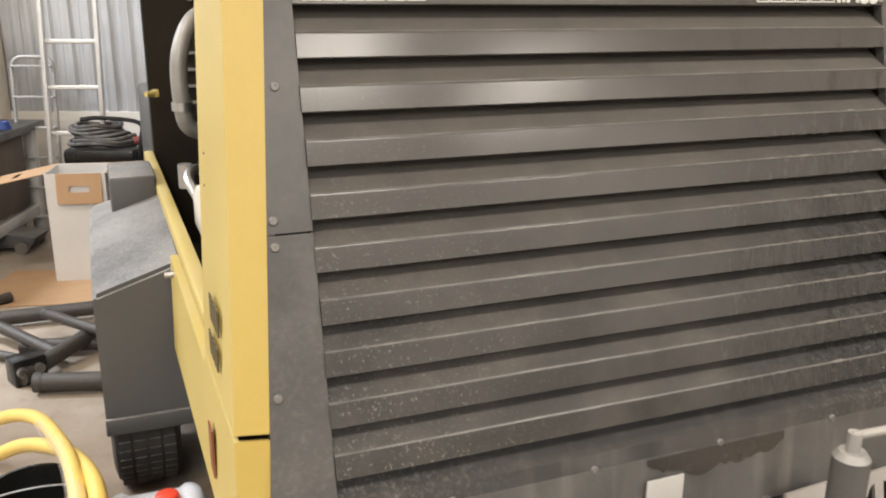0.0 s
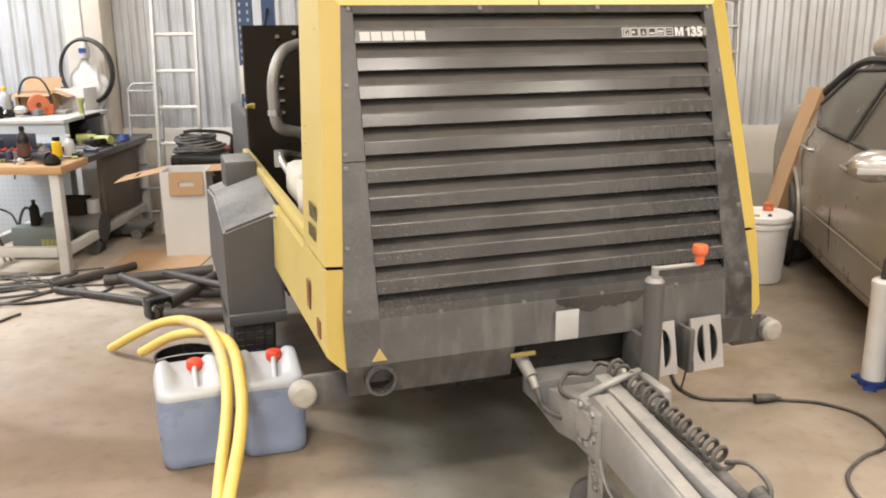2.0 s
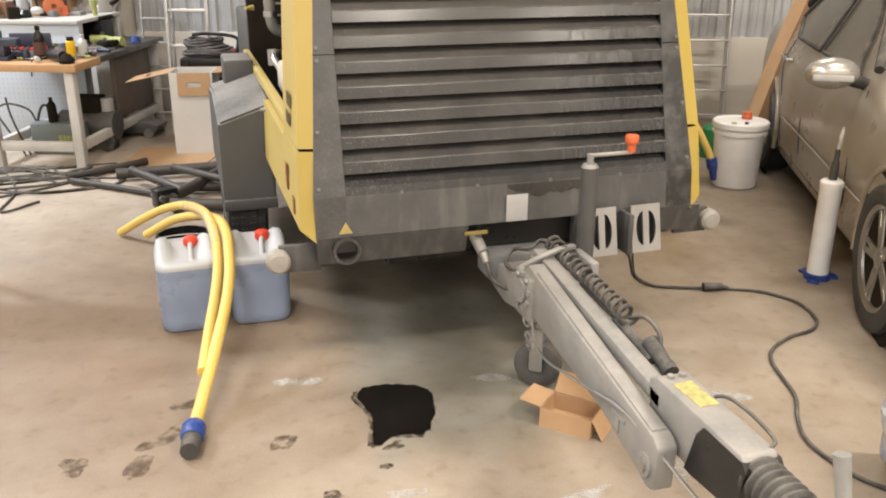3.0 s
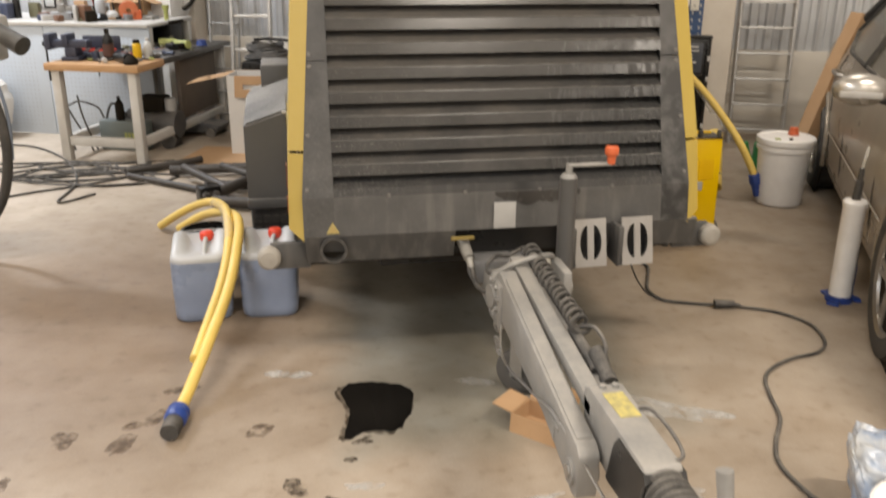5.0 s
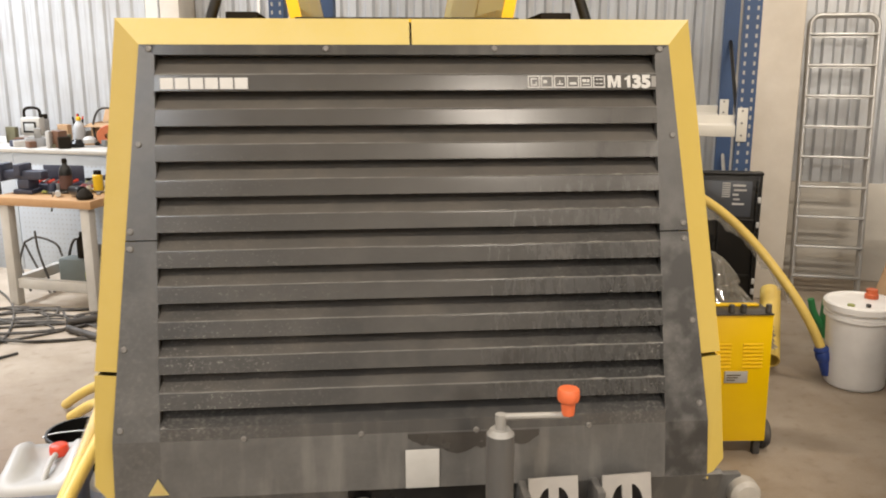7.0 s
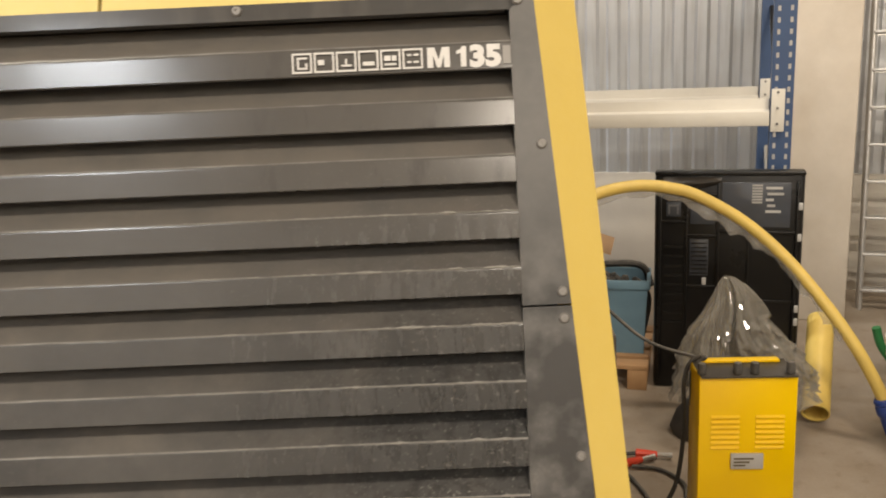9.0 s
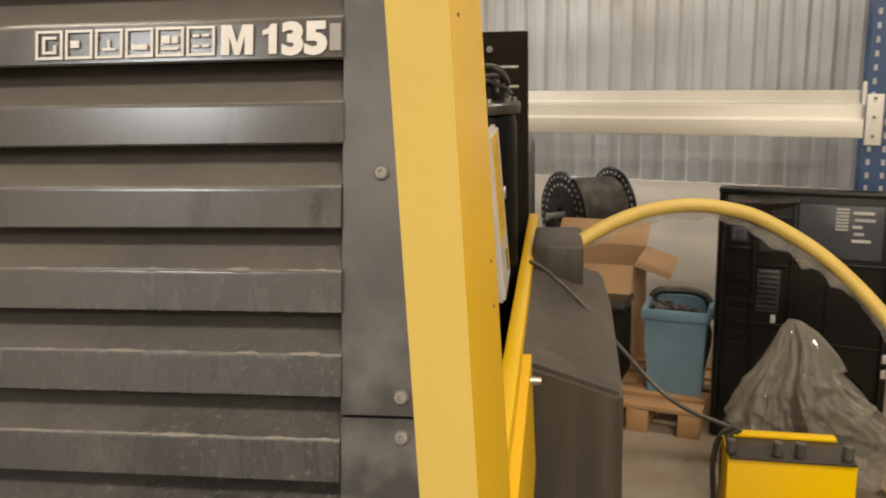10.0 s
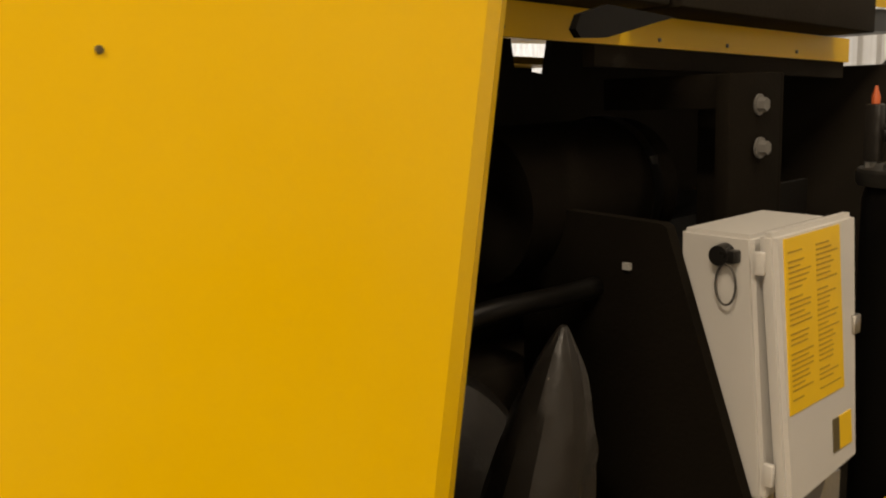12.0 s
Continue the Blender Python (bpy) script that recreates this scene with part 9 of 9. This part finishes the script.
box(bm, 0.04, 0.15, -0.05, 0.05, 0.0, 0.12, 0.02)
part("reel_box", bm, ORANGE, rl2)
hp = thing("headset", on_wall(-2.08, 1.12, 0), "black and white ear defenders on the wall bench", "ear defenders")
bm = nb()
lathe(bm, [(0.0001, 0), (0.05, 0.002), (0.055, 0.03), (0.03, 0.06), (0.0001, 0.065)], 18)
part("ear_cup", bm, BLACK_GLOSS, hp)
bm = nb()
lathe(bm, [(0.0001, 0), (0.045, 0.002), (0.05, 0.03), (0.03, 0.05), (0.0001, 0.055)], 18, pose(0.09, 0.03, 0.03))
part("ear_cup", bm, LETTER, hp)
for i in range(60):
    u, v = rng.uniform(-3.9, -1.75), rng.uniform(0.62, 1.25)
    o = thing("small_part", on_wall(u, v, rng.uniform(0, 180)), "small loose part on the wall bench", "part", "parts on the wall bench")
    bm = nb()
    a, b, c = rng.uniform(0.02, 0.06), rng.uniform(0.015, 0.04), rng.choice((0.03, 0.05, 0.09, 0.13))
    box(bm, -a, a, -b, b, 0, c, 0.006)
    part("part_body", bm, (MUTED + [LETTER, BLACK, HDPE, CARD])[i % 10], o)
tub = thing("plastic_tub", on_wall(-2.45, 1.12, 5), "shallow white plastic tub on the wall bench", "tub")
bm = nb()
lathe(bm, [(0.07, 0), (0.085, 0.06), (0.09, 0.06), (0.09, 0.065), (0.08, 0.065), (0.066, 0.008), (0.0001, 0.008)], 24)
part("tub_wall", bm, HDPE, tub)
# red pliers standing in a holder
ho = thing("tool_pot", on_wall(-2.30, 0.80), "pot of red handled tools on the wall bench", "tool pot")
bm = nb()
lathe(bm, [(0.04, 0), (0.045, 0.1), (0.04, 0.1), (0.036, 0.01), (0.0001, 0.01)], 16)
part("pot_wall", bm, BLACK, ho)
for k in range(6):
    bm = nb()
    a = k * 1.05
    rod(bm, (0.01 * math.cos(a), 0.01 * math.sin(a), 0.02), (0.045 * math.cos(a), 0.04 * math.sin(a), 0.19 + 0.02 * (k % 3)), 0.008, n=8)
    part("tool_handle", bm, RED_PL if k % 2 else BLACK, ho)

# cutter with hose on the wall, hung from above
hr = thing("hanging_hose_coil", room_pose(-1.74, 0.40), "coil of black hose hanging from the ceiling", "hose")
bm = nb()
for k in range(3):
    tube(bm, [Vector((0.215 * math.cos(a) * (1 + 0.02 * k), -0.02 + 0.018 * k, 1.27 + 0.26 * math.sin(a) * (1 + 0.015 * k))) for a in [2 * math.pi * i / 40 for i in range(41)]], 0.013, 8)
part("hose_coil", bm, RUBBER, hr)
bm = nb()
rod(bm, (0, 0, 1.50), (0, 0, HALL_H), 0.012)
part("hanger_cord", bm, LETTER, hr, "white hanging cord")
bm = nb()
lathe(bm, [(0.02, 1.36), (0.04, 1.38), (0.045, 1.45), (0.03, 1.50), (0.015, 1.53)], 14)
part("hanger_reel", bm, LEG_PAINT, hr, "pale cord balancer")
bm = nb()
box(bm, -0.03, 0.03, -0.045, -0.035, 1.42, 1.46)
part("hanger_tag", bm, BLUE_PL, hr)
bg = thing("white_bag", room_pose(-1.76, 0.34), "white plastic bag hanging behind the hose coil", "bag")
bm = nb()
bmesh.ops.create_icosphere(bm, subdivisions=4, radius=1)
for v in bm.verts:
    k = 1 + 0.22 * noise.noise(v.co * 2.0) + 0.08 * noise.noise(v.co * 6.0)
    v.co = Vector((v.co.x * 0.16 * k, v.co.y * 0.05 * k, 1.12 + v.co.z * 0.24 * k))
part("bag_skin", bm, CARD_WHITE, bg)
bm = nb()
rod(bm, (0, 0, 1.32), (0, 0.06, 1.55), 0.004, n=6)
part("bag_handle", bm, CARD_WHITE, bg)
lp = thing("thin_black_loop", on_wall(-1.98, 0.88), "thin black hose loop standing on the wall bench", "hose")
bm = nb()
tube(bm, smooth_line([(-0.10, 0, 0.0), (-0.12, 0, 0.15), (-0.06, 0, 0.27), (0.06, 0, 0.28), (0.13, 0, 0.17), (0.14, 0, 0.0)], 8), 0.009, 8)
part("loop_hose", bm, RUBBER, lp)
# white sack on the floor
sk = thing("white_sack", room_pose(-2.98, 1.60, 0, 10), "full white woven sack leaning on the pegboard", "sack")
bm = nb()
bmesh.ops.create_icosphere(bm, subdivisions=4, radius=1)
for v in bm.verts:
    k = 1 + 0.16 * noise.noise(v.co * 2.2) + 0.06 * noise.noise(v.co * 7)
    x, y, z = v.co * k
    sq = lambda a: math.copysign(abs(a) ** 0.6, a)
    v.co = Vector((sq(x) * 0.20, sq(y) * 0.13 + 0.08 * (z + 1) * 0.5, max(0.0, (z * 0.5 + 0.5) * 0.50)))
part("sack_cloth", bm, CARD_WHITE, sk)

# ---- floor clutter: lead, frame tubes, cardboard ----
ld = thing("floor_cables", Matrix(), "tangle of black cables on the concrete floor", "cable")
for k in range(9):
    c = Vector((-2.45 + rng.uniform(-0.45, 0.55), 3.35 + rng.uniform(-0.3, 0.35), 0.008))
    pts = []
    a0 = rng.uniform(0, 6)
    for i in range(9):
        a = a0 + i * 0.75
        r = rng.uniform(0.16, 0.42)
        pts.append(c + Vector((r * math.cos(a) * 1.3, r * math.sin(a) * 0.6, 0.003 * (k % 4))))
    part("cable_run", tube(nb(), smooth_line(pts, 7), rng.choice((0.006, 0.008, 0.010)), 6), RUBBER, ld)
for pts in ([(-3.6, 2.2, 0.01), (-3.0, 2.55, 0.01), (-2.6, 2.9, 0.01), (-2.2, 3.1, 0.01), (-1.8, 3.4, 0.01), (-1.6, 3.7, 0.01)], [(-3.4, 3.9, 0.01), (-2.97, 3.8, 0.01), (-2.52, 3.76, 0.01), (-2.07, 3.55, 0.01), (-1.74, 3.52, 0.01)], [(-3.5, 4.3, 0.01), (-3.0, 4.44, 0.01), (-2.56, 3.93, 0.01), (-2.3, 3.19, 0.01), (-2.31, 2.67, 0.01), (-2.11, 2.84, 0.01)]):
    part("cable_run", tube(nb(), smooth_line(pts, 8), 0.008, 6), RUBBER, ld)


SCRAP = mat("worn_brown_black_paint", (0.026, 0.022, 0.019), 0.5, 0, (0.055, 0.045, 0.036), 11, 0.8, 0.2, 60, dust=0.1)


def frame_tube(p, q, r, label, dented=True):
    t = thing("steel_tube", Matrix(), label, "tube", "scrap tubes on the floor")
    p, q = Vector(p), Vector(q)
    m = p.lerp(q, 0.5) + Vector((rng.uniform(-.01, .01), rng.uniform(-.01, .01), 0))
    part("tube_body", tube(nb(), smooth_line([p, m, q], 5), r * 0.82, 12), SCRAP, t)
    for e, d in ((p, (q - p)), (q, (p - q))):
        bm = nb()
        d = d.normalized()
        rod(bm, e - d * 0.003, e + d * 0.03, r * 0.88, n=12)
        part("tube_end", bm, SCRAP, t)
    return t


for p, q, r in (((-1.98, 3.30, 0.035), (-1.48, 3.62, 0.035), 0.032), ((-1.66, 3.24, 0.05), (-0.98, 3.22, 0.06), 0.045), ((-1.95, 3.22, 0.028), (-1.30, 2.66, 0.03), 0.027), ((-1.55, 3.12, 0.10), (-1.22, 2.66, 0.06), 0.035), ((-1.36, 2.48, 0.05), (-0.98, 2.92, 0.10), 0.045), ((-1.30, 2.40, 0.05), (-0.95, 2.30, 0.05), 0.048), ((-1.38, 2.86, 0.04), (-0.96, 2.74, 0.05), 0.04), ((-1.28, 3.05, 0.12), (-0.95, 2.55, 0.14), 0.03)):
    frame_tube(p, q, r, "black painted steel tube from a dismantled frame")
jn = thing("frame_joint", pose(-1.33, 2.55, 0.0, 0, 0, 25), "dull steel frame joint with bolts on the floor", "joint")
bm = nb()
box(bm, -0.08, 0.06, -0.05, 0.05, 0, 0.12, 0.012)
part("joint_body", bm, BLACK_GLOSS, jn)
for x in (-0.05, 0.02):
    bm = nb()
    rod(bm, (x, -0.07, 0.07), (x, 0.07, 0.07), 0.022, n=12)
    part("joint_bolt", bm, STEEL, jn)
cs = thing("cardboard_sheet", pose(-1.30, 3.80, 0.0, 0, 0, -16), "flat brown cardboard sheet on the floor", "cardboard")
bm = nb()
prism(bm, [(-0.33, -0.30), (0.30, -0.27), (0.34, 0.32), (-0.30, 0.33)], "z", 0.001, 0.006)
part("sheet_board", bm, CARD, cs)


# tall white carton with brown inside
def tall_carton():
    t = thing("tall_carton", pose(-1.075, 4.02, 0.006, 0, 0, -12), "tall white carton with open brown flaps on cardboard", "carton")
    w, d, h, th = 0.32, 0.30, 0.62, 0.005
    bm = nb()
    box(bm, -w / 2, w / 2, -d / 2, d / 2, 0, th)
    for a in ((-w / 2, w / 2, -d / 2, -d / 2 + th), (-w / 2, w / 2, d / 2 - th, d / 2), (-w / 2, -w / 2 + th, -d / 2 + th, d / 2 - th), (w / 2 - th, w / 2, -d / 2 + th, d / 2 - th)):
        box(bm, *a, th, h)
    part("carton_wall", bm, CARD_WHITE, t, "white printed outer wall")
    # flaps with hand holes: brown inside shows
    def flap(x, y, L, f, tn, tilt, hole):
        bm = nb()
        if hole:
            a, b = L * 0.22, 0.035
            for r in ((-L / 2, L / 2, -f, -f * 0.62), (-L / 2, L / 2, -f * 0.62 + b, 0), (-L / 2, -a, -f * 0.62, -f * 0.62 + b), (a, L / 2, -f * 0.62, -f * 0.62 + b)):
                box(bm, *r, -0.002, 0.002)
        else:
            box(bm, -L / 2, L / 2, -f, 0, -0.002, 0.002)
        o = part("flap", bm, CARD, t, "open brown flap")
        o.matrix_basis = pose(x, y, h, 0, 0, tn) @ pose(0, 0, 0, tilt, 0, 0)
    flap(0.02, -d / 2, w * 0.75, 0.17, 0, 82, True)
    flap(-w / 2, 0, d, 0.33, 270, 12, True)
    flap(w / 2, 0, d, 0.24, 90, -2, False)
    flap(0, d / 2, w, 0.16, 180, 40, False)
    return t


tall_carton()
# black chair with cable coil
ch = thing("black_stool", room_pose(-0.62, 0.95), "old black padded chair heaped with cable", "chair")
bm = nb()
box(bm, -0.22, 0.22, -0.2, 0.2, 0.56, 0.66, 0.03)
part("seat", bm, BLACK_GLOSS, ch)
bm = nb()
box(bm, -0.20, 0.18, -0.18, 0.18, 0.30, 0.56, 0.02)
part("seat_box", bm, BLACK, ch)
for x in (-0.19, 0.19):
    for y in (-0.17, 0.17):
        bm = nb()
        rod(bm, (x, y, 0), (x * 0.95, y * 0.95, 0.58), 0.016)
        part("leg", bm, BLACK_GLOSS, ch)
bm = nb()
tube(bm, smooth_line([(0.24, -0.2, 0.5), (0.27, -0.2, 0.72), (0.25, -0.15, 0.82), (0.0, -0.1, 0.84), (-0.12, -0.1, 0.83)], 6), 0.014, 8)
part("arm_frame", bm, BLACK_GLOSS, ch)
cc = thing("cable_coil", room_pose(-0.66, 0.95, 0.661), "heap of coiled dark cable on the chair", "cable")
for k in range(7):
    bm = nb()
    tube(bm, [Vector((0.03 * math.sin(k) + (0.20 - 0.01 * k) * math.cos(a), (0.13 - 0.006 * k) * math.sin(a), 0.014 + 0.018 * k + 0.008 * math.sin(3 * a + k))) for a in [2 * math.pi * i / 28 for i in range(29)]], 0.014, 8)
    part("coil_turn", bm, RUBBER, cc)
cp2 = thing("red_grip", room_pose(-0.37, 1.05, 0.0), "tall dark rod with a red handle beside the chair", "tool")
bm = nb()
rod(bm, (0, 0, 0), (0, 0, 0.70), 0.014)
part("rod_shaft", bm, BLACK_GLOSS, cp2)
bm = nb()
rod(bm, (-0.05, -0.02, 0.70), (0.07, 0.02, 0.72), 0.028, 0.02, 12)
part("rod_handle", bm, mat("dull_red", (0.2, 0.05, 0.04), 0.5), cp2)

# ---- machine at the west edge ----
# foot and pillar are added to carry the nozzle and hoses
mc = thing("pillar_machine", pose(-2.345, 1.77, 0, 0, 0, -14), "grey pillar machine with hoses standing on the floor", "machine")
bm = nb()
box(bm, -0.62, -0.26, -0.08, 0.20, 0, 0.04, 0.01)
part("machine_foot", bm, GREY_FENDER, mc)
bm = nb()
rod(bm, (-0.32, 0, 0.03), (-0.32, 0, 1.75), 0.045, n=20)
part("machine_pillar", bm, GALV, mc)
bm = nb()
box(bm, -0.38, 0.14, -0.10, 0.10, 1.15, 1.27, 0.03)
part("machine_head", bm, PALE, mc, "pale grey cast head")
bm = nb()
rod(bm, (0.10, -0.05, 1.22), (0.31, -0.12, 1.13), 0.045, 0.05, 18)
part("nozzle", bm, DARKTOP, mc, "short dark nozzle")
bm = nb()
box(bm, -0.38, 0.12, -0.12, 0.08, 1.04, 1.12, 0.015)
part("machine_table", bm, PALE, mc)
bm = nb()
rod(bm, (0.07, 0, 1.27), (0.09, 0, 1.34), 0.03, 0.02, 12)
rod(bm, (0.09, 0, 1.34), (0.05, 0, 1.62), 0.012)
part("machine_lever", bm, STEEL, mc)
bm = nb()
tube(bm, smooth_line([(0.02, -0.13, 1.07), (0.10, -0.14, 0.95), (0.15, -0.14, 0.72), (0.13, -0.13, 0.50), (0.05, -0.12, 0.30), (-0.1, -0.15, 0.12), (-0.25, -0.2, 0.05)], 8), 0.026, 10)
part("machine_hose", bm, RUBBER, mc, "thick black hanging hose")
bm = nb()
tube(bm, smooth_line([(0.08, -0.12, 1.06), (0.15, -0.13, 0.95), (0.18, -0.13, 0.75), (0.16, -0.12, 0.55)], 6), 0.009, 8)
part("machine_cable", bm, mat("blue_grey_cable", (0.16, 0.19, 0.24), 0.5), mc, "thin blue-grey cable")

# ---- things by the drawbar ----
wb = thing("white_bucket", pose(0.765, -1.52, 0, 0, 0, 30), "white plastic bucket with lid by the drawbar", "bucket")
bm = nb()
lathe(bm, [(0.115, 0), (0.125, 0.01), (0.145, 0.26), (0.152, 0.265), (0.152, 0.29), (0.145, 0.295)], 36)
part("pail_body", bm, WHITE_PL, wb)
bm = nb()
lathe(bm, [(0.155, 0.275), (0.158, 0.30), (0.15, 0.305), (0.14, 0.298), (0.0001, 0.30)], 36)
part("pail_lid", bm, WHITE_PL, wb)
bm = nb()
tube(bm, smooth_line([(-0.155, 0, 0.27), (-0.15, -0.12, 0.22), (0, -0.17, 0.19), (0.15, -0.12, 0.22), (0.155, 0, 0.27)], 6), 0.004, 6)
part("bail", bm, STEEL, wb)
wbag = thing("plastic_carrier_bag", pose(0.89, -1.17, 0, 0, 0, -32), "slumped clear plastic bag with blue print beside the bucket", "plastic bag")
bm = nb()
bmesh.ops.create_icosphere(bm, subdivisions=5, radius=1)
for v in bm.verts:
    p = v.co.copy()
    k = 1 + 0.16 * noise.noise(p * 1.9) + 0.09 * noise.noise(Vector((p.x * 2, p.y * 6, p.z * 3))) + 0.05 * noise.noise(p * 9)
    sq = lambda c: math.copysign(abs(c) ** 0.65, c)
    v.co = Vector((sq(p.x) * 0.085 * k - 0.05 * p.z, sq(p.y) * 0.17 * k, max(0.0, (sq(p.z) * 0.5 * k + 0.46) * 0.29)))
part("bag_film", bm, mat("pale_printed_film", (0.50, 0.51, 0.51), 0.22, 0, (0.14, 0.24, 0.42), 7, 0.35, 0.3, 18), wbag)
yb = thing("yellow_strap_box", pose(1.22, -1.04, 0, 0, 0, 20), "yellow plastic tool case on the floor", "case")
bm = nb()
box(bm, -0.12, 0.14, -0.1, 0.1, 0, 0.14, 0.02)
part("case_shell", bm, CHARGER_Y, yb)
bm = nb()
tube(bm, [Vector((-0.12 + 0.05 * math.cos(a), -0.02, 0.07 + 0.06 * math.sin(a))) for a in [math.pi / 2 + math.pi * i / 14 for i in range(15)]], 0.012, 8)
part("case_loop", bm, RUBBER, yb)
